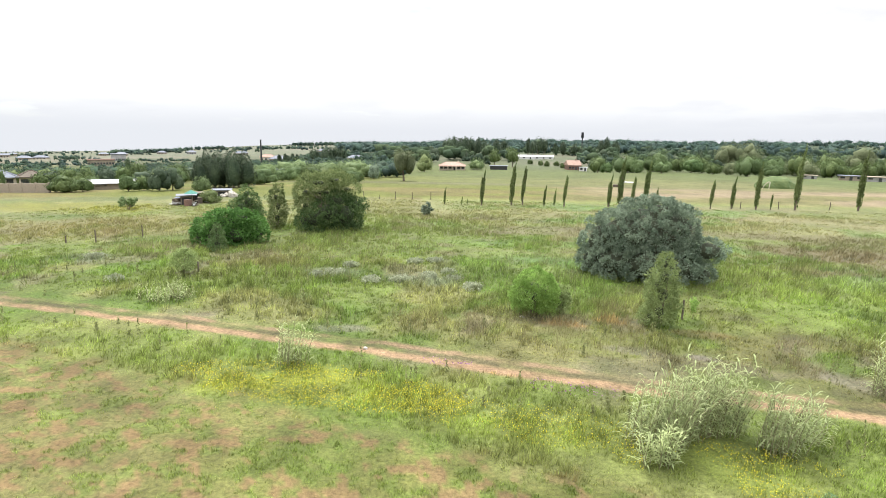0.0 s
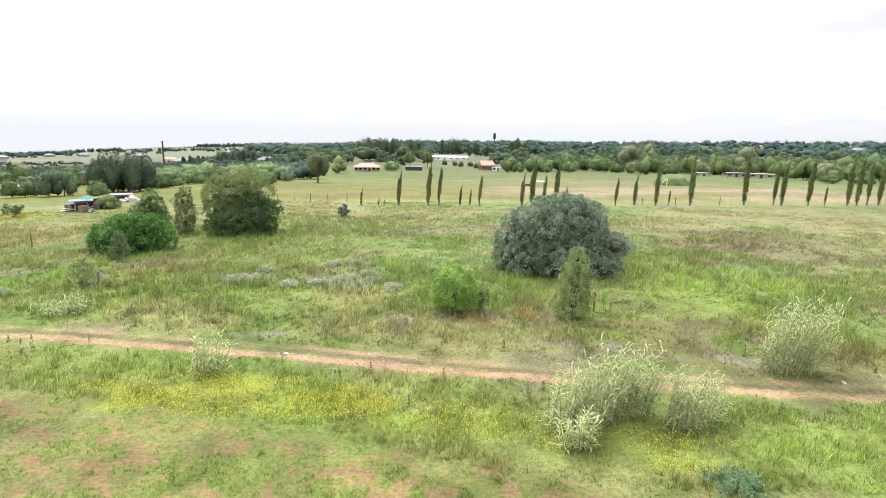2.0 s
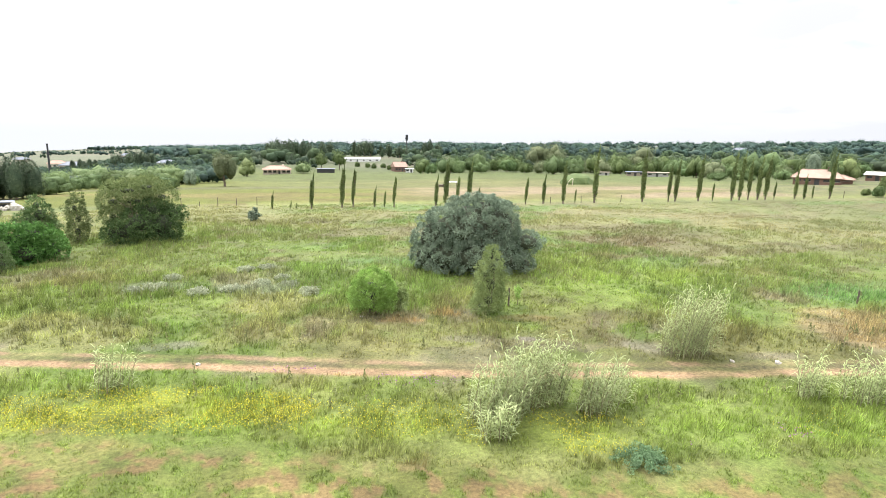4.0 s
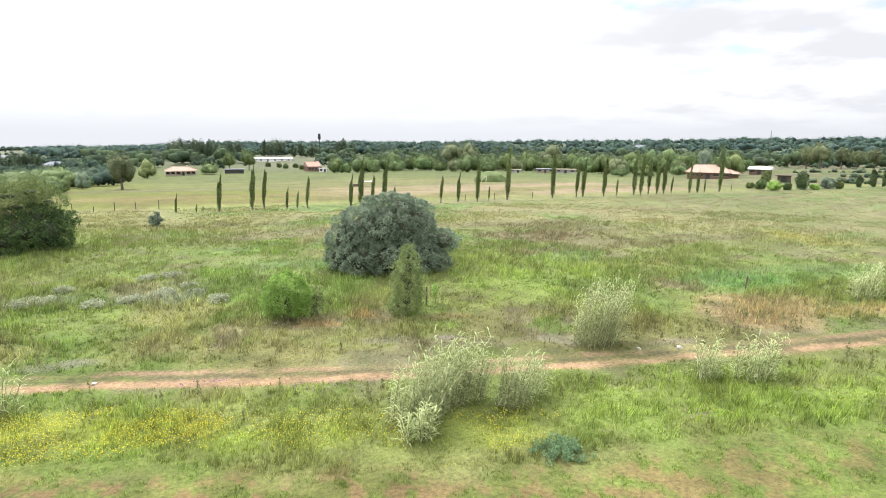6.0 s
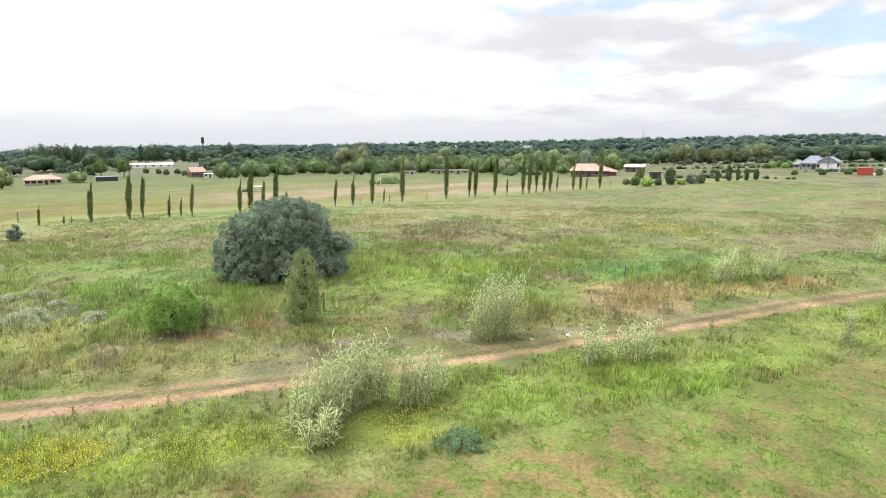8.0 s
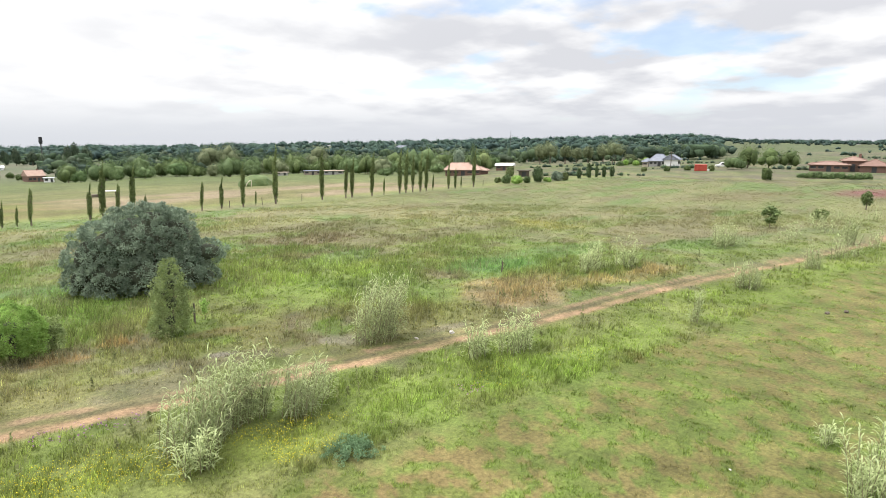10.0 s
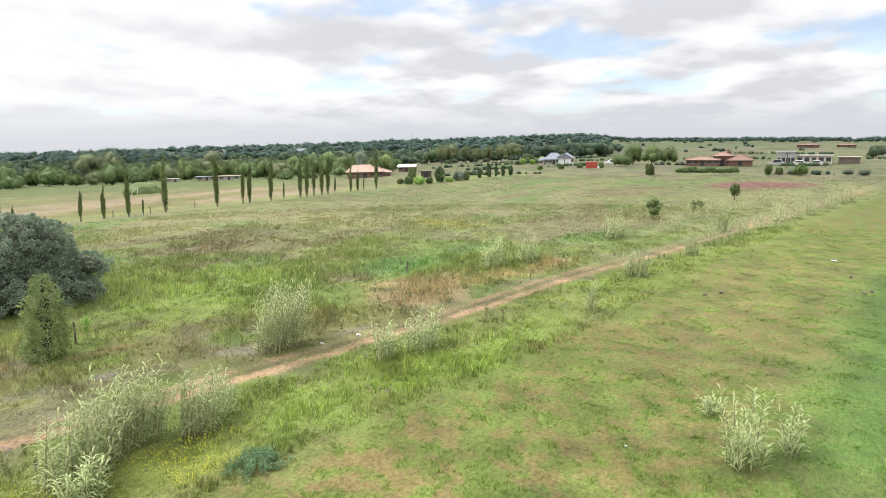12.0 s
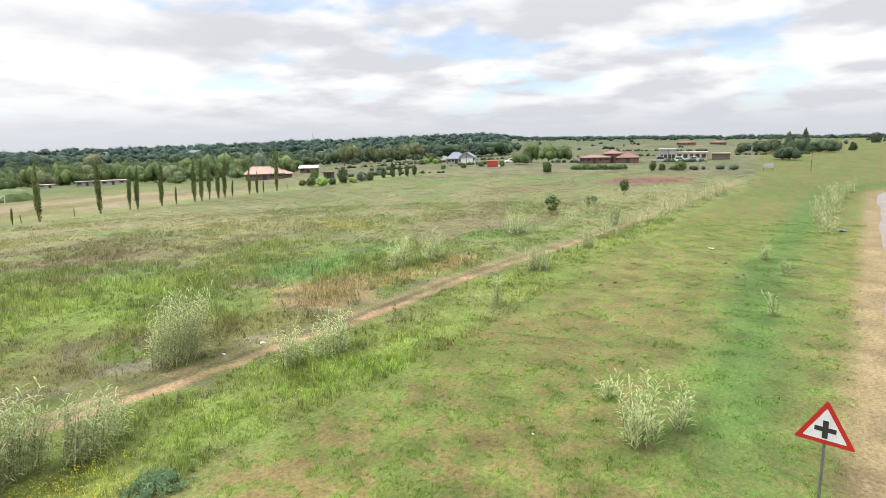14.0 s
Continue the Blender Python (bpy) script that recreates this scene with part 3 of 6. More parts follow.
def with_hearts(v, quads, clumps, size, rng, fine=False, rough=0.3, single=False):
    """Leaves as triangles, and in each clump the dense twiggy heart that closes it to light."""
    bv, bf = BALL_FINE if fine else (OCTA if single else BALL_ROUGH)
    tris = quads[:, [0, 1, 2]] if single else np.concatenate([quads[:, [0, 1, 2]], quads[:, [0, 2, 3]]])
    c = np.asarray(clumps, float)
    jitter = rng.uniform(1 - rough, 1 + rough * 0.6, (len(c), len(bv), 1))
    hv = (c[:, None, :3] + bv[None] * jitter * (c[:, 3] * size)[:, None, None] * np.array((1, 1, 0.85))).reshape(-1, 3)
    hf = (bf[None] + (np.arange(len(c)) * len(bv))[:, None, None]).reshape(-1, 3) + len(v)
    return np.concatenate([v, hv]), np.concatenate([tris, hf])


def plant_mesh(seed, h, w, base, shape, clump, count, per, leaf, mat, droop=0.0, lean=0.0, spread=0.8, hearts=0.6, single=False):
    rng = np.random.default_rng(seed)
    clumps = np.array(envelope(rng, count, h - clump * 0.7, max(w - clump * 1.4, w * 0.3), base + clump * 0.5, shape, clump))
    pts, out = crown_points(rng, clumps, per)
    pts[:, 2] = np.maximum(pts[:, 2], 0.02 * h)
    pts[:, 0] += lean * (pts[:, 2] / h) ** 2 * h
    heart = np.array((0, 0, base + (h - base) * 0.4))
    v, f = leaf_quads(rng, pts, unit(out * 0.6 + unit(pts - heart)), leaf, leaf * 0.5, spread, droop)
    if hearts:
        clumps[:, 0] += lean * (clumps[:, 2] / h) ** 2 * h
        v, f = with_hearts(v, f, clumps, hearts, rng, single=single)
        v[:, 2] = np.maximum(v[:, 2], 0.01 * h)
    return mesh_of("crown", v, f, mat, smooth_faces=single)


BALL_HULL = ball(3)
BULGE = {"round": (1.0, 0.42), "mound": (0.78, 0.38), "column": (0.8, 0.32), "cone": (0.42, 0.62), "umbrella": (1.35, 0.5), "spindle": (0.78, 0.6)}


def lobe_at(d, h, w, base, shape, knobs, sizes, depth):
    """Places on a softly knobbed crown in the directions d."""
    p, q = BULGE[shape]
    t = (d[:, 2] * 0.5 + 0.5).clip(0, 1)
    ring = np.maximum(1 - (2 * t ** p - 1) ** 2, 0) ** q
    flat = np.hypot(d[:, 0], d[:, 1]).clip(1e-6, None)
    knob = np.exp(-(1 - d @ knobs.T) / sizes[None]).max(1)
    grow = 1 - depth + depth * 1.15 * knob
    mid = base + (h - base) * 0.42
    return np.stack([d[:, 0] / flat * ring * w / 2 * grow, d[:, 1] / flat * ring * w / 2 * grow, mid + (base + t * (h - base) - mid) * grow], 1)


def soft_crown(rng, h, w, base, shape, lobes, leaves, leaf, knobs=16, depth=0.22, rough_hull=False, droop=0.0, spread=0.9, stretch=0.6, core=0.84, single=False):
    """A full crown: overlapping knobbed lobes, covered with small leaf sprays."""
    bv, bf = (BALL_HULL, BALL_FINE, BALL_ROUGH)[int(rough_hull)]
    V, F, n = [], [], 0
    for k in range(lobes):
        if lobes == 1:
            o, lh, lw, lb = np.zeros(3), h, w, base
        else:
            a, tall = 6.283 * k / (lobes - 1) + rng.uniform(-0.5, 0.5), h - base
            if k == 0:
                q, lw, lb, lh = w * 0.05, w * rng.uniform(0.74, 0.86), base + tall * 0.2, h
            else:
                q, lw, lb = w * rng.uniform(0.2, 0.3), w * rng.uniform(0.42, 0.62), base + tall * rng.uniform(0.0, 0.1)
                lh = lb + tall * rng.uniform(0.55, 0.9)
            o = np.array((q * math.cos(a), q * math.sin(a), 0))
        kd, ks = unit(rng.normal(0, 1, (knobs, 3))), rng.uniform(0.02, 0.09, knobs)
        form = "mound" if lobes > 1 and k and base < 1 else shape
        hv = lobe_at(bv, lh, lw, lb, form, kd, ks, depth) * np.array((core, core, 0.5 + 0.5 * core)) + o
        V.append(hv + rng.normal(0, 0.042, hv.shape) * lw)
        F.append(bf + n)
        n += len(hv)
        m = leaves // lobes
        d = unit(rng.normal(0, 1, (m, 3)) + np.array((0, 0, 0.25)))
        c = lobe_at(d, lh, lw, lb, form, kd, ks, depth) + o
        c[:, :2] += (c[:, :2] - o[:2]) * rng.uniform(-0.16, 0.08, (m, 1))
        c[:, 2] += rng.uniform(-0.05, 0.03, m) * (lh - lb)
        lv, lf = leaf_quads(rng, c, d + np.array((0, 0, 0.35)), leaf, leaf * stretch, spread, droop)
        V.append(lv)
        F.append((lf[:, [0, 1, 2]] if single else np.concatenate([lf[:, [0, 1, 2]], lf[:, [0, 2, 3]]])) + n)
        n += len(lv)
    v = np.concatenate(V)
    v[:, 2] = np.maximum(v[:, 2], 0.0)
    return v, np.concatenate(F)


def tufted(seed, lobes, tuft, gap, per, leaf, wide, mat=None, core=0.8, loose=0.55, up=0.3, ragged=0.1, floor=0.12, droop=0.0):
    """A crown of ellipsoid lobes (x, y, z, rx, ry, rz) set all over with tufts of leaves that point outwards."""
    rng = np.random.default_rng(seed)
    L = np.asarray(lobes, float)
    bv, bf = BALL_FINE
    P, N, V, F, n = [], [], [], [], 0
    for i, l in enumerate(L):
        c, rad = l[:3], l[3:]
        m = max(10, int(4 * math.pi * rad.prod() ** (2 / 3) / gap ** 2))
        k = np.arange(m) + 0.5
        th, cz = math.pi * (1 + 5 ** 0.5) * k, 1 - 2 * k / m
        d = np.stack([np.cos(th) * np.sqrt(1 - cz ** 2), np.sin(th) * np.sqrt(1 - cz ** 2), cz], 1)
        d = unit(d + rng.normal(0, 0.6 / math.sqrt(m), d.shape))
        p = c + d * rad * (1 + rng.uniform(-ragged, ragged, (m, 1)))
        ok = p[:, 2] > floor
        for j, o in enumerate(L):
            if j != i:
                ok &= np.linalg.norm((p - o[:3]) / o[3:], axis=1) > 0.84
        P.append(p[ok])
        N.append(unit(d[ok] / rad))
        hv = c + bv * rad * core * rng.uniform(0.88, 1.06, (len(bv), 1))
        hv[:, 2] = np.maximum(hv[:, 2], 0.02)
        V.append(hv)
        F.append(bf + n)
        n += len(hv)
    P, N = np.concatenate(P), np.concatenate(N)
    # dark core behind the tufts: painted inner shade as well as twigs
    inner = mesh_of("inner_mass", np.concatenate(V), np.concatenate(F), TWIG_SHADE)
    size = tuft * rng.uniform(0.65, 1.35, len(P))
    PP, NN, SS = np.repeat(P, per, 0), np.repeat(N, per, 0), np.repeat(size, per)
    e = unit(NN * 0.7 + np.array((0, 0, up)) + rng.normal(0, 0.7, PP.shape))
    at_ = PP + e * (SS * rng.uniform(0.15, 1.0, len(PP)) ** 0.6)[:, None]
    away = unit(e + rng.normal(0, loose, PP.shape) + np.array((0, 0, -droop)))
    tip = at_ + away * (leaf * rng.uniform(0.65, 1.35, len(PP)))[:, None]
    side = unit(np.cross(away, rng.normal(0, 1, PP.shape))) * (wide * 0.5 * rng.uniform(0.7, 1.3, len(PP)))[:, None]
    mid = at_ * 0.55 + tip * 0.45
    q = np.stack([at_, mid + side, tip, mid - side], 1).reshape(-1, 3)
    q[:, 2] = np.maximum(q[:, 2], 0.03)
    f = np.arange(len(q)).reshape(-1, 4)
    return mesh_of("crown", q, np.concatenate([f[:, [0, 1, 2]], f[:, [0, 2, 3]]]), mat), inner


def leafy_crown(name, parent, mat, label, *args, **more):
    crown, inner = tufted(*args, mat=mat, **more)
    ob = part(name, crown, mat, parent, label)
    part("inner_mass", inner, TWIG_SHADE, ob, "dark core of twigs and dead leaves with shade in its colour")["kind"] = "stuff"


def trunk_bm(seed, h, base, w, thick, limbs=5, multi=1, lean=0.0):
    rng = random.Random(seed)
    bm = bmesh.new()
    for k in range(multi):
        ox, oy = (rng.uniform(-0.08, 0.08) * w, rng.uniform(-0.08, 0.08) * w) if multi > 1 else (0, 0)
        tx, ty = (rng.uniform(-0.3, 0.3) * w, rng.uniform(-0.3, 0.3) * w) if multi > 1 else (rng.uniform(-0.03, 0.03) * h, rng.uniform(-0.03, 0.03) * h)
        top = h * 0.78
        spine = [(ox + (tx - ox) * t ** 1.3 + lean * t * t * h, oy + (ty - oy) * t ** 1.3, -0.15 + (top + 0.15) * t) for t in (0, 0.12, 0.35, 0.65, 1.0)]
        q = thick / max(1, multi) ** 0.6
        tube(bm, spine, [q * 1.35, q, q * 0.8, q * 0.5, q * 0.15], 7)
        for j in range(limbs):
            t = 0.3 + 0.6 * (j + rng.random() * 0.6) / limbs
            i = min(3, int(t * 4))
            p = Vector(spine[i]).lerp(Vector(spine[i + 1]), t * 4 - i)
            a, ln = rng.random() * 6.28, w * 0.36 * (1.1 - 0.5 * t)
            e = p + Vector((math.cos(a) * ln, math.sin(a) * ln, ln * 0.7))
            tube(bm, (p, p.lerp(e, 0.5) + Vector((0, 0, -0.06 * ln)), e), (q * 0.4, q * 0.27, q * 0.07), 5)
    return bm


def at(x, y, turn=0.0, dz=0.0):
    return pose(x, y, float(ground(x, y)) + dz, 0, 0, turn)


def polar(bearing, r):
    return r * math.sin(radians(bearing)), r * math.cos(radians(bearing))


def tree(name, x, y, label, category, h, w, base, shape, clump, count, per, leaf, mat, thick=0.15, limbs=5, multi=1, seed=1, lean=0.0, droop=0.0, group="", spread=0.8, turn=0.0, dz=0.0, hearts=0.6, single=False):
    ob = thing(name, at(x, y, turn, dz), label, category, group)
    part("trunk", trunk_bm(seed, h, base, w, thick, limbs, multi, lean), BARK, ob)
    part("crown", plant_mesh(seed, h, w, base, shape, clump, count, per, leaf, mat, droop, lean, spread, hearts, single), mat, ob)
    return ob


# ---- ground, one sheet to the horizon ----


def build_ground():
    bearings = np.concatenate([np.arange(-52, 112, 0.4), np.arange(112, 308, 4.0)])
    radii = np.concatenate([np.arange(0.6, 10, 0.7), np.arange(10, 36, 0.2), np.arange(36, 62, 0.5), 62 * 1.035 ** np.arange(1, 132)])
    radii = radii[radii < 4950]
    B, R = np.meshgrid(np.radians(bearings), radii)
    x, y = (R * np.sin(B)).ravel(), (R * np.cos(B)).ravel()
    z = ground(x, y)
    nb, nr = len(bearings), len(radii)
    i, j = np.meshgrid(np.arange(nr - 1), np.arange(nb), indexing="ij")
    k = (j + 1) % nb
    faces = np.stack([i * nb + j, (i + 1) * nb + j, (i + 1) * nb + k, i * nb + k], -1).reshape(-1, 4)[:, ::-1]
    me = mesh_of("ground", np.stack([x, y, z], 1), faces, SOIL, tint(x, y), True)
    bm = bmesh.new()
    bm.from_mesh(me)
    bm.verts.ensure_lookup_table()
    bm.faces.new([bm.verts[q] for q in range(nb)][::-1])
    bmesh.ops.recalc_face_normals(bm, faces=bm.faces[:])
    if sum(f.normal.z for f in bm.faces) < 0:
        bmesh.ops.reverse_faces(bm, faces=bm.faces[:])
    bm.to_mesh(me)
    bm.free()
    tagged(new("ground", me), "rolling grassland with mown verge, meadow and fields", "ground", kind="structure")


build_ground()


def build_road():
    xs = np.concatenate([np.arange(-160, 90, 2.0), np.arange(90, 190, 1.0)])
    verts, faces = [], []
    offs = (-7.4, -7.3, -3.8, -0.75, -0.65)
    dz = (-0.15, 0.05, 0.09, 0.05, -0.15)
    for x in xs:
        wob = 0.15 * math.sin(x * 0.23) + 0.08 * math.sin(x * 0.61)
        for o, d in zip(offs, dz):
            y = float(road_edge(x)) + o + (wob if o > -1 else 0)
            verts.append((x, y, d + float(ground(x, road_edge(x) - 3)) * (1 if x > 120 else 0)))
    for i in range(len(xs) - 1):
        for k in range(len(offs) - 1):
            faces.append((i * 5 + k, (i + 1) * 5 + k, (i + 1) * 5 + k + 1, i * 5 + k + 1))
    me = mesh_of("road", verts, faces, ASPHALT)
    tagged(new("road", me), "worn pale asphalt road with a ragged sandy edge", "road", kind="structure")


build_road()

# ---- shrubs and trees of the meadow ----
ob = thing("grey_leaved_bush", at(10.7, 36.8, -16.6) @ Matrix.Diagonal((1.03, 1.03, 1.05, 1)), "large dense rounded bush with silvery grey-green leaves on bright meadow grass", "bush")
part("trunk", trunk_bm(3, 4.2, 0.2, 6.5, 0.28, 4, 7), BARK, ob)
GREY_LOBES = ((-0.2, 0.2, 2.6, 2.3, 2.1, 1.95), (-1.5, -0.1, 2.3, 1.8, 1.8, 1.7), (1.1, 0.1, 2.75, 1.45, 1.7, 1.6), (0.5, 0.3, 3.4, 1.5, 1.4, 1.2), (-2.8, 0.0, 1.9, 1.2, 1.3, 1.35),
              (-3.1, -0.3, 0.85, 1.0, 1.1, 0.85), (-1.9, -1.2, 1.0, 1.3, 1.1, 1.0), (-0.2, -1.5, 1.0, 1.4, 1.0, 1.0), (1.3, -1.3, 1.0, 1.3, 1.0, 0.9), (2.0, 0.0, 1.5, 0.95, 1.2, 1.1),
              (3.15, -0.1, 1.85, 0.95, 0.9, 0.6), (2.7, -0.6, 0.55, 0.95, 0.8, 0.5), (-0.9, -0.9, 2.6, 1.2, 1.1, 1.1), (0.8, -0.9, 2.3, 1.1, 1.0, 1.0))
leafy_crown("crown", ob, LEAF_GREY, "", 7, GREY_LOBES, 0.28, 0.55, 130, 0.14, 0.055, core=0.80, up=0.4, ragged=0.13)


def shrub(name, x, y, label, category, lobes, h, w, mat, seed, tuft, gap, per, leaf, wide, thick=0.06, limbs=5, multi=3, base=0.2, turn=0.0, **more):
    ob = thing(name, at(x, y, turn), label, category)
    part("trunk", trunk_bm(seed, h, base, w, thick, limbs, multi), BARK, ob)
    leafy_crown("crown", ob, mat, "", seed, lobes, tuft, gap, per, leaf, wide, **more)
    return ob


shrub("young_tree", 8.5, 27.0, "slender olive-green young tree beside a fence post", "tree",
      ((0, 0, 0.7, 0.55, 0.55, 0.6), (0.08, 0, 1.5, 0.58, 0.55, 0.75), (-0.14, 0.05, 1.9, 0.42, 0.42, 0.6), (0.12, 0, 2.35, 0.42, 0.4, 0.7), (0.1, 0, 2.95, 0.2, 0.2, 0.45), (-0.4, -0.1, 0.45, 0.32, 0.32, 0.32), (0.42, 0, 1.0, 0.32, 0.32, 0.4)),
      3.3, 1.3, LEAF_YOUNG, 11, 0.24, 0.28, 60, 0.1, 0.045, 0.05, 7, 3, 0.05, -18, core=0.4, ragged=0.2)
shrub("round_bush", 2.8, 28.1, "bright green feathery bush with many thin stems", "bush",
      ((0, 0, 1.4, 0.78, 0.75, 0.75), (-0.42, 0, 1.05, 0.6, 0.6, 0.65), (0.42, 0, 1.1, 0.6, 0.6, 0.65), (0.05, -0.35, 0.95, 0.6, 0.5, 0.62), (-0.66, -0.1, 0.6, 0.34, 0.4, 0.42), (0.68, -0.1, 0.65, 0.32, 0.4, 0.42)),
      2.1, 2.0, LEAF_BRIGHT, 12, 0.22, 0.32, 110, 0.10, 0.044, 0.09, 6, 8, 0.3, -6, core=0.3, up=0.6, ragged=0.16, floor=0.3)
shrub("small_bush", 4.12, 28.4, "thin green bush beside a larger round one", "bush", ((0.05, 0, 0.95, 0.22, 0.22, 0.45), (0.14, 0, 0.5, 0.2, 0.22, 0.34), (-0.1, 0, 0.55, 0.18, 0.2, 0.34)), 1.4, 0.6, LEAF_YOUNG, 13, 0.18, 0.24, 56, 0.12, 0.05, 0.03, 4, 4, core=0.35, up=0.7, ragged=0.2)
tree("sapling", 10.5, 28.2, "small green sapling beside a fence post", "sapling", 1.15, 0.45, 0.3, "column", 0.12, 16, 25, 0.09, LEAF_BRIGHT, 0.015, 4, 1, 14, hearts=0.0)
shrub("spreading_shrub", -19.7, 44.6, "wide vivid green leafy shrub in tall grass", "bush",
      ((0, 0, 1.3, 1.7, 1.4, 1.0), (-1.3, 0, 1.1, 1.15, 1.2, 0.85), (1.35, 0, 1.2, 1.2, 1.2, 0.95), (-0.5, -0.4, 1.7, 1.0, 0.9, 0.65), (0.8, -0.2, 1.75, 1.0, 0.9, 0.65), (-1.95, -0.3, 0.65, 0.7, 0.8, 0.6), (1.95, -0.3, 0.65, 0.7, 0.8, 0.65), (0.35, -1.0, 0.7, 1.25, 0.75, 0.65), (-0.9, -0.9, 0.7, 1.0, 0.75, 0.6)),
      2.2, 4.4, LEAF_VIVID, 15, 0.34, 0.58, 80, 0.22, 0.10, 0.16, 5, 6, 0.05, 22, core=0.72, droop=0.3, ragged=0.16)
shrub("conical_shrub", -19.2, 41.2, "small dark green conical shrub before a wide shrub", "bush", ((0, 0, 0.55, 0.45, 0.45, 0.5), (0.05, 0, 1.1, 0.32, 0.32, 0.5), (0, 0, 1.55, 0.16, 0.16, 0.4)), 1.8, 0.8, LEAF_WILLOW, 16, 0.22, 0.28, 50, 0.12, 0.05, 0.03, 3, 2, 0.05, core=0.45)
shrub("dark_shrub", -22.3, 54.3, "dark green pyramid-shaped small tree", "tree", ((0, 0, 1.0, 1.15, 1.1, 0.9), (-0.45, 0, 1.5, 0.8, 0.8, 0.8), (0.3, 0, 2.1, 0.75, 0.7, 0.8), (0.1, 0, 2.9, 0.4, 0.4, 0.6), (0.9, 0, 0.8, 0.6, 0.6, 0.7)), 3.2, 2.5, LEAF_DEEP, 17, 0.36, 0.48, 60, 0.19, 0.08, 0.08, 4, 2, 0.1, core=0.55, ragged=0.15)
acacia = shrub("acacia_tree", -13.85, 52.0, "broad dense dark green acacia with an olive flat top", "tree",
               ((0.2, -0.8, 1.7, 1.35, 1.1, 1.1), (1.6, -0.7, 1.45, 1.3, 1.1, 1.25), (2.65, 0.0, 2.2, 0.75, 0.8, 0.6), (-1.0, -0.6, 1.1, 1.1, 1.0, 1.0), (0.9, -0.5, 2.7, 1.1, 0.9, 0.65), (-1.8, -0.2, 0.8, 0.8, 0.8, 0.75), (1.9, -0.4, 0.65, 1.0, 0.8, 0.6)),
               4.6, 5.6, LEAF_DEEP, 18, 0.35, 0.56, 74, 0.19, 0.08, 0.22, 8, 5, 0.4, 14, core=0.68, ragged=0.16)
leafy_crown("crown_top", acacia, LEAF_OLIVE, "feathery olive upper crown", 618, ((-0.7, 0.3, 4.2, 1.6, 1.5, 0.65), (0.7, 0.2, 4.45, 1.4, 1.4, 0.6), (1.8, 0.3, 3.6, 1.05, 1.1, 0.6), (-1.8, 0.2, 3.3, 1.0, 1.1, 0.8), (-0.3, 0.5, 3.3, 1.7, 1.3, 0.7), (-1.9, 0.2, 2.1, 0.7, 0.9, 0.9)), 0.36, 0.5, 60, 0.18, 0.06, core=0.35, up=0.5, ragged=0.2)
shrub("side_tree", -18.6, 52.4, "narrow dull green tree beside a broad acacia", "tree", ((0, 0, 0.9, 0.65, 0.65, 0.8), (0.1, 0, 1.9, 0.6, 0.6, 0.85), (-0.1, 0, 2.8, 0.5, 0.5, 0.75), (0.2, 0, 3.4, 0.28, 0.28, 0.4)), 3.7, 1.5, LEAF_OLIVE, 19, 0.32, 0.4, 48, 0.17, 0.07, 0.08, 5, 2, core=0.35, ragged=0.2)
tree("grey_shrub", -5.8, 63.3, "small grey-green rounded shrub in the meadow", "bush", 1.5, 1.6, 0.05, "round", 0.24, 45, 40, 0.11, LEAF_GREY, 0.04, 3, 3, 20)
tree("thin_shrub", -18.0, 34.0, "sparse grey-green shrub in tall grass", "bush", 1.7, 1.9, 0.2, "round", 0.24, 60, 45, 0.11, LEAF_YOUNG, 0.04, 4, 4, 21, hearts=0.0)
tree("field_tree", -40.1, 63.8, "small bushy tree standing alone in the field", "tree", 1.6, 2.3, 0.3, "umbrella", 0.3, 34, 36, 0.13, LEAF_WILLOW, 0.07, 4, 3, 22)
tree("dark_small_tree", 63.3, 19.5, "small dark green broad-leaved tree among reeds", "tree", 2.3, 2.0, 0.5, "round", 0.32, 30, 22, 0.2, LEAF_TREE, 0.06, 4, 1, 23)
tree("dark_small_tree", 88.4, 16.4, "small dark tree at the far end of the reeds", "tree", 2.4, 1.5, 0.5, "round", 0.32, 30, 30, 0.18, LEAF_TREE, 0.06, 4, 1, 24)
tree("dull_bush", 72.9, 17.5, "low dull green bush among reeds", "bush", 1.5, 2.2, 0.1, "round", 0.32, 30, 30, 0.16, LEAF_OLIVE, 0.05, 3, 3, 25)

# ---- row of poplars ----


def poplar(seed, h, w):
    ob = thing("poplar", at(0, 0), "slim columnar poplar tree in a field-edge row", "tree", "row of poplars")
    part("trunk", trunk_bm(seed, h, 0.4, w * 0.6, 0.11, 5, 1, 0.05), BARK, ob)
    v, f = soft_crown(np.random.default_rng(seed), h, w, 0.25, "spindle", 1, 1700, 0.24, 30, 0.55, 1, -1.8, 1.0, 0.42, 0.55)
    v[:, 0] += 0.07 * h * (v[:, 2] / h) ** 2
    part("crown", mesh_of("crown", v, f, LEAF_POPLAR, smooth_faces=True), LEAF_POPLAR, ob)
    return ob


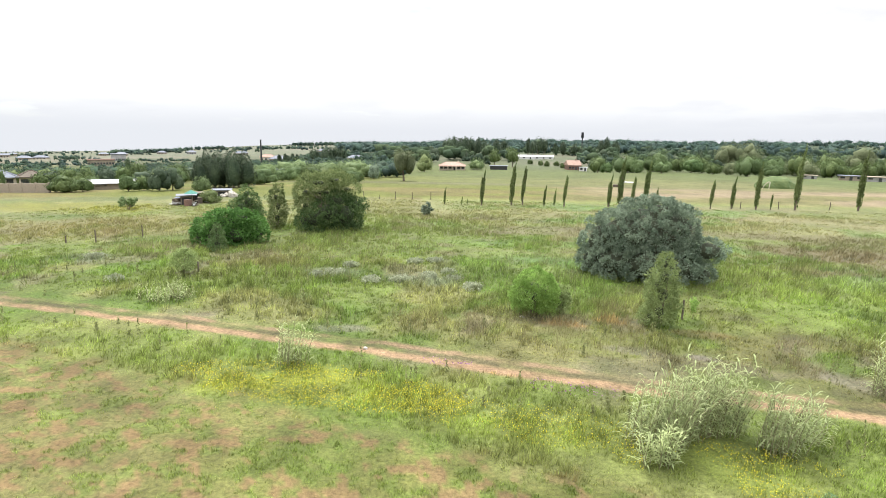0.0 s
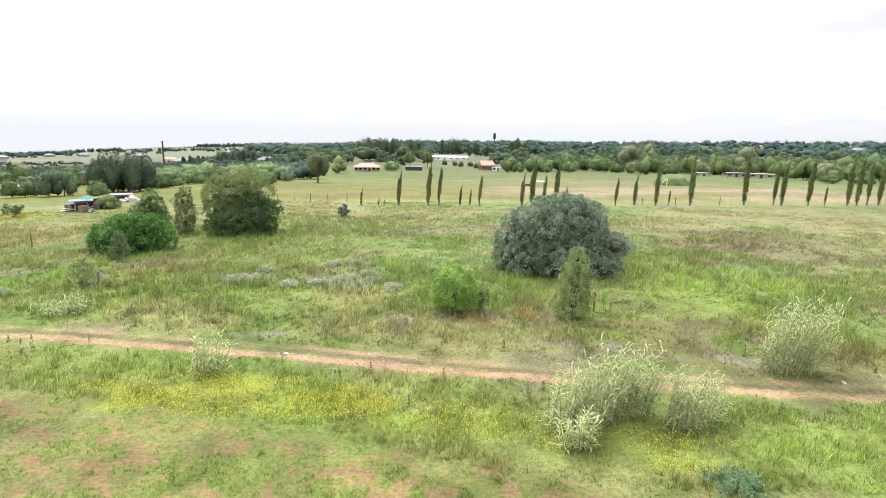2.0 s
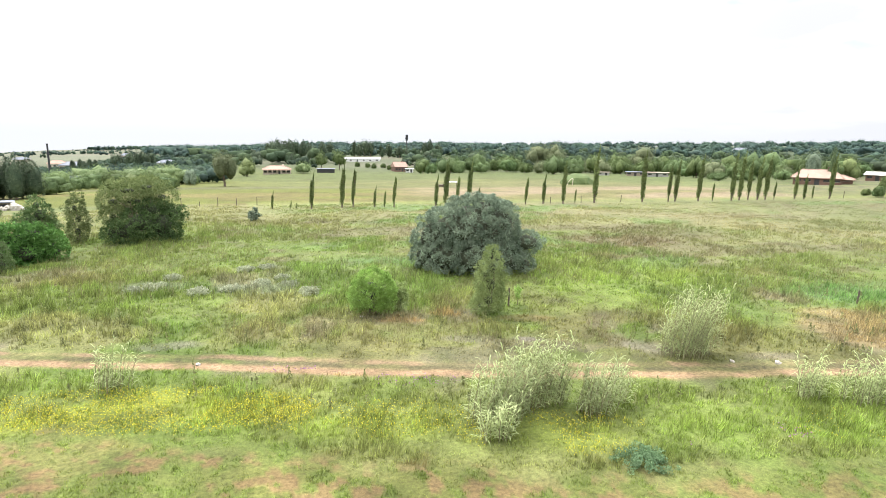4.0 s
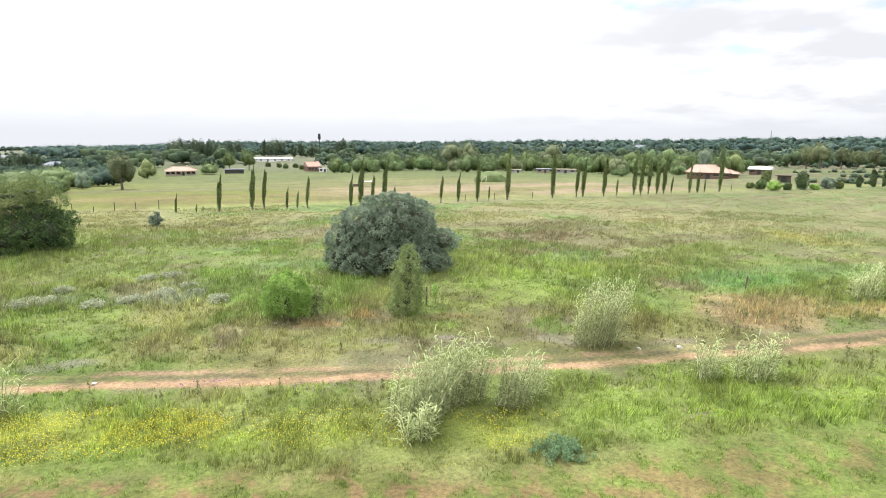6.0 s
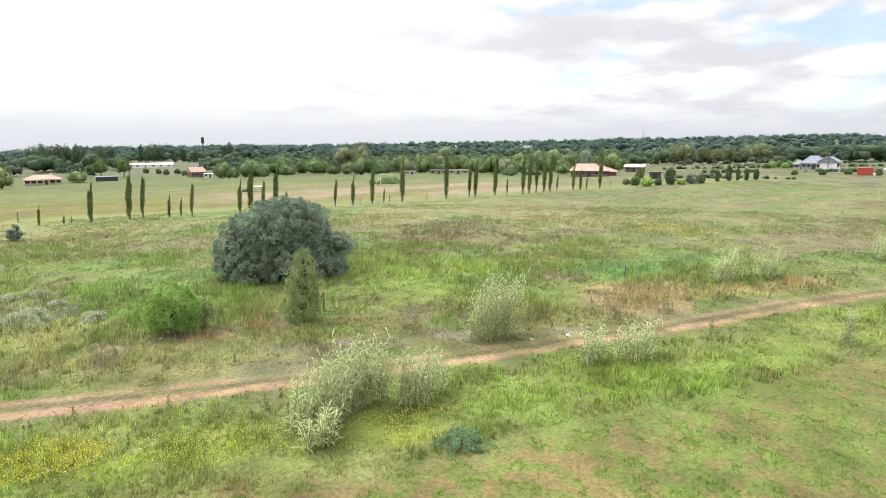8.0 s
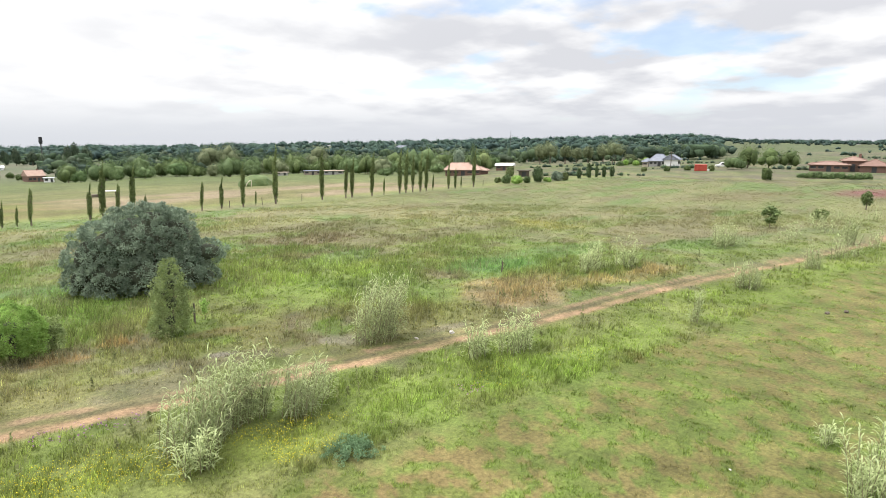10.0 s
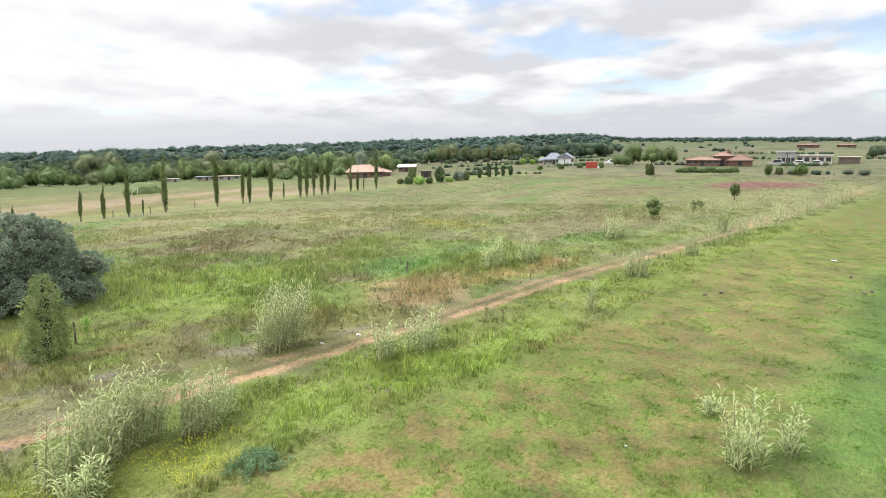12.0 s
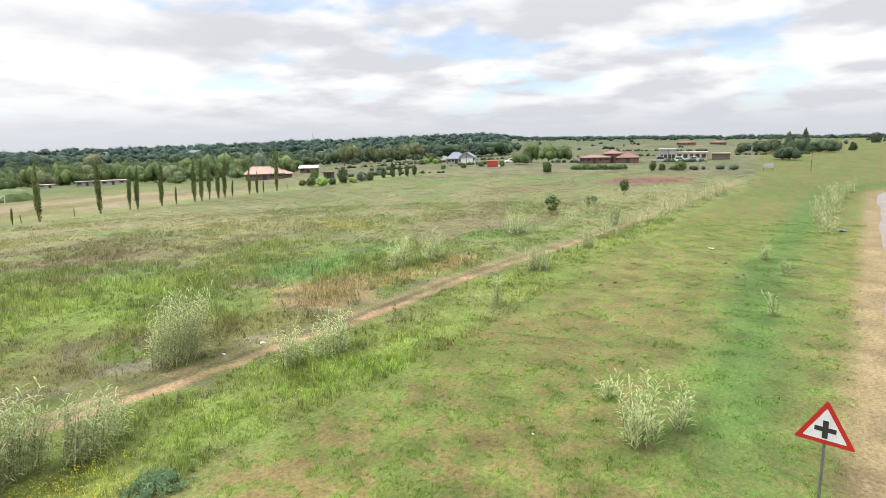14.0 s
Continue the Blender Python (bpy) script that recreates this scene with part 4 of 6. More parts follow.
forms = [poplar(40, 7.0, 0.70), poplar(41, 7.0, 0.80), poplar(42, 7.0, 0.62)]
ROW = ((-4.6, 2.3), (-2.4, 1.1), (-1.7, 0.9), (0.1, 4.6), (3.9, 5.5), (5.3, 5.2), (8.0, 2.8), (9.3, 2.2), (10.5, 4.2), (16.1, 4.2), (17.5, 6.3), (19.1, 4.2), (20.7, 6.1), (22.0, 2.6),
       (28.9, 3.9), (31.7, 4.2), (34.6, 5.8), (36.5, 2.2), (39.5, 8.0), (47.5, 7.4), (52.0, 5.5), (53.0, 6.5), (57.0, 6.9), (59.6, 2.9), (63.0, 7.4), (64.6, 7.3), (66.4, 6.7), (68.0, 6.8),
       (69.7, 7.0), (71.5, 3.0), (75.5, 5.1), (77.0, 3.9), (78.8, 2.4), (82.2, 7.5))
rng_row = random.Random(5)
for k, (px, ph) in enumerate(ROW):
    py = 74.2 + 0.052 * px + rng_row.uniform(-0.25, 0.25)
    s = ph / 7.0
    thin = s ** (0.55 if ph > 3.5 else 0.8)
    m = at(px, py, rng_row.uniform(-25, 25), -0.05) @ Matrix.Diagonal((thin, thin, s, 1))
    if k >= len(ROW) - 3:
        forms[k % 3].matrix_world = m
    else:
        copy_thing(forms[k % 3], m)

# ---- reeds ----


def reed_clump(x, y, w, h, canes, seed, label, group="reeds", lean=0.2, leaves=15, deep=0.6, limp=1.0):
    """Separate canes, each with short pointed leaves in two ranks that the wind pushes to one side."""
    rng = np.random.default_rng(seed)
    ob = thing("reed_clump", at(x, y, 0, -0.03), label, "reeds", group)
    stem, quads = bmesh.new(), []
    wide = max(0.85 if math.hypot(x, y) > 24 else 1.0, 0.85 * (math.hypot(x, y) / 22) ** 0.5)
    for _ in range(canes):
        a, q = rng.random() * 6.283, math.sqrt(rng.random())
        bx, by = q * w * 0.46 * math.cos(a), q * w * 0.46 * deep * math.sin(a)
        ch = h * (0.42 + 0.58 * rng.random() ** 0.8) * (1.06 - 0.22 * q)
        lx, ly = (lean + rng.normal(0, 0.11) + 0.10 * q * math.cos(a)) * ch, (rng.normal(0, 0.11) + 0.10 * q * math.sin(a)) * ch
        spine = lambda t: np.array((bx + lx * t ** 1.6, by + ly * t ** 1.6, ch * t * (1 - 0.06 * t)))
        tube(stem, [spine(t) for t in (0, 0.4, 0.75, 1.0)], (0.012, 0.010, 0.007, 0.003), 3)
        rank = rng.random() * 3.1416
        for j in range(leaves):
            t = 0.05 + 0.95 * (j + 0.6 * rng.random()) / leaves
            p = spine(t)
            az = rank + (j % 2) * 3.1416 + rng.normal(0, 0.5)
            d = np.array((math.cos(az) + 0.55, math.sin(az), 0.0))
            d /= max(np.linalg.norm(d), 0.3)
            ln = rng.uniform(0.26, 0.44) * (0.62 + 0.16 * h) * (1.2 - 0.45 * t) * (0.62 + 0.38 * limp)
            wd = rng.uniform(0.014, 0.024) * wide
            side = np.array((-d[1], d[0], 0)) * wd
            rise, drop = rng.uniform(0.5, 1.25) * (1.5 - 0.5 * limp), rng.uniform(0.1, 0.6) * limp
            m1 = p + d * ln * 0.42 + np.array((0, 0, ln * rise * 0.45))
            m2 = p + d * ln * 0.78 + np.array((0, 0, ln * (rise * 0.62 - drop * 0.2)))
            tip = p + d * ln * 1.08 + np.array((0, 0, ln * (rise * 0.62 - drop * 0.7)))
            quads.append((p - side * 0.4, p + side * 0.4, m1 + side, m1 - side))
            quads.append((m1 - side, m1 + side, m2 + side * 0.75, m2 - side * 0.75))
            quads.append((m2 - side * 0.75, m2 + side * 0.75, tip, tip + np.array((0, 0, 0.003))))
    part("cane", stem, REED_STEM, ob, "thin pale canes")["kind"] = "stuff"
    v = np.array(quads).reshape(-1, 3)
    v[:, 2] = np.maximum(v[:, 2], 0.03)
    part("foliage", mesh_of("foliage", v, np.arange(len(v)).reshape(-1, 4), REED_LEAF), REED_LEAF, ob)["kind"] = "stuff"
    return ob


tall, low = "tall pale green reeds bending in the wind beside a footpath", "short pale reeds in the meadow grass"
reed_clump(5.25, 15.9, 1.9, 2.55, 62, 50, tall, deep=0.8)
reed_clump(6.55, 16.55, 1.7, 2.8, 52, 51, tall)
reed_clump(7.5, 16.7, 1.1, 2.5, 22, 511, tall)
reed_clump(8.65, 15.8, 1.5, 2.3, 36, 52, tall)
reed_clump(9.6, 16.2, 0.7, 1.8, 7, 53, low, lean=0.35)
reed_clump(4.95, 14.75, 1.0, 1.5, 20, 54, tall, lean=0.0)
reed_clump(14.75, 19.9, 2.4, 3.3, 84, 55, tall, lean=0.3)
reed_clump(16.35, 15.4, 1.1, 2.0, 20, 56, low)
reed_clump(18.2, 14.9, 2.1, 2.0, 36, 57, low)
reed_clump(-6.9, 20.7, 1.3, 2.1, 22, 58, "sparse pale reeds beside a footpath", leaves=12)
reed_clump(-16.2, 28.5, 3.0, 1.4, 34, 59, low, leaves=9)
reed_clump(16.3, 2.25, 1.8, 2.25, 27, 60, "pale grey-green reeds on the mown verge", lean=0.02, leaves=17, limp=0.25)
reed_clump(18.6, 3.7, 0.5, 0.9, 6, 61, low, lean=0.02)
reed_clump(17.4, 1.3, 0.7, 1.7, 8, 62, low, lean=0.04)
reed_clump(33.4, 21.0, 2.3, 2.5, 42, 63, tall)
reed_clump(36.2, 20.0, 2.0, 2.6, 32, 64, tall)
reed_clump(27.3, 11.3, 1.0, 1.9, 12, 65, low, lean=0.3)
reed_clump(36.2, 12.1, 2.2, 2.0, 32, 66, low)
reed_clump(49.5, 18.6, 3.0, 2.3, 34, 67, tall)
reed_clump(57.9, 11.6, 1.4, 3.2, 24, 68, tall)
reed_clump(45.0, -1.2, 0.8, 1.5, 8, 69, low, lean=0.05)
reed_clump(45.2, 11.0, 1.8, 1.9, 20, 70, low)
reed_clump(30.8, -1.4, 0.5, 1.5, 5, 71, low, lean=0.05)
reed_clump(39.9, -2.2, 0.5, 1.5, 5, 72, low, lean=0.05)
line_rng = random.Random(9)
for k in range(13):
    rx = 50 + k * 3.6 + line_rng.uniform(-1, 1)
    reed_clump(rx, float(np.interp(rx, *PATH_LINE)) - 1.6 + line_rng.uniform(-0.9, 0.7), line_rng.uniform(1.6, 3.0), line_rng.uniform(1.9, 2.9), 18, 80 + k, "pale reeds lining the footpath", leaves=7)
for k in range(9):
    rx = 56 + k * 3.6 + line_rng.uniform(-1, 1)
    reed_clump(rx, float(np.interp(rx, *PATH_LINE)) + 5.5 + line_rng.uniform(-2.0, 2.5), line_rng.uniform(1.5, 2.6), line_rng.uniform(1.5, 2.5), 13, 100 + k, "pale reeds scattered through the meadow", leaves=7)
for k in range(12):
    rx = 58 + k * 3.7 + line_rng.uniform(-1, 1)
    reed_clump(rx, float(road_edge(rx)) + 4.0 - 0.012 * (rx - 58) + line_rng.uniform(-1.0, 0.8), line_rng.uniform(1.5, 2.8), line_rng.uniform(1.9, 3.0), 17, 120 + k, "pale reeds along the road verge", leaves=7)

# ---- road sign ----


def rounded_triangle(side, corner, z0, depth, steps=5):
    """Corner points of an upright triangle with rounded tips, in x and z."""
    inr = side / (2 * math.sqrt(3))
    pts = []
    for k in range(3):
        a = radians(90 + 120 * k)
        c = Vector((math.cos(a), math.sin(a))) * (2 * inr - 2 * corner)
        for j in range(steps + 1):
            q = a + radians(-60 + 120 * j / steps)
            pts.append((c.x + corner * math.cos(q), c.y + corner * math.sin(q) + z0 + inr))
    return pts


def plate(points, y0, y1):
    bm = bmesh.new()
    f = [bm.verts.new((x, y0, z)) for x, z in points]
    g = [bm.verts.new((x, y1, z)) for x, z in points]
    n = len(points)
    bm.faces.new(f)
    bm.faces.new(g[::-1])
    for k in range(n):
        bm.faces.new((f[k], g[k], g[(k + 1) % n], f[(k + 1) % n]))
    bmesh.ops.recalc_face_normals(bm, faces=bm.faces[:])
    return bm


SIGN_X, SIGN_Y, SIGN_LOW = 14.68, -1.90, 1.68
sign = thing("warning_sign", pose(SIGN_X, SIGN_Y, 0, 0, 0, -105.4), "red-bordered triangular crossroads warning sign on a steel pole", "road sign")
tri = part("panel", plate(rounded_triangle(1.2, 0.035, SIGN_LOW, 0), -0.035, -0.03), SIGN_RED, sign, "red triangular panel")
part("back", plate(rounded_triangle(1.19, 0.035, SIGN_LOW + 0.003, 0), -0.0295, -0.025), STEEL, sign, "bare metal back")
part("face", plate(rounded_triangle(0.86, 0.02, SIGN_LOW + 0.098, 0), -0.039, -0.0355), SIGN_WHITE, sign, "pale grey-white inner face")
cz = SIGN_LOW + 1.2 / (2 * math.sqrt(3)) - 0.005
cross = [(-0.055, -0.21), (0.055, -0.21), (0.055, -0.055), (0.21, -0.055), (0.21, 0.055), (0.055, 0.055), (0.055, 0.21), (-0.055, 0.21), (-0.055, 0.055), (-0.21, 0.055), (-0.21, -0.055), (-0.055, -0.055)]
part("crossroads_symbol", plate([(x, z + cz) for x, z in cross], -0.043, -0.0395), SIGN_BLACK, sign, "black plus symbol")
part("pole", tube(bmesh.new(), ((0, 0.01, -0.4), (0, 0.01, 1.2), (0, 0.01, SIGN_LOW + 0.8)), (0.033, 0.033, 0.033), 12), STEEL, sign)
for dz in (0.16, 0.55):
    bm = box(bmesh.new(), -0.05, 0.05, -0.025, 0.047, SIGN_LOW + dz - 0.02, SIGN_LOW + dz + 0.02, 0.004)
    part("clamp", bm, STEEL, sign)

# ---- fence posts, stones, litter ----


def fence_post(x, y, h, lean, label="dark weathered fence post leaning in the grass"):
    ob = thing("fence_post", at(x, y) @ pose(0, 0, 0, lean, lean * 0.6, 0), label, "fence post", "old fence posts")
    part("shaft", tube(bmesh.new(), ((0, 0, -0.3), (0.01, 0, h * 0.5), (0, 0.01, h)), (0.055, 0.05, 0.045), 8), TIMBER, ob)
    part("cap", tube(bmesh.new(), ((0, 0.01, h), (0, 0.01, h + 0.02)), (0.047, 0.035), 8), TIMBER, ob)


for px, py, ph, pl in ((9.9, 28.0, 1.0, 2), (28.9, 24.9, 0.75, 3), (-30.1, 43.5, 1.0, -2), (-28.0, 46.4, 0.95, 3), (-17.1, 34.0, 0.75, -3), (-32.2, 43.0, 0.6, 4), (-6.8, 79.2, 1.1, 2), (-9.3, 79.0, 1.0, -2), (-11.6, 79.1, 1.1, 3), (-16.0, 79.2, 1.0, 0), (-13.8, 79.1, 0.6, 9),
                       (44.5, 77.6, 1.0, 3), (37.8, 76.8, 1.0, -2), (25.5, 76.5, 1.0, 2), (86, 79.2, 1.1, 2), (33, 76.6, 0.9, 2)):
    fence_post(px, py, ph, pl)


def stone(name, x, y, size, label, mat, seed, category="stone"):
    rng = random.Random(seed)
    bm = bmesh.new()
    bmesh.ops.create_icosphere(bm, subdivisions=2, radius=1.0)
    for v in bm.verts:
        v.co *= 0.8 + 0.4 * noise.noise(v.co * 1.5 + Vector((seed, 0, 0)))
        v.co = Vector((v.co.x * size[0], v.co.y * size[1], max(v.co.z, -0.5) * size[2]))
    me = bpy.data.meshes.new(name)
    bm.to_mesh(me)
    bm.free()
    me.materials.append(mat)
    o = new(name, me)
    o.matrix_world = at(x, y, rng.uniform(0, 360), size[2] * 0.3)
    tagged(o, label, category)


stone("stone", 17.9, 18.4, (0.2, 0.14, 0.1), "pale flat stone at the edge of a footpath", STONE, 1)
stone("stone", 2.2, 27.6, (0.16, 0.12, 0.07), "small pale stone before a round bush", STONE, 2)
stone("stone", -4.5, 22.7, (0.15, 0.12, 0.08), "small pale stone beside the footpath", STONE, 3)
stone("stone", 16.2, 18.9, (0.14, 0.1, 0.07), "small pale stone beside the footpath", STONE, 4)


for k, (cx, cy) in enumerate(((33.5, 7.3), (34.5, 6.7), (42.6, 1.1), (39.2, -0.0), (38.6, 0.3))):
    stone("clod", cx, cy, (0.16, 0.13, 0.12), "dark clod of earth on the mown verge", TIMBER, 20 + k, "clod")


def litter(x, y, w, mat, label, seed):
    rng = random.Random(seed)
    bm = bmesh.new()
    grid = [[bm.verts.new(((i / 4 - 0.5) * w, (j / 3 - 0.5) * w * 0.7, 0.05 + rng.uniform(0, 0.12) * w)) for i in range(5)] for j in range(4)]
    for j in range(3):
        for i in range(4):
            bm.faces.new((grid[j][i], grid[j][i + 1], grid[j + 1][i + 1], grid[j + 1][i]))
    bmesh.ops.solidify(bm, geom=bm.faces[:], thickness=0.01)
    me = bpy.data.meshes.new("litter")
    bm.to_mesh(me)
    bm.free()
    me.materials.append(mat)
    o = new("litter", me)
    o.matrix_world = at(x, y, rng.uniform(0, 360))
    tagged(o, label, "litter")


litter(47.6, 2.3, 0.5, PAPER, "crumpled white plastic bag on the verge", 1)
litter(60.1, -7.3, 0.8, BLUE_CAN, "crumpled blue-grey plastic sheet near the road", 2)
litter(15.2, 5.1, 0.09, PAPER, "scrap of white paper on the verge", 3)
litter(18.9, -2.3, 0.10, PAPER, "scrap of white paper near the road", 4)
# ---- houses ----


def hip_roof(w, d, z, h, over, ridge):
    bm = bmesh.new()
    x, y = w / 2 + over, d / 2 + over
    lo = [bm.verts.new(p) for p in ((-x, -y, z), (x, -y, z), (x, y, z), (-x, y, z))]
    up_ = [bm.verts.new((-ridge, 0, z + h)), bm.verts.new((ridge, 0, z + h))]
    bm.faces.new((lo[0], lo[1], up_[1], up_[0]))
    bm.faces.new((lo[2], lo[3], up_[0], up_[1]))
    bm.faces.new((lo[1], lo[2], up_[1]))
    bm.faces.new((lo[3], lo[0], up_[0]))
    bm.faces.new(lo[::-1])
    under = bmesh.ops.extrude_face_region(bm, geom=[f for f in bm.faces if len(f.verts) == 4 and all(abs(v.co.z - z) < 1e-6 for v in f.verts)])
    bmesh.ops.translate(bm, verts=[v for v in under["geom"] if isinstance(v, bmesh.types.BMVert)], vec=(0, 0, -0.15))
    bmesh.ops.recalc_face_normals(bm, faces=bm.faces[:])
    return bm


def tile_rows(w, d, z, h, over, ridge, mat, parent):
    """Raised ridge caps along the hips and the ridge."""
    bm = bmesh.new()
    x, y = w / 2 + over, d / 2 + over
    for a, b in (((-x, -y, z), (-ridge, 0, z + h)), ((x, -y, z), (ridge, 0, z + h)), ((-x, y, z), (-ridge, 0, z + h)), ((x, y, z), (ridge, 0, z + h)), ((-ridge, 0, z + h), (ridge, 0, z + h))):
        if (Vector(a) - Vector(b)).length > 0.1:
            tube(bm, (a, b), (0.13, 0.13), 6)
    part("ridge_cap", bm, mat, parent)


def window(parent, x, y, z, w, h, frame_mat=None):
    """A framed window on a front wall that faces -y."""
    bm = bmesh.new()
    t = 0.09
    for x0, x1, z0, z1 in ((x - w / 2, x + w / 2, z, z + t), (x - w / 2, x + w / 2, z + h - t, z + h), (x - w / 2, x - w / 2 + t, z + t, z + h - t), (x + w / 2 - t, x + w / 2, z + t, z + h - t), (x - t / 2, x + t / 2, z + t, z + h - t)):
        box(bm, x0, x1, y - 0.06, y + 0.04, z0, z1)
    win = part("window", bm, frame_mat or DARK, parent)
    part("pane", box(bmesh.new(), x - w / 2 + t, x + w / 2 - t, y - 0.03, y - 0.003, z + t, z + h - t), GLASS_DARK, win)
    part("sill", box(bmesh.new(), x - w / 2 - 0.08, x + w / 2 + 0.08, y - 0.14, y - 0.002, z - 0.08, z - 0.002), frame_mat or TANWALL, win)


def door(parent, x, y, w, h, mat=None):
    d = part("door", box(bmesh.new(), x - w / 2, x + w / 2, y - 0.05, y - 0.003, 0.02, h, 0.01), mat or DARK, parent)
    part("handle", box(bmesh.new(), x + w * 0.35, x + w * 0.42, y - 0.1, y - 0.051, h * 0.47, h * 0.5), STEEL, d)


def house(name, bearing, r, label, w, d, wall_h, roof_h, wall, roof, shape="hip", windows=3, doors=1, turn=0.0, ridge=None, over=0.5, chimney=False, veranda=0.0, category="house", group="", dz=0.0):
    x, y = polar(bearing, r)
    ob = thing(name, at(x, y, -bearing + turn, dz), label, category, group)
    part("wall", box(bmesh.new(), -w / 2, w / 2, -d / 2, d / 2, -1.2, wall_h), wall, ob)
    if shape == "flat":
        rf = part("roof", box(bmesh.new(), -w / 2 - over, w / 2 + over, -d / 2 - over, d / 2 + over, wall_h + 0.003, wall_h + roof_h), roof, ob)
    else:
        rd = (w / 2 + over if shape == "gable" else (w / 2 - d * 0.45 if ridge is None else ridge))
        rf = part("roof", hip_roof(w, d, wall_h + 0.16, roof_h, over, max(0.05, rd)), roof, ob)
        tile_rows(w, d, wall_h + 0.16, roof_h, over, max(0.05, rd), roof, rf)
    if chimney:
        part("chimney", box(bmesh.new(), w * 0.2, w * 0.2 + 0.7, -0.35, 0.35, wall_h, wall_h + roof_h + 0.9, 0.03), wall, rf)
    n = windows + doors
    for k in range(n):
        wx = (k + 0.5) / n * w - w / 2
        if doors and k == n // 2:
            door(ob, wx, -d / 2, 1.1, min(2.1, wall_h - 0.2))
        else:
            window(ob, wx, -d / 2, 0.9, min(1.7, w / n * 0.7), min(1.2, wall_h - 1.2))
    if veranda:
        part("veranda_roof", box(bmesh.new(), -w / 2, w / 2, -d / 2 - veranda, -d / 2 - over - 0.02, wall_h - 0.25, wall_h - 0.1), roof, ob)
        m = max(3, int(w / 3))
        for k in range(m):
            px = -w / 2 + 0.15 + k * (w - 0.3) / (m - 1)
            part("veranda_post", box(bmesh.new(), px - 0.12, px + 0.12, -d / 2 - veranda + 0.05, -d / 2 - veranda + 0.29, -1.0, wall_h - 0.252), wall, ob)
    return ob


house("tiled_house", -2.9, 334, "low plastered house with a terracotta hipped tile roof", 14.5, 8, 2.4, 1.9, PLASTER, TILE, veranda=2.0, windows=5, chimney=True)
# solid near-black walls paint the shade under the carport's roof
house("carport", 1.6, 350, "carport beside a house, its shaded inside a solid dark box", 10, 5, 2.2, 0.25, DARK, SLATE, "flat", windows=0, doors=0, category="carport")
house("long_white_shed", 4.6, 560, "long low white farm shed on a green slope", 42, 12, 2.2, 1.3, WHITE, ZINC, "gable", windows=6, doors=1, category="shed")
house("red_roofed_house", 8.6, 410, "small house with a steep dark red roof", 8.5, 8, 3.0, 3.2, BRICK, TILE, "gable", turn=20, windows=3, chimney=True)
# made-up white block; its bright paint stands in for a sun glint
house("white_annex", 9.6, 402, "added white block in place of a sun glint beside a red-roofed house", 5, 4, 2.4, 0.2, WHITE, ZINC, "flat", windows=1, doors=1, category="outbuilding")
house("brick_house", 45.4, 178, "brick house with a wide terracotta hipped roof behind poplars", 10.4, 7, 1.7, 1.9, BRICK, TILE, windows=4, chimney=True, ridge=3.4)
house("brick_wing", 46.9, 184, "low brick wing with a terracotta roof", 6, 5, 1.2, 1.0, BRICK, TILE, windows=2, doors=0, category="house")
house("white_roofed_shed", 49.5, 245, "brick shed with a bright white sheet roof", 6.6, 5, 1.9, 0.8, BRICK, WHITE, "gable", windows=2, category="shed", turn=-12)
house("timber_store", 51.3, 153, "small brown timber store behind a fence", 2.7, 2, 1.5, 0.15, TIMBER, TIMBER, "flat", windows=0, category="shed")
house("distant_tiled_house", 52.0, 560, "distant house with a terracotta roof among trees", 17, 9, 3.6, 3.2, PLASTER, TILE, windows=4)
house("grey_roofed_house", 63.6, 236, "pale house with a large slate-grey hipped roof", 7.0, 6, 1.9, 2.4, GREYWHITE, SLATE, windows=4, ridge=1.2)
house("gabled_wing", 64.7, 233, "white gabled wing of a grey-roofed house", 2.6, 5, 2.3, 1.7, WHITE, SLATE, "gable", windows=1, doors=0, turn=70)
house("low_wing", 62.6, 236, "low garage wing of a grey-roofed house", 3.5, 5, 1.7, 1.3, PLASTER, SLATE, windows=1, category="house")
house("red_brick_house", 76.7, 198, "long red brick house with a brown tiled roof", 9.2, 8, 1.8, 0.8, BRICK, ROOF_BROWN, windows=4)
house("red_brick_upper_house", 78.3, 204, "two-storey red brick house with a tiled gable", 5.5, 7, 2.9, 1.1, BRICK, ROOF_BROWN, windows=2, chimney=True)
house("brick_barn", 79.7, 200, "dark red brick barn with a sloping tiled roof", 6.5, 7, 1.7, 1.7, BRICK, BRICK, windows=0, doors=1, category="barn")
house("modern_house", 83.1, 217, "dull white flat-roofed two-storey modern house", 5.0, 6, 3.7, 0.35, GREYWHITE, GREYWHITE, "flat", windows=3, over=0.3)
house("modern_wing", 85.1, 219, "long dull white flat-roofed wing with dark windows", 9.4, 6, 2.5, 0.3, PLASTER, GREYWHITE, "flat", windows=4, doors=1, over=0.3)
house("unfinished_wing", 87.5, 221, "dark unfinished wing of a modern house", 5.5, 6, 2.0, 0.2, TIMBER, TANWALL, "flat", windows=0, doors=0, over=0.2)
house("farm_roofs", 84.6, 480, "distant brown farm building with a low roof", 13, 8, 1.5, 0.9, BRICK, BRICK, windows=3, category="farm building")
house("farm_roofs", 87.2, 490, "distant brown-roofed farm building", 11, 8, 1.4, 0.9, BRICK, BRICK, windows=3, category="farm building")
house("ruined_shed", 28.1, 320, "low grey-white outbuilding behind fields", 6.5, 4, 1.6, 0.2, GREYWHITE, TANWALL, "flat", windows=1, category="shed")
house("ruined_shed", 31.0, 310, "low grey tumbledown outbuilding behind fields", 9, 4, 2.0, 0.2, TANWALL, SLATE, "flat", windows=2, category="shed")
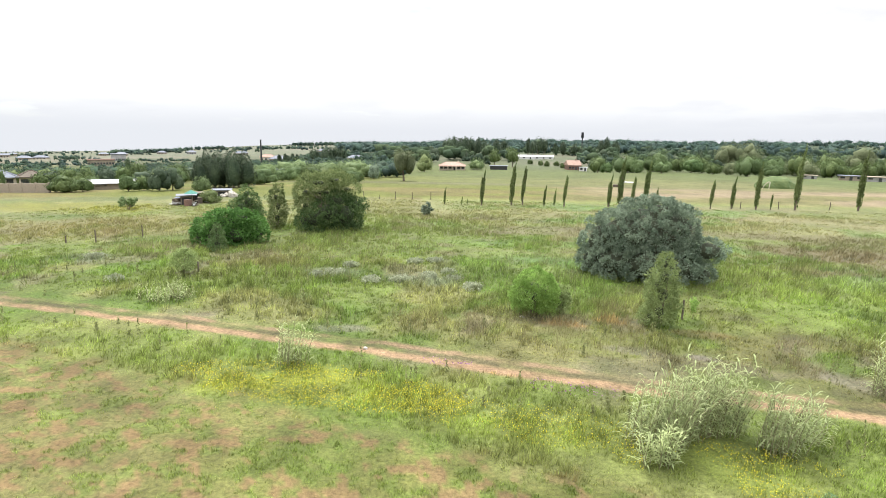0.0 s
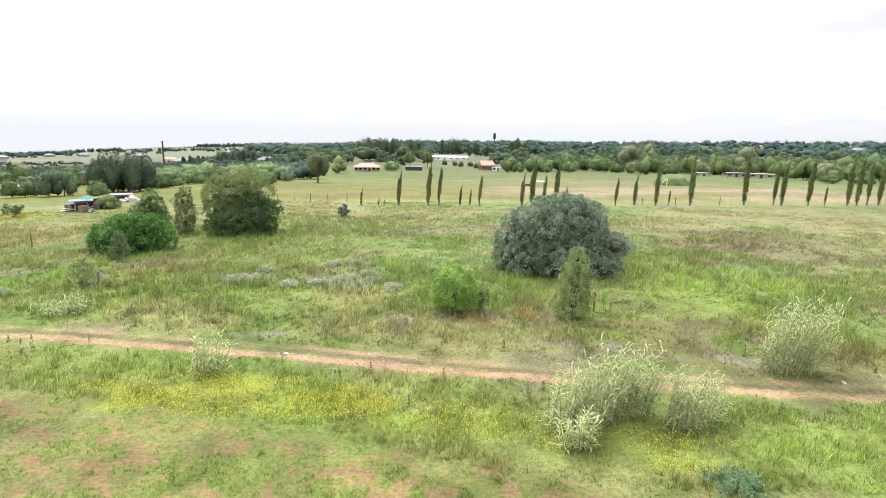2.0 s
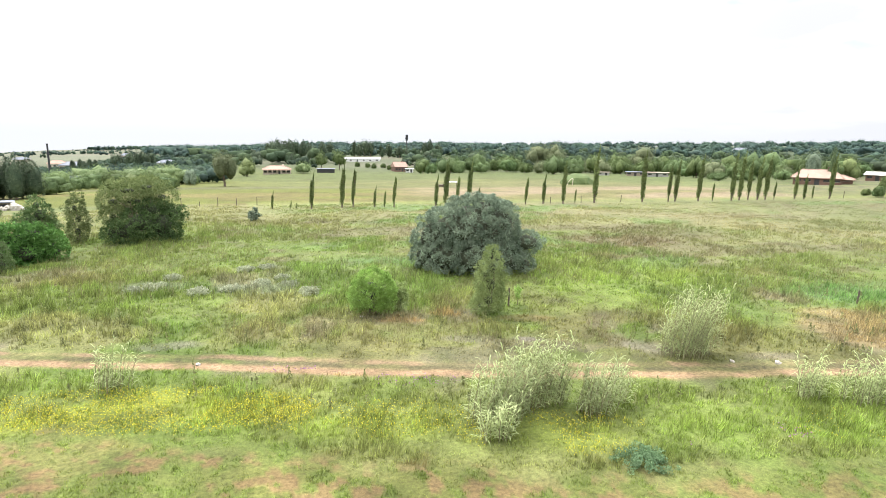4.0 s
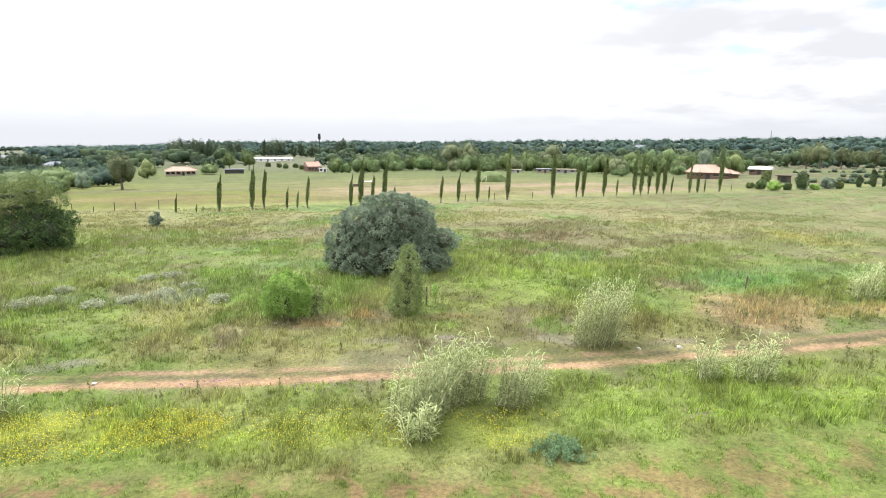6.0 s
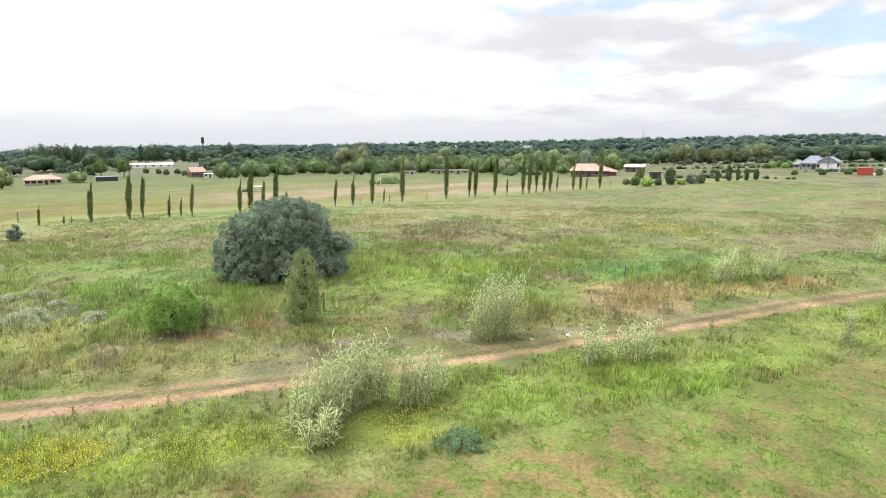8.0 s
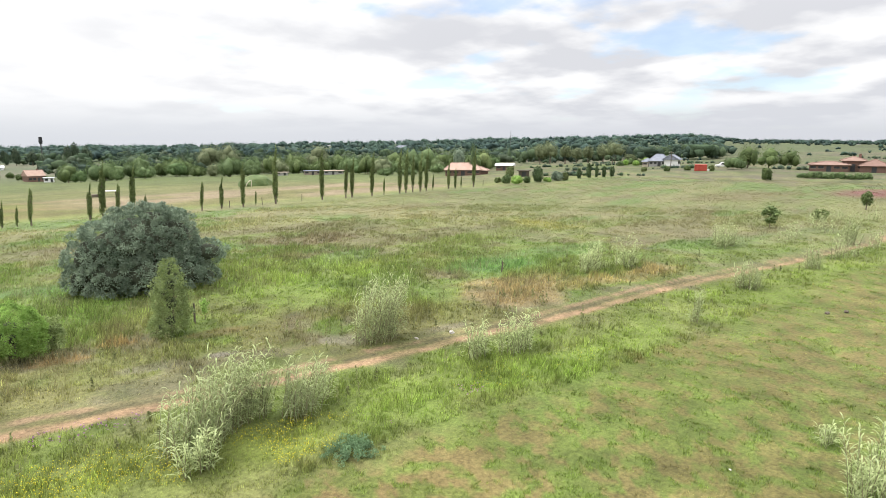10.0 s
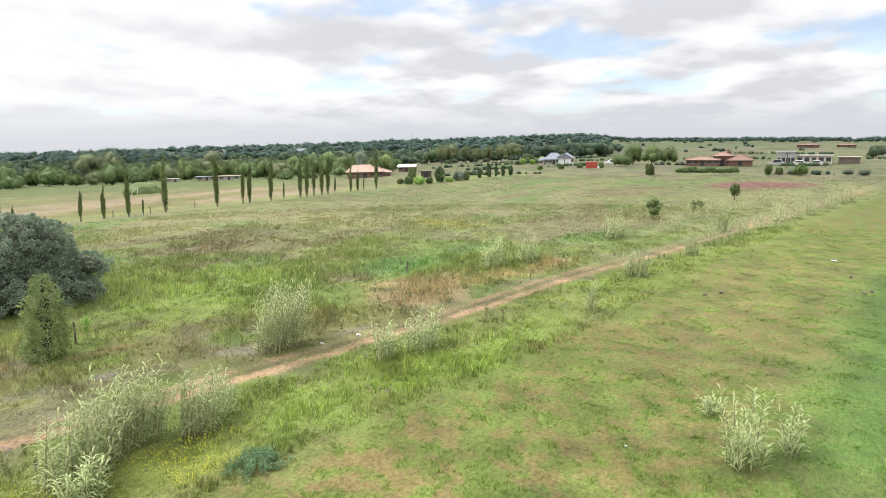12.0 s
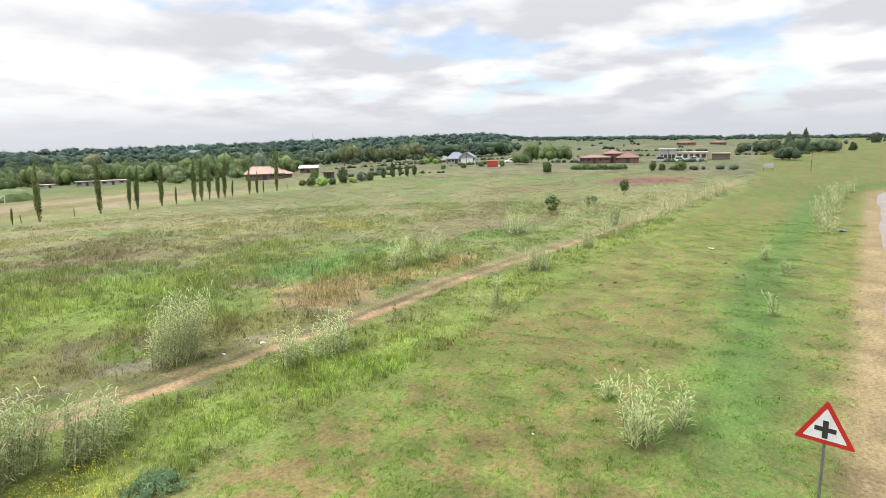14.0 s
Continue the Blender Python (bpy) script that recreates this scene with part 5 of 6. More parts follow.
house("ruined_shed", 32.9, 300, "low pale outbuilding with a sheet roof", 10, 5, 1.8, 0.25, GREYWHITE, TANWALL, "flat", windows=2, category="shed")
house("hill_house", 39.6, 900, "distant white house on the wooded hill", 22, 10, 4.5, 3.0, WHITE, SLATE, windows=4)
house("sheet_roofed_shed", -33.2, 119, "low shed with a pale sheet roof beyond the field", 6.6, 3.5, 1.05, 0.4, TANWALL, ZINC, "gable", windows=1, category="shed")
house("brick_cottage", -40.6, 150, "small tan cottage behind a boundary wall", 4.2, 4, 2.0, 1.2, PLASTER, SLATE, windows=1, group="cottages behind the wall")
house("brick_cottage", -38.8, 150, "small brown-roofed cottage behind a boundary wall", 4.2, 4, 2.0, 1.2, PLASTER, TIMBER, windows=1, group="cottages behind the wall")
house("town_block", -33.9, 445, "distant brown flat-roofed town building", 15, 9, 3.6, 0.5, TANWALL, BRICK, "flat", windows=8, category="building")
house("town_block", -32.6, 520, "distant white two-storey town building", 10, 8, 5.2, 0.5, GREYWHITE, SLATE, "flat", windows=6, category="building")
house("junkyard_shack", -27.4, 78.5, "patched shack with a dull roof in a cluttered yard", 1.4, 1.3, 1.1, 0.1, TANWALL, SLATE, "flat", windows=0, category="shack")
house("junkyard_shack", -26.3, 81, "small dark shack with a weathered board roof", 1.7, 1.4, 1.1, 0.1, TIMBER, TIMBER, "flat", windows=0, category="shack")
house("junkyard_shack", -24.4, 88, "low shack with a pale sheet roof", 1.7, 1.4, 0.9, 0.1, TANWALL, SLATE, "flat", windows=0, category="shack")
town = random.Random(12)
first = None
for k in range(16):
    bb, rr = town.uniform(-43, -9), town.uniform(420, 1200)
    px, py = polar(bb, rr)
    if k < 3:
        first = house("town_house", bb, rr, "distant pale town house among trees", 13, 8, 3.0, 2.2, (GREYWHITE, PLASTER, TANWALL)[k], (SLATE, TILE, SLATE)[k], windows=3, group="town houses")
    else:
        copy_thing(first, at(px, py, -bb + town.uniform(-40, 40)))

# boundary wall of the cottages
wall_ob = thing("boundary_wall", pose(0, 0, 0), "long sandy block wall along the field's edge", "wall")
prev = None
for k in range(9):
    bx, by = -92 + k * 2.6, 93.5 - k * 0.35
    m = at(bx, by, math.degrees(math.atan2(-0.35, 2.6)))
    o = part("wall_panel", box(bmesh.new(), -1.22, 1.22, -0.1, 0.1, -0.5, 1.55, 0.02), TANWALL, wall_ob)
    o.matrix_world = m
    o = part("pier", box(bmesh.new(), 1.225, 1.465, -0.16, 0.16, -0.5, 1.7, 0.02), TANWALL, wall_ob)
    o.matrix_world = m

# ---- other built things ----
x, y = polar(67.1, 182)
ob = thing("red_container", at(x, y, -67.1), "bright red steel container standing in the field", "container")
part("body", box(bmesh.new(), -1.6, 1.6, -1.1, 1.1, 0.08, 1.85, 0.03), RUST, ob)
bm = bmesh.new()
for k in range(8):
    box(bm, -1.5 + k * 0.38, -1.5 + k * 0.38 + 0.15, -1.135, -1.103, 0.2, 1.8)
part("corrugation", bm, RUST, ob)
part("door", box(bmesh.new(), 1.603, 1.64, -1.0, 1.0, 0.15, 1.8), RUST, ob)
part("step", box(bmesh.new(), 1.65, 2.3, -0.9, 0.5, -0.1, 0.5, 0.03), WHITE, ob, "white box beside the container")


def vehicle(bearing, r, label, paint, length=4.4, turn=0.0, height=1.6):
    x, y = polar(bearing, r)
    ob = thing("parked_car", at(x, y, -bearing + turn), label, "car")
    half = length / 2
    prof = [(-half, 0.35), (-half, 0.85), (-half * 0.5, 0.95), (-half * 0.28, height), (half * 0.55, height), (half * 0.85, 0.98), (half, 0.9), (half, 0.35)]
    body = part("body", plate(prof, -0.85, 0.85), paint, ob)
    part("side_window", plate([(-half * 0.42, 0.98), (-half * 0.24, height - 0.12), (half * 0.5, height - 0.12), (half * 0.75, 1.0)], -0.87, -0.853), GLASS_DARK, body)
    for wx in (-half * 0.62, half * 0.62):
        for wy in (-0.82, 0.62):
            bm = tube(bmesh.new(), ((wx, wy, 0.33), (wx, wy + 0.2, 0.33)), (0.33, 0.33), 14)
            wh = part("wheel", bm, SIGN_BLACK, ob)
            part("rim", tube(bmesh.new(), ((wx, wy - 0.01, 0.33), (wx, wy + 0.21, 0.33)), (0.18, 0.18), 10), STEEL, wh)


vehicle(82.4, 206, "white delivery van parked before a modern house", GREYWHITE, 4.2, 0, 1.9)
vehicle(84.0, 206, "white pickup parked before a modern house", WHITE, 4.2, 0, 1.6)
vehicle(85.2, 207, "silver car parked before a modern house", ZINC, 4.3, 0, 1.5)
vehicle(68.9, 215, "white car parked in a farmyard", WHITE, 4.6, 10, 1.6)
vehicle(70.0, 220, "white car parked behind willows", WHITE, 4.2, -20, 1.6)

x, y = polar(91.2, 152)
ob = thing("signboard", at(x, y, -91.2), "white rectangular notice board on two posts", "signboard")
part("board", box(bmesh.new(), -1.05, 1.05, -0.03, 0.03, 0.75, 1.8, 0.01), GREYWHITE, ob)
for sx in (-0.9, 0.9):
    part("post", box(bmesh.new(), sx - 0.05, sx + 0.05, 0.033, 0.13, -0.3, 1.9), TIMBER, ob)


def utility_pole(bearing, r, h, label, arm=True, box_at=0.0, thick=0.13):
    x, y = polar(bearing, r)
    ob = thing("utility_pole", at(x, y, -bearing), label, "pole")
    part("shaft", tube(bmesh.new(), ((0, 0, -0.5), (0, 0, h * 0.5), (0, 0, h)), (thick, thick * 0.9, thick * 0.75), 8), TIMBER, ob)
    if arm:
        part("crossarm", box(bmesh.new(), -0.8, 0.8, -0.26, -0.14, h - 0.7, h - 0.55, 0.01), TIMBER, ob)
        for k in (-0.65, 0, 0.65):
            part("insulator", tube(bmesh.new(), ((k, -0.2, h - 0.549), (k, -0.2, h - 0.38)), (0.05, 0.035), 8), WHITE, ob)
    if box_at:
        part("sign_plate", box(bmesh.new(), -0.3, 0.3, -0.22, -0.15, box_at, box_at + 0.5), TILE, ob)


utility_pole(94.3, 151, 4.4, "thin dark pole with small orange plates", False, 2.4, 0.075)
utility_pole(64.6, 205, 5.6, "thin wooden utility pole beside a grey-roofed house")
utility_pole(83.2, 190, 4.6, "thin wooden utility pole before a modern house")

x, y = polar(9.35, 830)
ob = thing("cell_tower", at(x, y), "slim dark cellular tower above the tree line", "tower")
part("mast", tube(bmesh.new(), ((0, 0, -1), (0, 0, 12), (0, 0, 24)), (0.9, 0.7, 0.5), 8), DARK, ob)
for k in range(5):
    a = k * 1.2566
    part("antenna", box(bmesh.new(), math.cos(a) * 1.2 - 0.5, math.cos(a) * 1.2 + 0.5, math.sin(a) * 1.2 - 0.5, math.sin(a) * 1.2 + 0.5, 17.5, 25.5, 0.1), DARK, ob)
part("platform", tube(bmesh.new(), ((0, 0, 19.5), (0, 0, 21.5)), (2.2, 2.2), 10), DARK, ob)

x, y = polar(-20.9, 345)
ob = thing("chimney_stack", at(x, y), "tall thin dark chimney stack above the trees", "chimney")
part("stack", tube(bmesh.new(), ((0, 0, -1), (0, 0, 9), (0, 0, 17.0)), (0.55, 0.45, 0.38), 12), DARK, ob)
part("rim", tube(bmesh.new(), ((0, 0, 16.7), (0, 0, 17.1)), (0.47, 0.47), 12), DARK, ob)

x, y = polar(50.0, 900)
ob = thing("radio_mast", at(x, y), "thin distant lattice radio mast", "mast")
for k in range(3):
    a = k * 2.094
    part("leg", tube(bmesh.new(), ((math.cos(a) * 0.8, math.sin(a) * 0.8, 0), (math.cos(a) * 0.3, math.sin(a) * 0.3, 26)), (0.15, 0.12), 5), STEEL, ob)
part("brace", tube(bmesh.new(), ((0, 0, 0), (0, 0, 28)), (0.12, 0.1), 5), STEEL, ob)

x, y = polar(13.3, 128)
ob = thing("feed_shelter", at(x, y, -13), "small shelter with a white flat roof in the hay field", "shelter")
part("roof", box(bmesh.new(), 0.0, 2.1, -0.7, 0.7, 1.0, 1.15, 0.02), WHITE, ob)
for sx in (0.1, 2.0):
    for sy in (-0.6, 0.6):
        part("post", box(bmesh.new(), sx - 0.05, sx + 0.05, sy - 0.05, sy + 0.05, -0.3, 0.997), TIMBER, ob)
part("trough", box(bmesh.new(), -2.0, -0.1, -0.4, 0.4, -0.1, 0.55, 0.03), TIMBER, ob)

x, y = polar(25.4, 151)
ob = thing("earth_mound", at(x, y, -25), "grass-covered earth mound at the edge of the hay field", "mound")
bm = bmesh.new()
bmesh.ops.create_uvsphere(bm, u_segments=28, v_segments=14, radius=1)
for v in bm.verts:
    v.co = Vector((v.co.x * 4.2, v.co.y * 3.0, v.co.z * 2.7)) * (1 + 0.12 * noise.noise(v.co * 2))
    v.co.x += 1.0
me = bpy.data.meshes.new("mound")
bm.to_mesh(me)
bm.free()
me.materials.append(surface("mound_grass", (0.06, 0.10, 0.03), (0.10, 0.13, 0.04), 1.5))
part("mound", me, None, ob)
x, y = polar(25.1, 147)
ob = thing("pipe_gate", at(x, y, -25), "leaning white pipe gate before an earth mound", "gate")
for a, b in (((-0.7, 0, -0.2), (-0.4, 0, 0.7)), ((-0.4, 0, 0.7), (0.4, 0, 1.5)), ((0.4, 0, 1.5), (0.7, 0, 1.4)), ((0.7, 0, 1.4), (0.55, 0, -0.2))):
    part("pipe", tube(bmesh.new(), (a, b), (0.08, 0.08), 8), PLASTER, ob)

x, y = polar(-23.7, 86)
ob = thing("rubble_heap", at(x, y), "heap of pale rubble in a cluttered yard", "rubble")
rng_h = random.Random(4)
for k in range(26):
    bm = bmesh.new()
    bmesh.ops.create_icosphere(bm, subdivisions=1, radius=rng_h.uniform(0.2, 0.45))
    q = rng_h.gauss(0, 0.75)
    bmesh.ops.translate(bm, verts=bm.verts[:], vec=(q, rng_h.uniform(-0.4, 0.4), max(0, 0.6 - abs(q) * 0.35) * rng_h.random()))
    part("lump", bm, STONE, ob)
for k, (bb, rr) in enumerate(((-28.4, 78), (-27.9, 79.5), (-26.9, 76), (-25.9, 79), (-25.1, 84))):
    x, y = polar(bb, rr)
    ob = thing("scrap_pile", at(x, y, k * 40), "pile of boards and scrap sheets in a yard", "scrap")
    for j in range(4):
        o = part("board", box(bmesh.new(), -0.7, 0.7, -0.12, 0.12, 0, 0.06), (TIMBER, ZINC, WHITE, TANWALL)[j], ob)
        o.matrix_basis = pose(0.1 * j, 0.2 * j - 0.3, 0.05 + 0.12 * j, 0, 12 * j - 15, 31 * j)
    part("crate", box(bmesh.new(), -0.5, 0.3, 0.3, 0.9, -0.05, 0.75, 0.03), (TIMBER, BLUE_CAN, BRICK, TIMBER, DARK)[k], ob)

x, y = polar(-27.0, 77)
ob = thing("yard_umbrella", at(x, y), "faded teal umbrella in a cluttered yard", "umbrella")
part("pole", tube(bmesh.new(), ((0, 0, -0.2), (0, 0, 1.75)), (0.03, 0.025), 6), TIMBER, ob)
bm = bmesh.new()
bmesh.ops.create_cone(bm, segments=8, radius1=0.85, radius2=0.05, depth=0.4, cap_ends=True, matrix=Matrix.Translation((0, 0, 1.62)))
part("canopy", bm, TEAL, ob)

# ---- trees around the fields and houses ----


def spot(name, bearing, r, label, h, w, shape, mat, seed, base=0.0, leaf=0.0, count=48, per=36, category="tree", thick=0.0, multi=1, group="", droop=0.0):
    x, y = polar(bearing, r)
    ob = thing(name, at(x, y, seed * 37.0), label, category, group)
    part("trunk", trunk_bm(seed, h, base, w * 0.7, thick or max(0.06, h * 0.022), 5, multi), BARK, ob)
    rng = np.random.default_rng(seed)
    lobes = 1 if shape in ("column", "cone", "spindle") or w < 1.8 else (5 if w < 9 else 7)
    low = base if base > 1.2 else 0.02
    v, f = soft_crown(rng, h, w, low, shape, lobes, int(count * (36 if r < 280 else 46)), leaf or max(0.15, r * 0.0019), 26, 0.3, 2 if lobes > 1 and r > 170 else 1, droop, single=r > 150, core=0.77, spread=0.6)
    part("crown", mesh_of("crown", v, f, mat, smooth_faces=True), mat, ob)


spot("willow_tree", -20.5, 150, "rounded light green willow", 4.4, 5.5, "mound", LEAF_PALE, 201, 0.3, droop=0.8)
spot("willow_tree", -17.8, 156, "broad light green willow", 4.8, 9.5, "mound", LEAF_PALE, 202, 0.3, droop=0.8)
spot("willow_tree", -15.2, 158, "broad light green willow", 5.2, 8.5, "mound", LEAF_PALE, 203, 0.3, droop=0.8)
spot("willow_tree", -12.6, 160, "rounded light green willow", 5.4, 8, "mound", LEAF_PALE, 204, 0.3, droop=0.8)
for k in range(9):
    spot("hedge_willow", -21.4 + k * 1.32, 158 + (k * 7) % 11, "light green willow in a long row", 4.2 + (k * 5 % 4) * 0.5, 7.5, "mound", LEAF_PALE, 900 + k, 0.1, droop=0.8, group="row of willows")
spot("blue_gum", -10.5, 149, "small blue-grey tree at the pasture's edge", 4.2, 3.4, "round", LEAF_GREY, 205, 1.2)
spot("plane_tree", -7.6, 138, "tall olive-brown tree at the pasture's edge", 8.0, 6.6, "round", LEAF_GUM, 206, 1.25, multi=2, count=80)
spot("green_tree", -5.6, 250, "dense green tree behind the pasture", 9, 9, "round", LEAF_OLIVE, 207, 0.6)
spot("willow_tree", -0.5, 343, "low drooping light green willow beside a house", 7, 11, "mound", LEAF_PALE, 208, 0.2, droop=1)
spot("tall_tree", 1.2, 430, "tall dark green tree behind a carport", 13, 9, "round", LEAF_TREE, 209, 2)
spot("tall_tree", 2.9, 410, "tall rounded dark green tree beside a driveway", 14, 11, "round", LEAF_TREE, 210, 3)
spot("willow_tree", 13.6, 390, "wide light green willow beyond the hay field", 13.5, 24, "mound", LEAF_WILLOW, 211, 0.5, count=70, droop=1)
spot("willow_tree", 16.2, 392, "wide light green willow beyond the hay field", 14, 22, "mound", LEAF_WILLOW, 212, 0.5, count=70, droop=1)
spot("willow_tree", 19.0, 392, "rounded green willow beyond the hay field", 12.5, 18, "mound", LEAF_TREE, 213, 0.5, count=66, droop=1)
spot("gum_tree", 22.0, 475, "tall olive gum tree above the willows", 21, 24, "round", LEAF_GUM, 214, 3, count=70)
spot("gum_tree", 23.6, 470, "tall olive gum tree above the willows", 22, 18, "round", LEAF_GUM, 215, 3, count=70)
spot("willow_tree", 23.6, 345, "large drooping willow beyond the hay field", 11.5, 15, "mound", LEAF_WILLOW, 216, 0.3, count=70, droop=1)
spot("willow_tree", 25.4, 348, "large drooping willow beyond the hay field", 12, 14, "mound", LEAF_WILLOW, 217, 0.3, count=70, droop=1)
for k, (bb, rr, hh, ww, mt) in enumerate(((27.6, 390, 14, 16, LEAF_TREE), (29.4, 420, 16, 18, LEAF_TREE), (31.4, 470, 20, 22, LEAF_GUM), (33.4, 360, 13, 15, LEAF_TREE), (34.8, 330, 10, 13, LEAF_WILLOW), (36.2, 270, 10, 12, LEAF_TREE), (37.6, 270, 9, 12, LEAF_WILLOW), (39.0, 300, 12, 14, LEAF_TREE), (40.6, 300, 13, 15, LEAF_WILLOW), (42.2, 290, 13, 14, LEAF_WILLOW), (43.6, 270, 11, 12, LEAF_TREE), (44.6, 240, 11, 9, LEAF_TREE), (46.2, 225, 9, 9, LEAF_TREE), (47.4, 230, 9, 8, LEAF_OLIVE), (43.0, 215, 4, 7, LEAF_WILLOW), (38.0, 210, 3.2, 7, LEAF_WILLOW), (40.0, 205, 3.0, 8, LEAF_WILLOW))):
    spot("garden_tree", bb, rr, "dense broad-leaved tree around the houses", hh, ww, "round", mt, 230 + k, 0.4, count=60)
green_rng = random.Random(44)
for k in range(34):
    bb = 11.0 + k * 1.12 + green_rng.uniform(-0.4, 0.4)
    rr = (green_rng.uniform(340, 410) if bb < 34 else green_rng.uniform(255, 310))
    hh = rr * green_rng.uniform(0.020, 0.032)
    spot("belt_tree", bb, rr, "full rounded tree in the green belt behind the fields", hh, hh * green_rng.uniform(1.1, 1.6), green_rng.choice(("mound", "round")), green_rng.choice((LEAF_WILLOW, LEAF_TREE, LEAF_TREE, LEAF_DEEP, LEAF_GUM)), 1400 + k, 0.2, count=44, droop=0.6, group="green belt")
spot("feathery_tree", 45.0, 215, "grey feathery tree above a tiled roof", 11, 5.5, "round", LEAF_GREY, 250, 2)
spot("tall_conifer", 46.4, 178, "tall dark conifer beside a brick house", 9.5, 3.0, "cone", LEAF_CYPRESS, 251, 0.2)
spot("rounded_conifer", 52.6, 127, "dark rounded conifer on the lawn edge", 3.5, 2.4, "column", LEAF_CYPRESS, 252, 0.05, category="conifer")
spot("grey_garden_bush", 54.4, 132, "grey-green round garden bush", 2.2, 2.9, "round", LEAF_GREY, 253, 0.05, category="bush")
spot("red_leaved_shrub", 55.2, 133, "sparse small shrub on a lawn", 1.9, 1.6, "round", LEAF_OLIVE, 254, 0.3, category="bush", count=30)
for k, (bb, rr, hh, ww) in enumerate(((56.5, 140, 2.4, 1.0), (57.4, 143, 3.6, 1.2), (58.1, 146, 2.6, 0.8), (58.8, 147, 2.6, 0.9), (59.5, 150, 2.4, 1.2))):
    spot("small_cypress", bb, rr, "small dark clipped cypress in a row", hh, ww, "column", LEAF_CYPRESS, 260 + k, 0.1, category="cypress", count=40, group="row of cypresses")
for k, (bb, rr, hh, ww) in enumerate(((49.6, 122, 2.0, 2.2), (50.6, 121, 1.9, 2.6), (48.8, 125, 1.2, 1.6), (51.6, 124, 1.4, 1.6), (53.6, 128, 1.0, 1.8), (50.0, 150, 3.0, 2.4))):
    spot("garden_shrub", bb, rr, "low green garden shrub", hh, ww, "round", (LEAF_WILLOW, LEAF_BRIGHT, LEAF_OLIVE)[k % 3], 270 + k, 0.05, category="bush", count=40)
for k, (bb, rr, hh, ww) in enumerate(((53.7, 365, 15, 11), (55.2, 310, 10, 7), (57.3, 400, 12, 8), (59.6, 285, 12, 11), (58.6, 420, 13, 10), (52.8, 380, 14, 9), (61.0, 330, 5, 6), (56.2, 420, 11, 9))):
    spot("open_gum_tree", bb, rr, "tall airy gum tree with a bare trunk", hh, ww, "round", LEAF_GUM, 280 + k, hh * 0.3, count=60, multi=2)
for k in range(9):
    spot("hedge_bush", 60.2 + k * 0.45, 250 + (k % 3) * 4, "light green bush in a garden hedge", 2.2 + (k % 3) * 0.5, 3.0, "round", (LEAF_WILLOW, LEAF_BRIGHT)[k % 2], 300 + k, 0.05, category="bush", count=30, group="garden hedge")
for k, (bb, rr, hh, ww, mt) in enumerate(((69.7, 192, 4.2, 7.0, LEAF_WILLOW), (70.8, 205, 8.0, 6.5, LEAF_TREE), (72.4, 213, 7.2, 8, LEAF_TREE), (73.9, 215, 6.6, 7, LEAF_TREE), (72.3, 144, 3.0, 2.2, LEAF_TREE), (81.9, 152, 2.5, 1.7, LEAF_TREE), (82.7, 153, 1.8, 1.5, LEAF_OLIVE), (84.2, 152, 2.8, 3.4, LEAF_TREE), (66.0, 185, 1.5, 2.0, LEAF_TREE), (64.3, 180, 1.4, 2.0, LEAF_TREE), (62.3, 178, 1.3, 1.8, LEAF_OLIVE), (68.0, 182, 1.6, 1.6, LEAF_OLIVE))):
    spot("farm_tree", bb, rr, "green bushy tree near the farm buildings", hh, ww, "round", mt, 320 + k, 0.2)
for k in range(9):
    spot("low_hedge_bush", 74.9 + k * 0.55, 158, "low dark hedge bush before a brick house", 1.2 + (k % 3) * 0.25, 2.2, "round", LEAF_WILLOW, 340 + k, 0.05, category="bush", count=26, group="low hedge")
for k, (bb, rr, hh, ww) in enumerate(((89.2, 282, 5.0, 7), (90.5, 285, 5.6, 8), (91.6, 280, 7.4, 8), (92.7, 212, 5.2, 8), (92.2, 215, 4.6, 6), (93.2, 280, 7.6, 9), (94.4, 277, 6.6, 9), (95.4, 276, 6.6, 9), (92.6, 290, 9.0, 5), (93.7, 290, 9.5, 5), (97.0, 300, 3.5, 3.5), (98.4, 520, 8, 7))):
    spot("roadside_tree", bb, rr, "dark dense tree on the open slope", hh, ww, "round" if ww > 5.5 else "cone", LEAF_PINE, 360 + k, 0.2)
for k in range(11):
    spot("pine_tree", -26.3 + k * 0.42, 107 + (k * 5) % 7, "tall dark feathery pine in a dense group", 5.7 + (k * 7 % 5) * 0.32, 2.9 + (k % 3) * 0.3, "spindle", LEAF_PINE, 380 + k, 0.1, group="group of pines")
belt = random.Random(21)
for k in range(52):
    bb = -45.5 + (k % 26) * 1.32 + belt.uniform(-0.3, 0.3)
    spot("edge_tree", bb, belt.uniform(120, 178), "dull green tree in a belt behind the yards", belt.uniform(2.6, 4.2) + (0.3 if bb < -26 else 0.2), belt.uniform(3.8, 6.6), belt.choice(("mound", "round")), belt.choice((LEAF_TREE, LEAF_TREE, LEAF_OLIVE, LEAF_PINE, LEAF_WILLOW)), 700 + k, 0.1, count=34, group="tree belt")
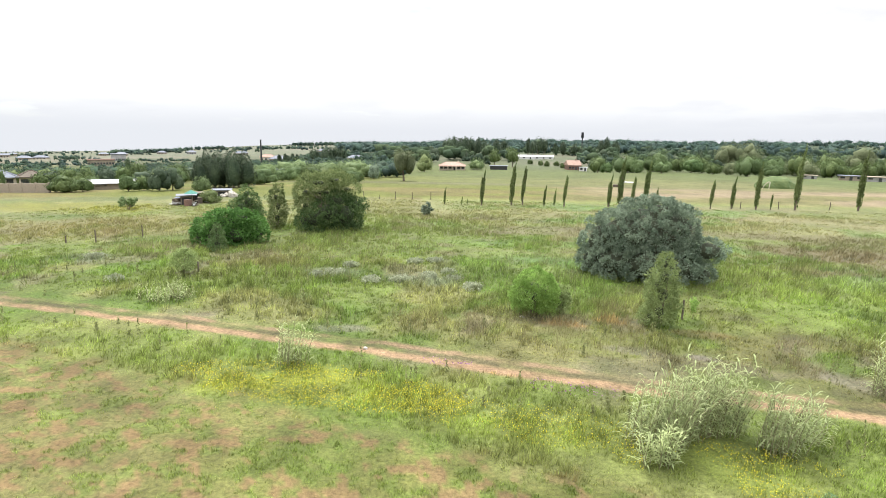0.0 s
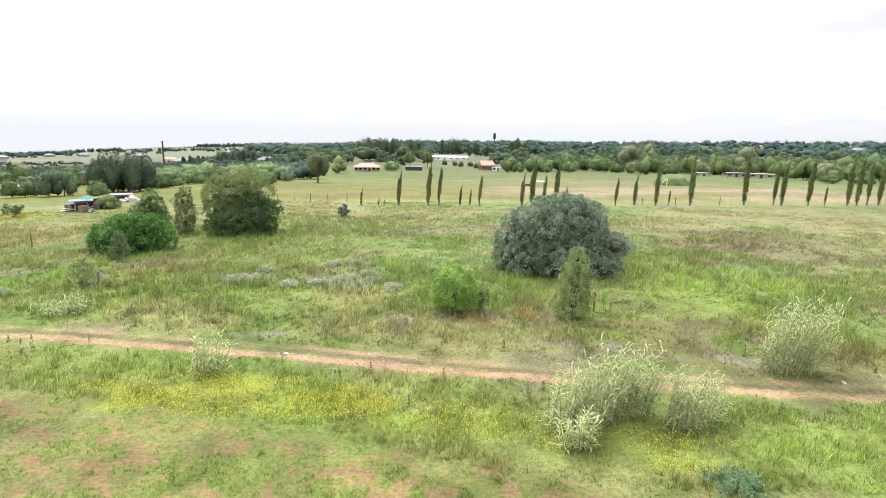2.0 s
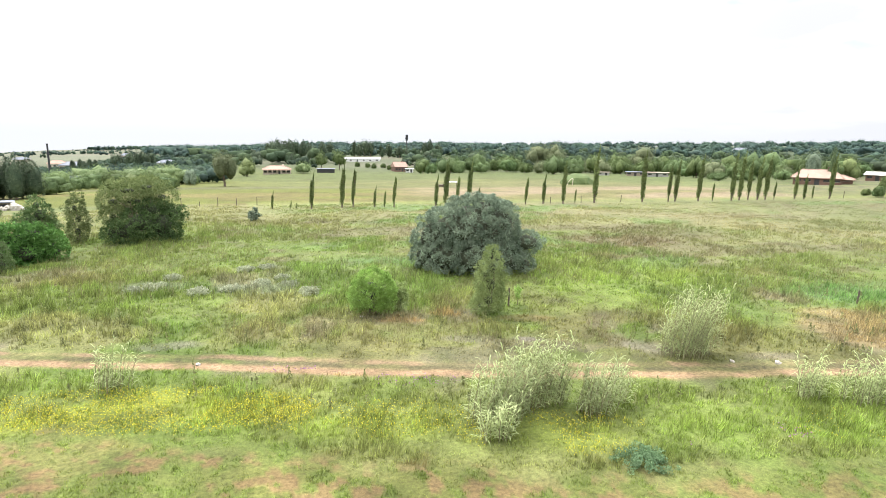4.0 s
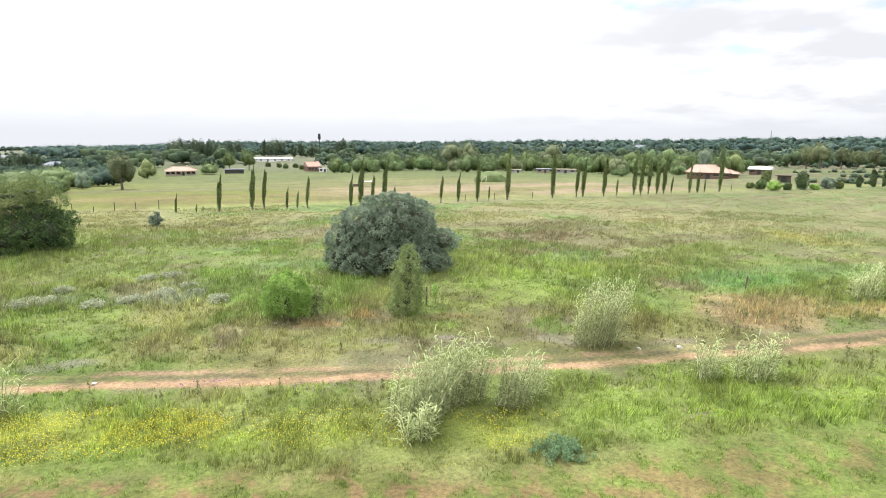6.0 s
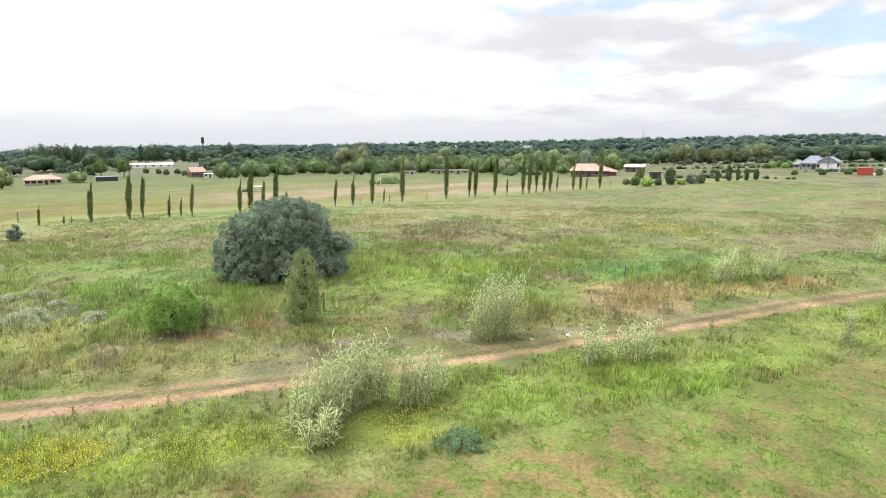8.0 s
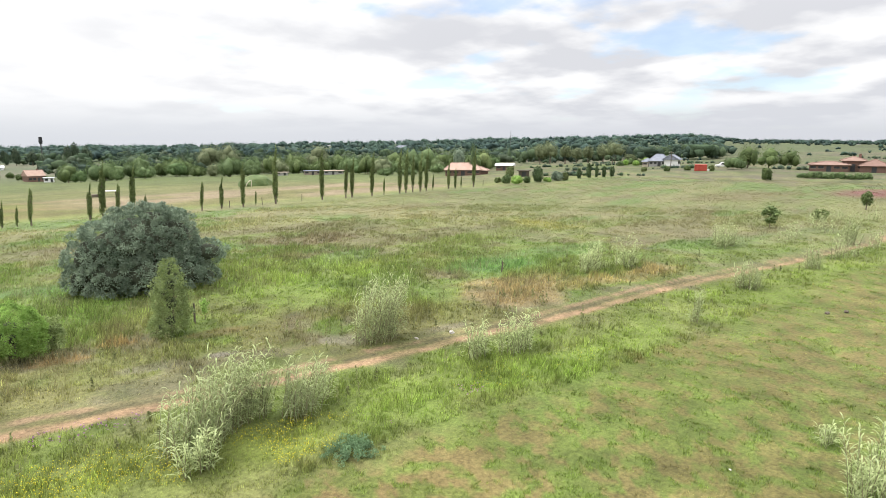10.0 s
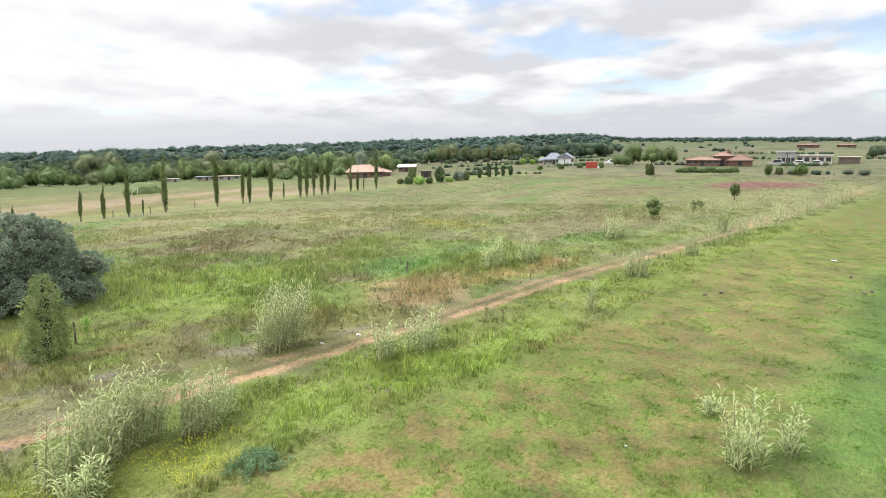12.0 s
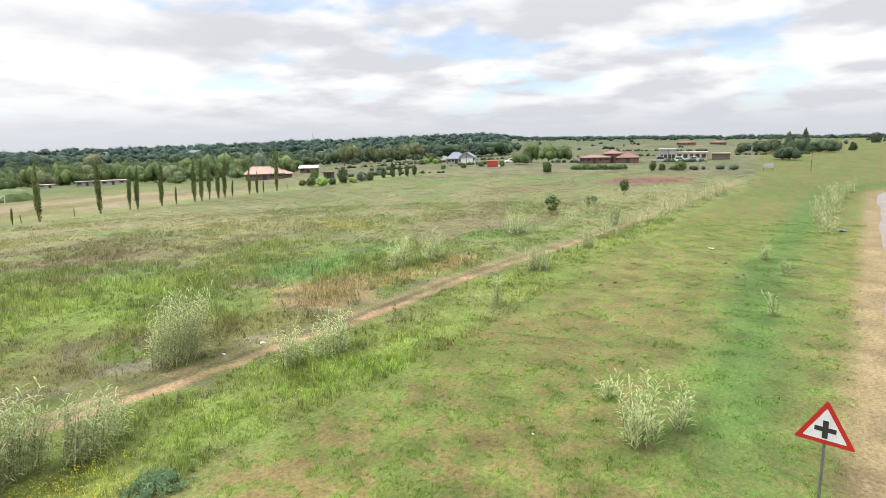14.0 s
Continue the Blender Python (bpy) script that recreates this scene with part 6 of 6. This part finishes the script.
for k, (bb, rr, hh, ww, mt) in enumerate(((-29.6, 105, 4.6, 4.0, LEAF_PINE), (-28.5, 106, 4.3, 3.4, LEAF_PINE), (-32.0, 107, 2.8, 3.6, LEAF_WILLOW), (-30.8, 108, 2.6, 3.2, LEAF_TREE), (-35.4, 112, 2.6, 4.0, LEAF_TREE), (-36.6, 114, 3.2, 5.0, LEAF_TREE), (-34.6, 122, 2.6, 4.0, LEAF_WILLOW), (-26.1, 98, 2.6, 3.2, LEAF_PALE), (-38.0, 140, 3.4, 6, LEAF_TREE), (-36.8, 160, 4, 7, LEAF_TREE), (-40.6, 170, 4, 7, LEAF_TREE), (-31.2, 150, 5.4, 5, LEAF_TREE), (-28.0, 150, 5, 6, LEAF_TREE), (-21.3, 128, 3.0, 3.0, LEAF_WILLOW), (-19.0, 140, 3.0, 4.0, LEAF_WILLOW))):
    spot("yard_tree", bb, rr, "bushy tree around the yards at the field's edge", hh, ww, "round", mt, 400 + k, 0.1)
tall_rng = random.Random(33)
for b0, b1, r0, h0, h1, n in ((-3.8, 2.4, 600, 15, 21, 13), (4.0, 6.0, 640, 15, 20, 4), (6.5, 9.0, 650, 13, 16, 3), (11.0, 12.6, 660, 16, 20, 3), (-16.2, -13.2, 450, 9, 13, 9), (-19.4, -17.4, 420, 7, 10, 5)):
    for k in range(n):
        th = tall_rng.uniform(h0, h1)
        spot("tall_pine", b0 + (b1 - b0) * (k + tall_rng.random() * 0.8) / n, r0 * tall_rng.uniform(0.96, 1.04), "tall dark pine standing above the woods", th, th * tall_rng.uniform(0.38, 0.62), tall_rng.choice(("round", "spindle", "round")), LEAF_PINE, 1000 + k + int(r0), th * 0.12, count=26, group="tall pines")
spot("slim_cypress", -31.9, 180, "slim tall dark cypress above the roofs", 6.2, 1.8, "column", LEAF_CYPRESS, 420, 0.1, category="cypress")
spot("umbrella_tree", -25.4, 79, "small flat-crowned tree in a cluttered yard", 1.7, 2.7, "umbrella", LEAF_OLIVE, 421, 0.8, count=40)
for k, (bb, rr) in enumerate(((6.2, 455), (7.1, 470), (7.7, 440), (5.6, 470), (4.6, 480), (9.2, 415))):
    spot("orchard_bush", bb, rr, "small round orchard tree on a green slope", 4.0, 4.5, "round", LEAF_TREE, 430 + k, 0.3, count=24, group="orchard")

# ---- woods, too many trees to count ----


def wood_forms(seed, lobes, leaves, leaf, hull):
    out = []
    for k in range(8):
        rng = np.random.default_rng(seed + k)
        shape, w, n = (("round", 1.1, lobes), ("round", 1.35, lobes), ("mound", 1.3, lobes), ("spindle", 0.5, 1), ("round", 0.95, lobes), ("mound", 1.5, lobes), ("round", 1.2, lobes), ("round", 1.25, lobes))[k]
        out.append(soft_crown(rng, 1.0, w, 0.0, shape, n, leaves, leaf, 14, 0.34, hull, single=True, core=0.66, spread=0.85))
    return out


# tree greens, lifted and pushed to blue so the colour carries distance haze
HAZED_GREENS = np.array((1.4, 1.52, 1.75)) * np.array(((0.028, 0.04, 0.024), (0.04, 0.058, 0.028), (0.054, 0.072, 0.03), (0.024, 0.036, 0.026), (0.052, 0.06, 0.034), (0.07, 0.092, 0.04), (0.036, 0.05, 0.034), (0.044, 0.066, 0.03)))


def woods(name, label, seed, places, heights, forms, dark=1.0, even=0.35, widest=1.5):
    rng = np.random.default_rng(seed)
    V, F, C, base = [], [], [], 0
    zs = ground(places[:, 0], places[:, 1])
    for (x, y), z, h in zip(places, zs, heights):
        v, f = forms[rng.integers(len(forms))]
        a = rng.random() * 6.283
        ca, sa = math.cos(a), math.sin(a)
        wide = h * rng.uniform(1.0, widest)
        q = np.stack([(v[:, 0] * ca - v[:, 1] * sa) * wide + x, (v[:, 0] * sa + v[:, 1] * ca) * wide + y, v[:, 2] * h * 1.02 + z - 0.3], 1)
        V.append(q)
        F.append(f + base)
        # dark scales the leaf colour; far groups pass extra blue as painted haze
        shade_of = HAZED_GREENS[rng.integers(len(HAZED_GREENS))] * (1 - even) + HAZED_GREENS.mean(0) * even
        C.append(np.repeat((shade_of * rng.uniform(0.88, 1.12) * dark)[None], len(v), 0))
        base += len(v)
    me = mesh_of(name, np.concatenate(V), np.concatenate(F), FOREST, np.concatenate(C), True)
    tagged(new(name, me), label, "woods", kind="stuff")


def scatter(rng, n, b0, b1, r0, r1, power=1.0):
    b, r = np.radians(rng.uniform(b0, b1, n)), r0 + (r1 - r0) * rng.random(n) ** power
    return np.stack([r * np.sin(b), r * np.cos(b)], 1)


rng = np.random.default_rng(77)
near_forms, far_forms = wood_forms(500, 4, 400, 0.05, 2), wood_forms(520, 3, 110, 0.075, 2)
pl = scatter(rng, 900, -10, 69, 425, 760)
keep = (np.abs(np.degrees(np.arctan2(pl[:, 0], pl[:, 1])) - 6) > 3.2) | (np.hypot(pl[:, 0], pl[:, 1]) > 640)
pl = pl[keep]
woods("near_woods", "mixed dark green woodland on the valley slope", 1, pl, 4.5 + 11 * rng.random(len(pl)) ** 1.7, near_forms)
pl = scatter(rng, 2300, -14, 68.5, 700, 1480, 0.8)
# extra blue here and in the far groups below paints haze into the leaves
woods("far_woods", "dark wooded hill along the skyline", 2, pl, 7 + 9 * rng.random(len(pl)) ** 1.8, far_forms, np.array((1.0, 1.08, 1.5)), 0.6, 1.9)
pl = np.concatenate([scatter(rng, 170, 62, 112, 300, 1100), scatter(rng, 460, 68, 112, 1100, 1480), scatter(rng, 1250, 66, 112, 1330, 1480)])
keep = (fbm(pl[:, 0], pl[:, 1], 160, 171) > 0.45) | (np.hypot(pl[:, 0], pl[:, 1]) > 1380)
pl = pl[keep]
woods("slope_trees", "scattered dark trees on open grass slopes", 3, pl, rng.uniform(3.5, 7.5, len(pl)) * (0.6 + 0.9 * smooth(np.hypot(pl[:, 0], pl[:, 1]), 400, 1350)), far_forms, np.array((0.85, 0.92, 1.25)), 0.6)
scrub_forms = [soft_crown(np.random.default_rng(560 + k), 1.0, 1.0 + 0.15 * k, 0.0, "mound", 1, 70, 0.14, 10, 0.3, 2, single=True, core=0.8) for k in range(4)]
lr = rng.choice((156, 204, 262, 330), 1500) * rng.uniform(0.99, 1.01, 1500)
lb = np.radians(rng.uniform(47, 97, 1500))
pl = np.stack([lr * np.sin(lb), lr * np.cos(lb)], 1)
pl = pl[fbm(np.degrees(lb) * 0.6, lr * 0.3, 2.2, 441) > 0.57]
woods("field_scrub", "low scrub and hedges along far field edges", 6, pl, rng.uniform(0.5, 2.0, len(pl)), scrub_forms, 1.1, 0.3, 1.2)
pl = scatter(rng, 2600, -46, -8, 168, 800, 1.1)
keep = fbm(pl[:, 0] * 0.6, pl[:, 1], 45, 181) > 0.42
pl = pl[keep]
# on the west the land falls away, so that the plain shows above the valley's trees
bear, dist = np.degrees(np.arctan2(pl[:, 0], pl[:, 1])), np.hypot(pl[:, 0], pl[:, 1])
tallest = 8.6 + dist * np.tan(np.radians(np.interp(bear, (-28, -20, -14), (-2.6, -2.35, -1.4)))) - ground(pl[:, 0], pl[:, 1])
hts = np.minimum(rng.uniform(4.0, 8.5, len(pl)) * (0.7 + dist / 1500), tallest * rng.uniform(0.7, 1.1, len(pl)))
pl, hts = pl[hts > 1.6], hts[hts > 1.6]
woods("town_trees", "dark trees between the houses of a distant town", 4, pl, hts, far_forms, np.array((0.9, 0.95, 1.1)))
pl = scatter(rng, 900, -46, -6, 1000, 3900, 1.0)
keep = fbm(pl[:, 0] * 0.12, pl[:, 1], 260, 191) > 0.56
pl = pl[keep]
belts = [scatter(rng, n, b0, b1, r0, r1) for b0, b1, r0, r1, n in ((-33.2, -27.8, 1350, 1560, 150), (-37.2, -34.6, 640, 720, 26), (-39.4, -38.2, 900, 960, 10), (-46, -40.2, 950, 1050, 26), (-46, -27, 400, 540, 120), (-28, -24, 1900, 2100, 40), (-18, -10, 2300, 2450, 90), (-23, -17, 1250, 1350, 40))]
pl = np.concatenate([pl, *belts])
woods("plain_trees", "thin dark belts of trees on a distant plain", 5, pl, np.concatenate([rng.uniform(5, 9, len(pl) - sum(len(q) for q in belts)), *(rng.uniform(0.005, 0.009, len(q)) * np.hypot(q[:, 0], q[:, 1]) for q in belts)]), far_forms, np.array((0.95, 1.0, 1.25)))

# ---- grasses ----


def blades(name, label, x, y, per, height, width, lean, colours, seed, spread=0.10, tip=None, mat=None):
    """Tufts of narrow upright blades, each a single tapering face."""
    rng = np.random.default_rng(seed)
    n = len(x)
    X, Y = np.repeat(x, per), np.repeat(y, per)
    h = np.repeat(height, per) * rng.uniform(0.55, 1.2, n * per)
    w = np.repeat(width, per) * rng.uniform(0.7, 1.3, n * per)
    sp = np.repeat(spread, per) if np.ndim(spread) else spread
    X, Y = X + rng.normal(0, 1, n * per) * sp, Y + rng.normal(0, 1, n * per) * sp
    Z = ground(X, Y) - 0.02
    a = rng.uniform(0, math.pi, n * per)
    dx, dy = np.cos(a) * w, np.sin(a) * w
    tx, ty = rng.normal(lean, 0.28, n * per) * h, rng.normal(0, 0.28, n * per) * h
    tri = np.stack([np.stack([X - dx, Y - dy, Z], 1), np.stack([X + dx, Y + dy, Z], 1), np.stack([X + tx, Y + ty, Z + h], 1)], 1)
    c = np.repeat(np.repeat(colours, per, 0), 3, 0).reshape(-1, 3, 3)
    c = c * rng.uniform(0.8, 1.2, (n * per, 1, 1))
    if tip is not None:
        f = np.repeat(tip[1], per)[:, None]
        c[:, 2] = c[:, 2] * (1 - f) + np.array(tip[0]) * f
    v = tri.reshape(-1, 3)
    me = mesh_of(name, v, np.arange(len(v)).reshape(-1, 3), mat or BLADE, c.reshape(-1, 3))
    tagged(new(name, me), label, "grass", kind="stuff")


rng = np.random.default_rng(31)
b = np.radians(rng.uniform(-47, 104, 100000))
r = 12.5 + 68 * rng.random(100000) ** 1.25
gx, gy = r * np.sin(b), r * np.cos(b)
off = gy - np.interp(gx, *PATH_LINE)
mown = gy - np.interp(gx, *MOWN_LINE)
worn_off = np.abs(off - 0.16 + (fbm(gx, gy, 2.2, 141) - 0.5) * 0.45)
meadow = (mown > 0.3) & (worn_off > 0.76) & (gy < 79)
gx, gy, off, r = gx[meadow], gy[meadow], off[meadow], r[meadow]
tall_f = smooth(fbm(gx, gy, 6, 205), 0.35, 0.65)
short = np.where(off > 0, smooth(off, 0.5, 4.5), smooth(-off, 0.6, 2.2))
tuft_f = smooth(fbm(gx + 3, gy - 8, 0.9, 421, 3), 0.4, 0.64)
hgt = (0.6 + 0.9 * tuft_f) * ((0.04 + 0.06 * tall_f) + short * np.where(off > 0, 0.07 + 0.18 * tall_f, 0.04 + 0.10 * tall_f))
keep = rng.random(len(gx)) < 0.6 + 0.4 * short
gx, gy, r, hgt = gx[keep], gy[keep], r[keep], hgt[keep]
hgt = hgt * (1 - 0.4 * smooth(r, 42, 75))
blades("meadow_grass", "tall uneven meadow grass with green and straw tufts", gx, gy, 7, hgt, 0.006 + r * 0.00042, 0.12, tint(gx, gy) * 2.05 * rng.choice((0.68, 0.9, 1.1, 1.45), (len(gx), 1)) ** (1 - 0.75 * smooth(r, 30, 65))[:, None], 1, 0.035 + r * 0.001)

b = np.radians(rng.uniform(-47, 104, 26000))
r = 18 + 62 * rng.random(26000) ** 1.1
sx, sy = r * np.sin(b), r * np.cos(b)
off = sy - np.interp(sx, *PATH_LINE)
keep = (off > 3) & (sy < 78.5) & (r < 30 + 45 * rng.random(len(r))) & (fbm(sx, sy, 5, 207) > 0.5)
sx, sy, r = sx[keep], sy[keep], r[keep]
col = tint(sx, sy) * 1.0 + np.array((0.125, 0.10, 0.065)) * 0.8
blades("seed_heads", "thin brownish seeding grass stalks above the meadow", sx, sy, 6, 0.45 + 0.3 * rng.random(len(sx)), 0.003 + r * 0.00022, 0.15, col, 2, 0.05 + r * 0.003)

b = np.radians(rng.uniform(28, 97, 19000))
r = 74 + 75 * rng.random(19000) ** 1.1
fx, fy = r * np.sin(b), r * np.cos(b)
keep = (fy < 75.5) & (fy > np.interp(fx, *MOWN_LINE) + 0.5) & (np.abs(fy - np.interp(fx, *PATH_LINE)) > 1.0)
fx, fy, r = fx[keep], fy[keep], r[keep]
blades("far_meadow_grass", "pale straw and green grass of the far meadow", fx, fy, 6, 0.06 + 0.09 * rng.random(len(fx)), 0.006 + r * 0.00042, 0.12, tint(fx, fy) * 1.9 * rng.choice((0.9, 1.0, 1.12), (len(fx), 1)), 4, 0.04 + r * 0.002, mat=BLADE_SOFT)

b = np.radians(rng.uniform(-47, 106, 120000))
r = 11.5 + 55 * rng.random(120000) ** 1.2
vx, vy = r * np.sin(b), r * np.cos(b)
keep = (vy - np.interp(vx, *MOWN_LINE) < 0.6) & (vy > road_edge(vx) + 0.4)
bare = bare_soil(vx, vy)
keep &= rng.random(len(vx)) > bare * 0.8
vx, vy, r = vx[keep], vy[keep], r[keep]
up_f = clumps_at(vx, vy)
blades("verge_grass", "short mown verge grass with bare reddish patches", vx, vy, 6, (0.022 + 0.03 * rng.random(len(vx)) + 0.06 * up_f) * (1 - 0.6 * bare_soil(vx, vy)), 0.007 + r * 0.00045, 0.0, tint(vx, vy) * 2.1 * rng.choice((0.72, 1.0, 1.25), (len(vx), 1)) ** (1 - 0.7 * smooth(r, 26, 55))[:, None] * (0.82 + 0.2 * up_f)[:, None], 3, 0.03 + r * 0.001)


def flowers(name, label, seed, spots, size, height, colour):
    rng = np.random.default_rng(seed)
    pts = []
    for cx, cy, rx, ry, n in spots:
        a, q = rng.random(n) * 6.283, np.sqrt(rng.random(n))
        pts.append(np.stack([cx + rx * q * np.cos(a), cy + ry * q * np.sin(a) - 0.16 * rx * q * np.cos(a)], 1))
    p = np.concatenate(pts)
    p = p[fbm(p[:, 0], p[:, 1], 1.4, 221) > 0.45]
    z = ground(p[:, 0], p[:, 1]) + height * rng.uniform(0.5, 1.1, len(p))
    c = np.stack([p[:, 0], p[:, 1], z], 1)
    v, f = leaf_quads(rng, c, np.tile(np.array((0, -0.3, 1.0)), (len(c), 1)), size, size, 0.4)
    col = np.repeat(np.array(colour)[None] * rng.uniform(0.8, 1.2, (len(c), 1)), 4, 0)
    tagged(new(name, mesh_of(name, v, f, BLADE, col)), label, "flowers", kind="stuff")


flowers("yellow_flowers", "drifts of small yellow wild flowers in the grass", 5, ((-5.4, 18.4, 5.4, 1.6, 7500), (1.5, 16.4, 3.5, 1.2, 1600), (6.8, 14.4, 3.0, 1.3, 2000), (17, 13, 4.5, 1.2, 500), (50, 37, 3, 4.5, 400), (17.5, 32, 7, 6, 500)), 0.03, 0.36, (0.44, 0.39, 0.03))
flowers("purple_flowers", "scattered small purple wild flowers", 6, ((9.5, 13.4, 0.9, 0.4, 60), (13.4, 13.1, 0.8, 0.4, 40), (3.4, 19.0, 1.6, 0.5, 90), (-1.0, 20.9, 1.0, 0.3, 60)), 0.06, 0.35, (0.24, 0.13, 0.22))


def weed_spikes():
    rng = np.random.default_rng(91)
    n = 330
    x = rng.uniform(-30, 44, n)
    y = np.interp(x, *PATH_LINE) + np.where(rng.random(n) < 0.75, 1.4 + 9 * rng.random(n) ** 1.4, -1.2 - 2.5 * rng.random(n))
    per = 26
    h = np.repeat(rng.uniform(0.25, 0.8, n), per)
    t = rng.random(n * per)
    X, Y = np.repeat(x, per) + rng.normal(0, 0.05, n * per) * (1.2 - t), np.repeat(y, per) + rng.normal(0, 0.05, n * per) * (1.2 - t)
    c = np.stack([X, Y, ground(X, Y) + t * h], 1)
    v, f = leaf_quads(rng, c, np.tile(np.array((0, -0.5, 0.8)), (len(c), 1)), 0.12, 0.05, 0.9, -1.0)
    col = np.repeat(np.repeat(np.array(((0.19, 0.205, 0.09),)) * rng.uniform(0.7, 1.4, (n, 1)), per, 0), 4, 0)
    tagged(new("weed_spikes", mesh_of("weed_spikes", v, f, BLADE, col)), "scattered dark upright weeds beside the footpath", "weeds", kind="stuff")


weed_spikes()
ob = thing("blue_green_weed", at(8.5, 12.85), "low blue-green feathery weed patch", "weed")
part("crown", plant_mesh(601, 0.30, 1.7, 0.02, "mound", 0.10, 110, 40, 0.06, BLUE_WEED, 0, 0.1, 1.2, 0.0), BLUE_WEED, ob)

# low grey-green weeds in the meadow
weed_rng = random.Random(61)
for k, (wx, wy) in enumerate(((-4.6, 33.9), (-3.0, 34.8), (-1.4, 34.3), (-9.8, 34.3), (-8.4, 37.3), (-3.0, 39.4), (-0.4, 32.5), (-4.3, 38.8), (-1.9, 36.2), (-21.1, 31.9), (-26.5, 38.2), (-9.0, 35.2), (-6.4, 33.5))):
    ob = thing("grey_weed", at(wx, wy, k * 50.0), "low spreading grey-green weed in the meadow grass", "weed", "grey weeds")
    part("crown", plant_mesh(620 + k, weed_rng.uniform(0.3, 0.42), weed_rng.uniform(1.0, 1.7), 0.02, "mound", 0.18, 46, 30, 0.10, MEADOW_WEED, 0, 0.0, 1.1, 0.0), MEADOW_WEED, ob)
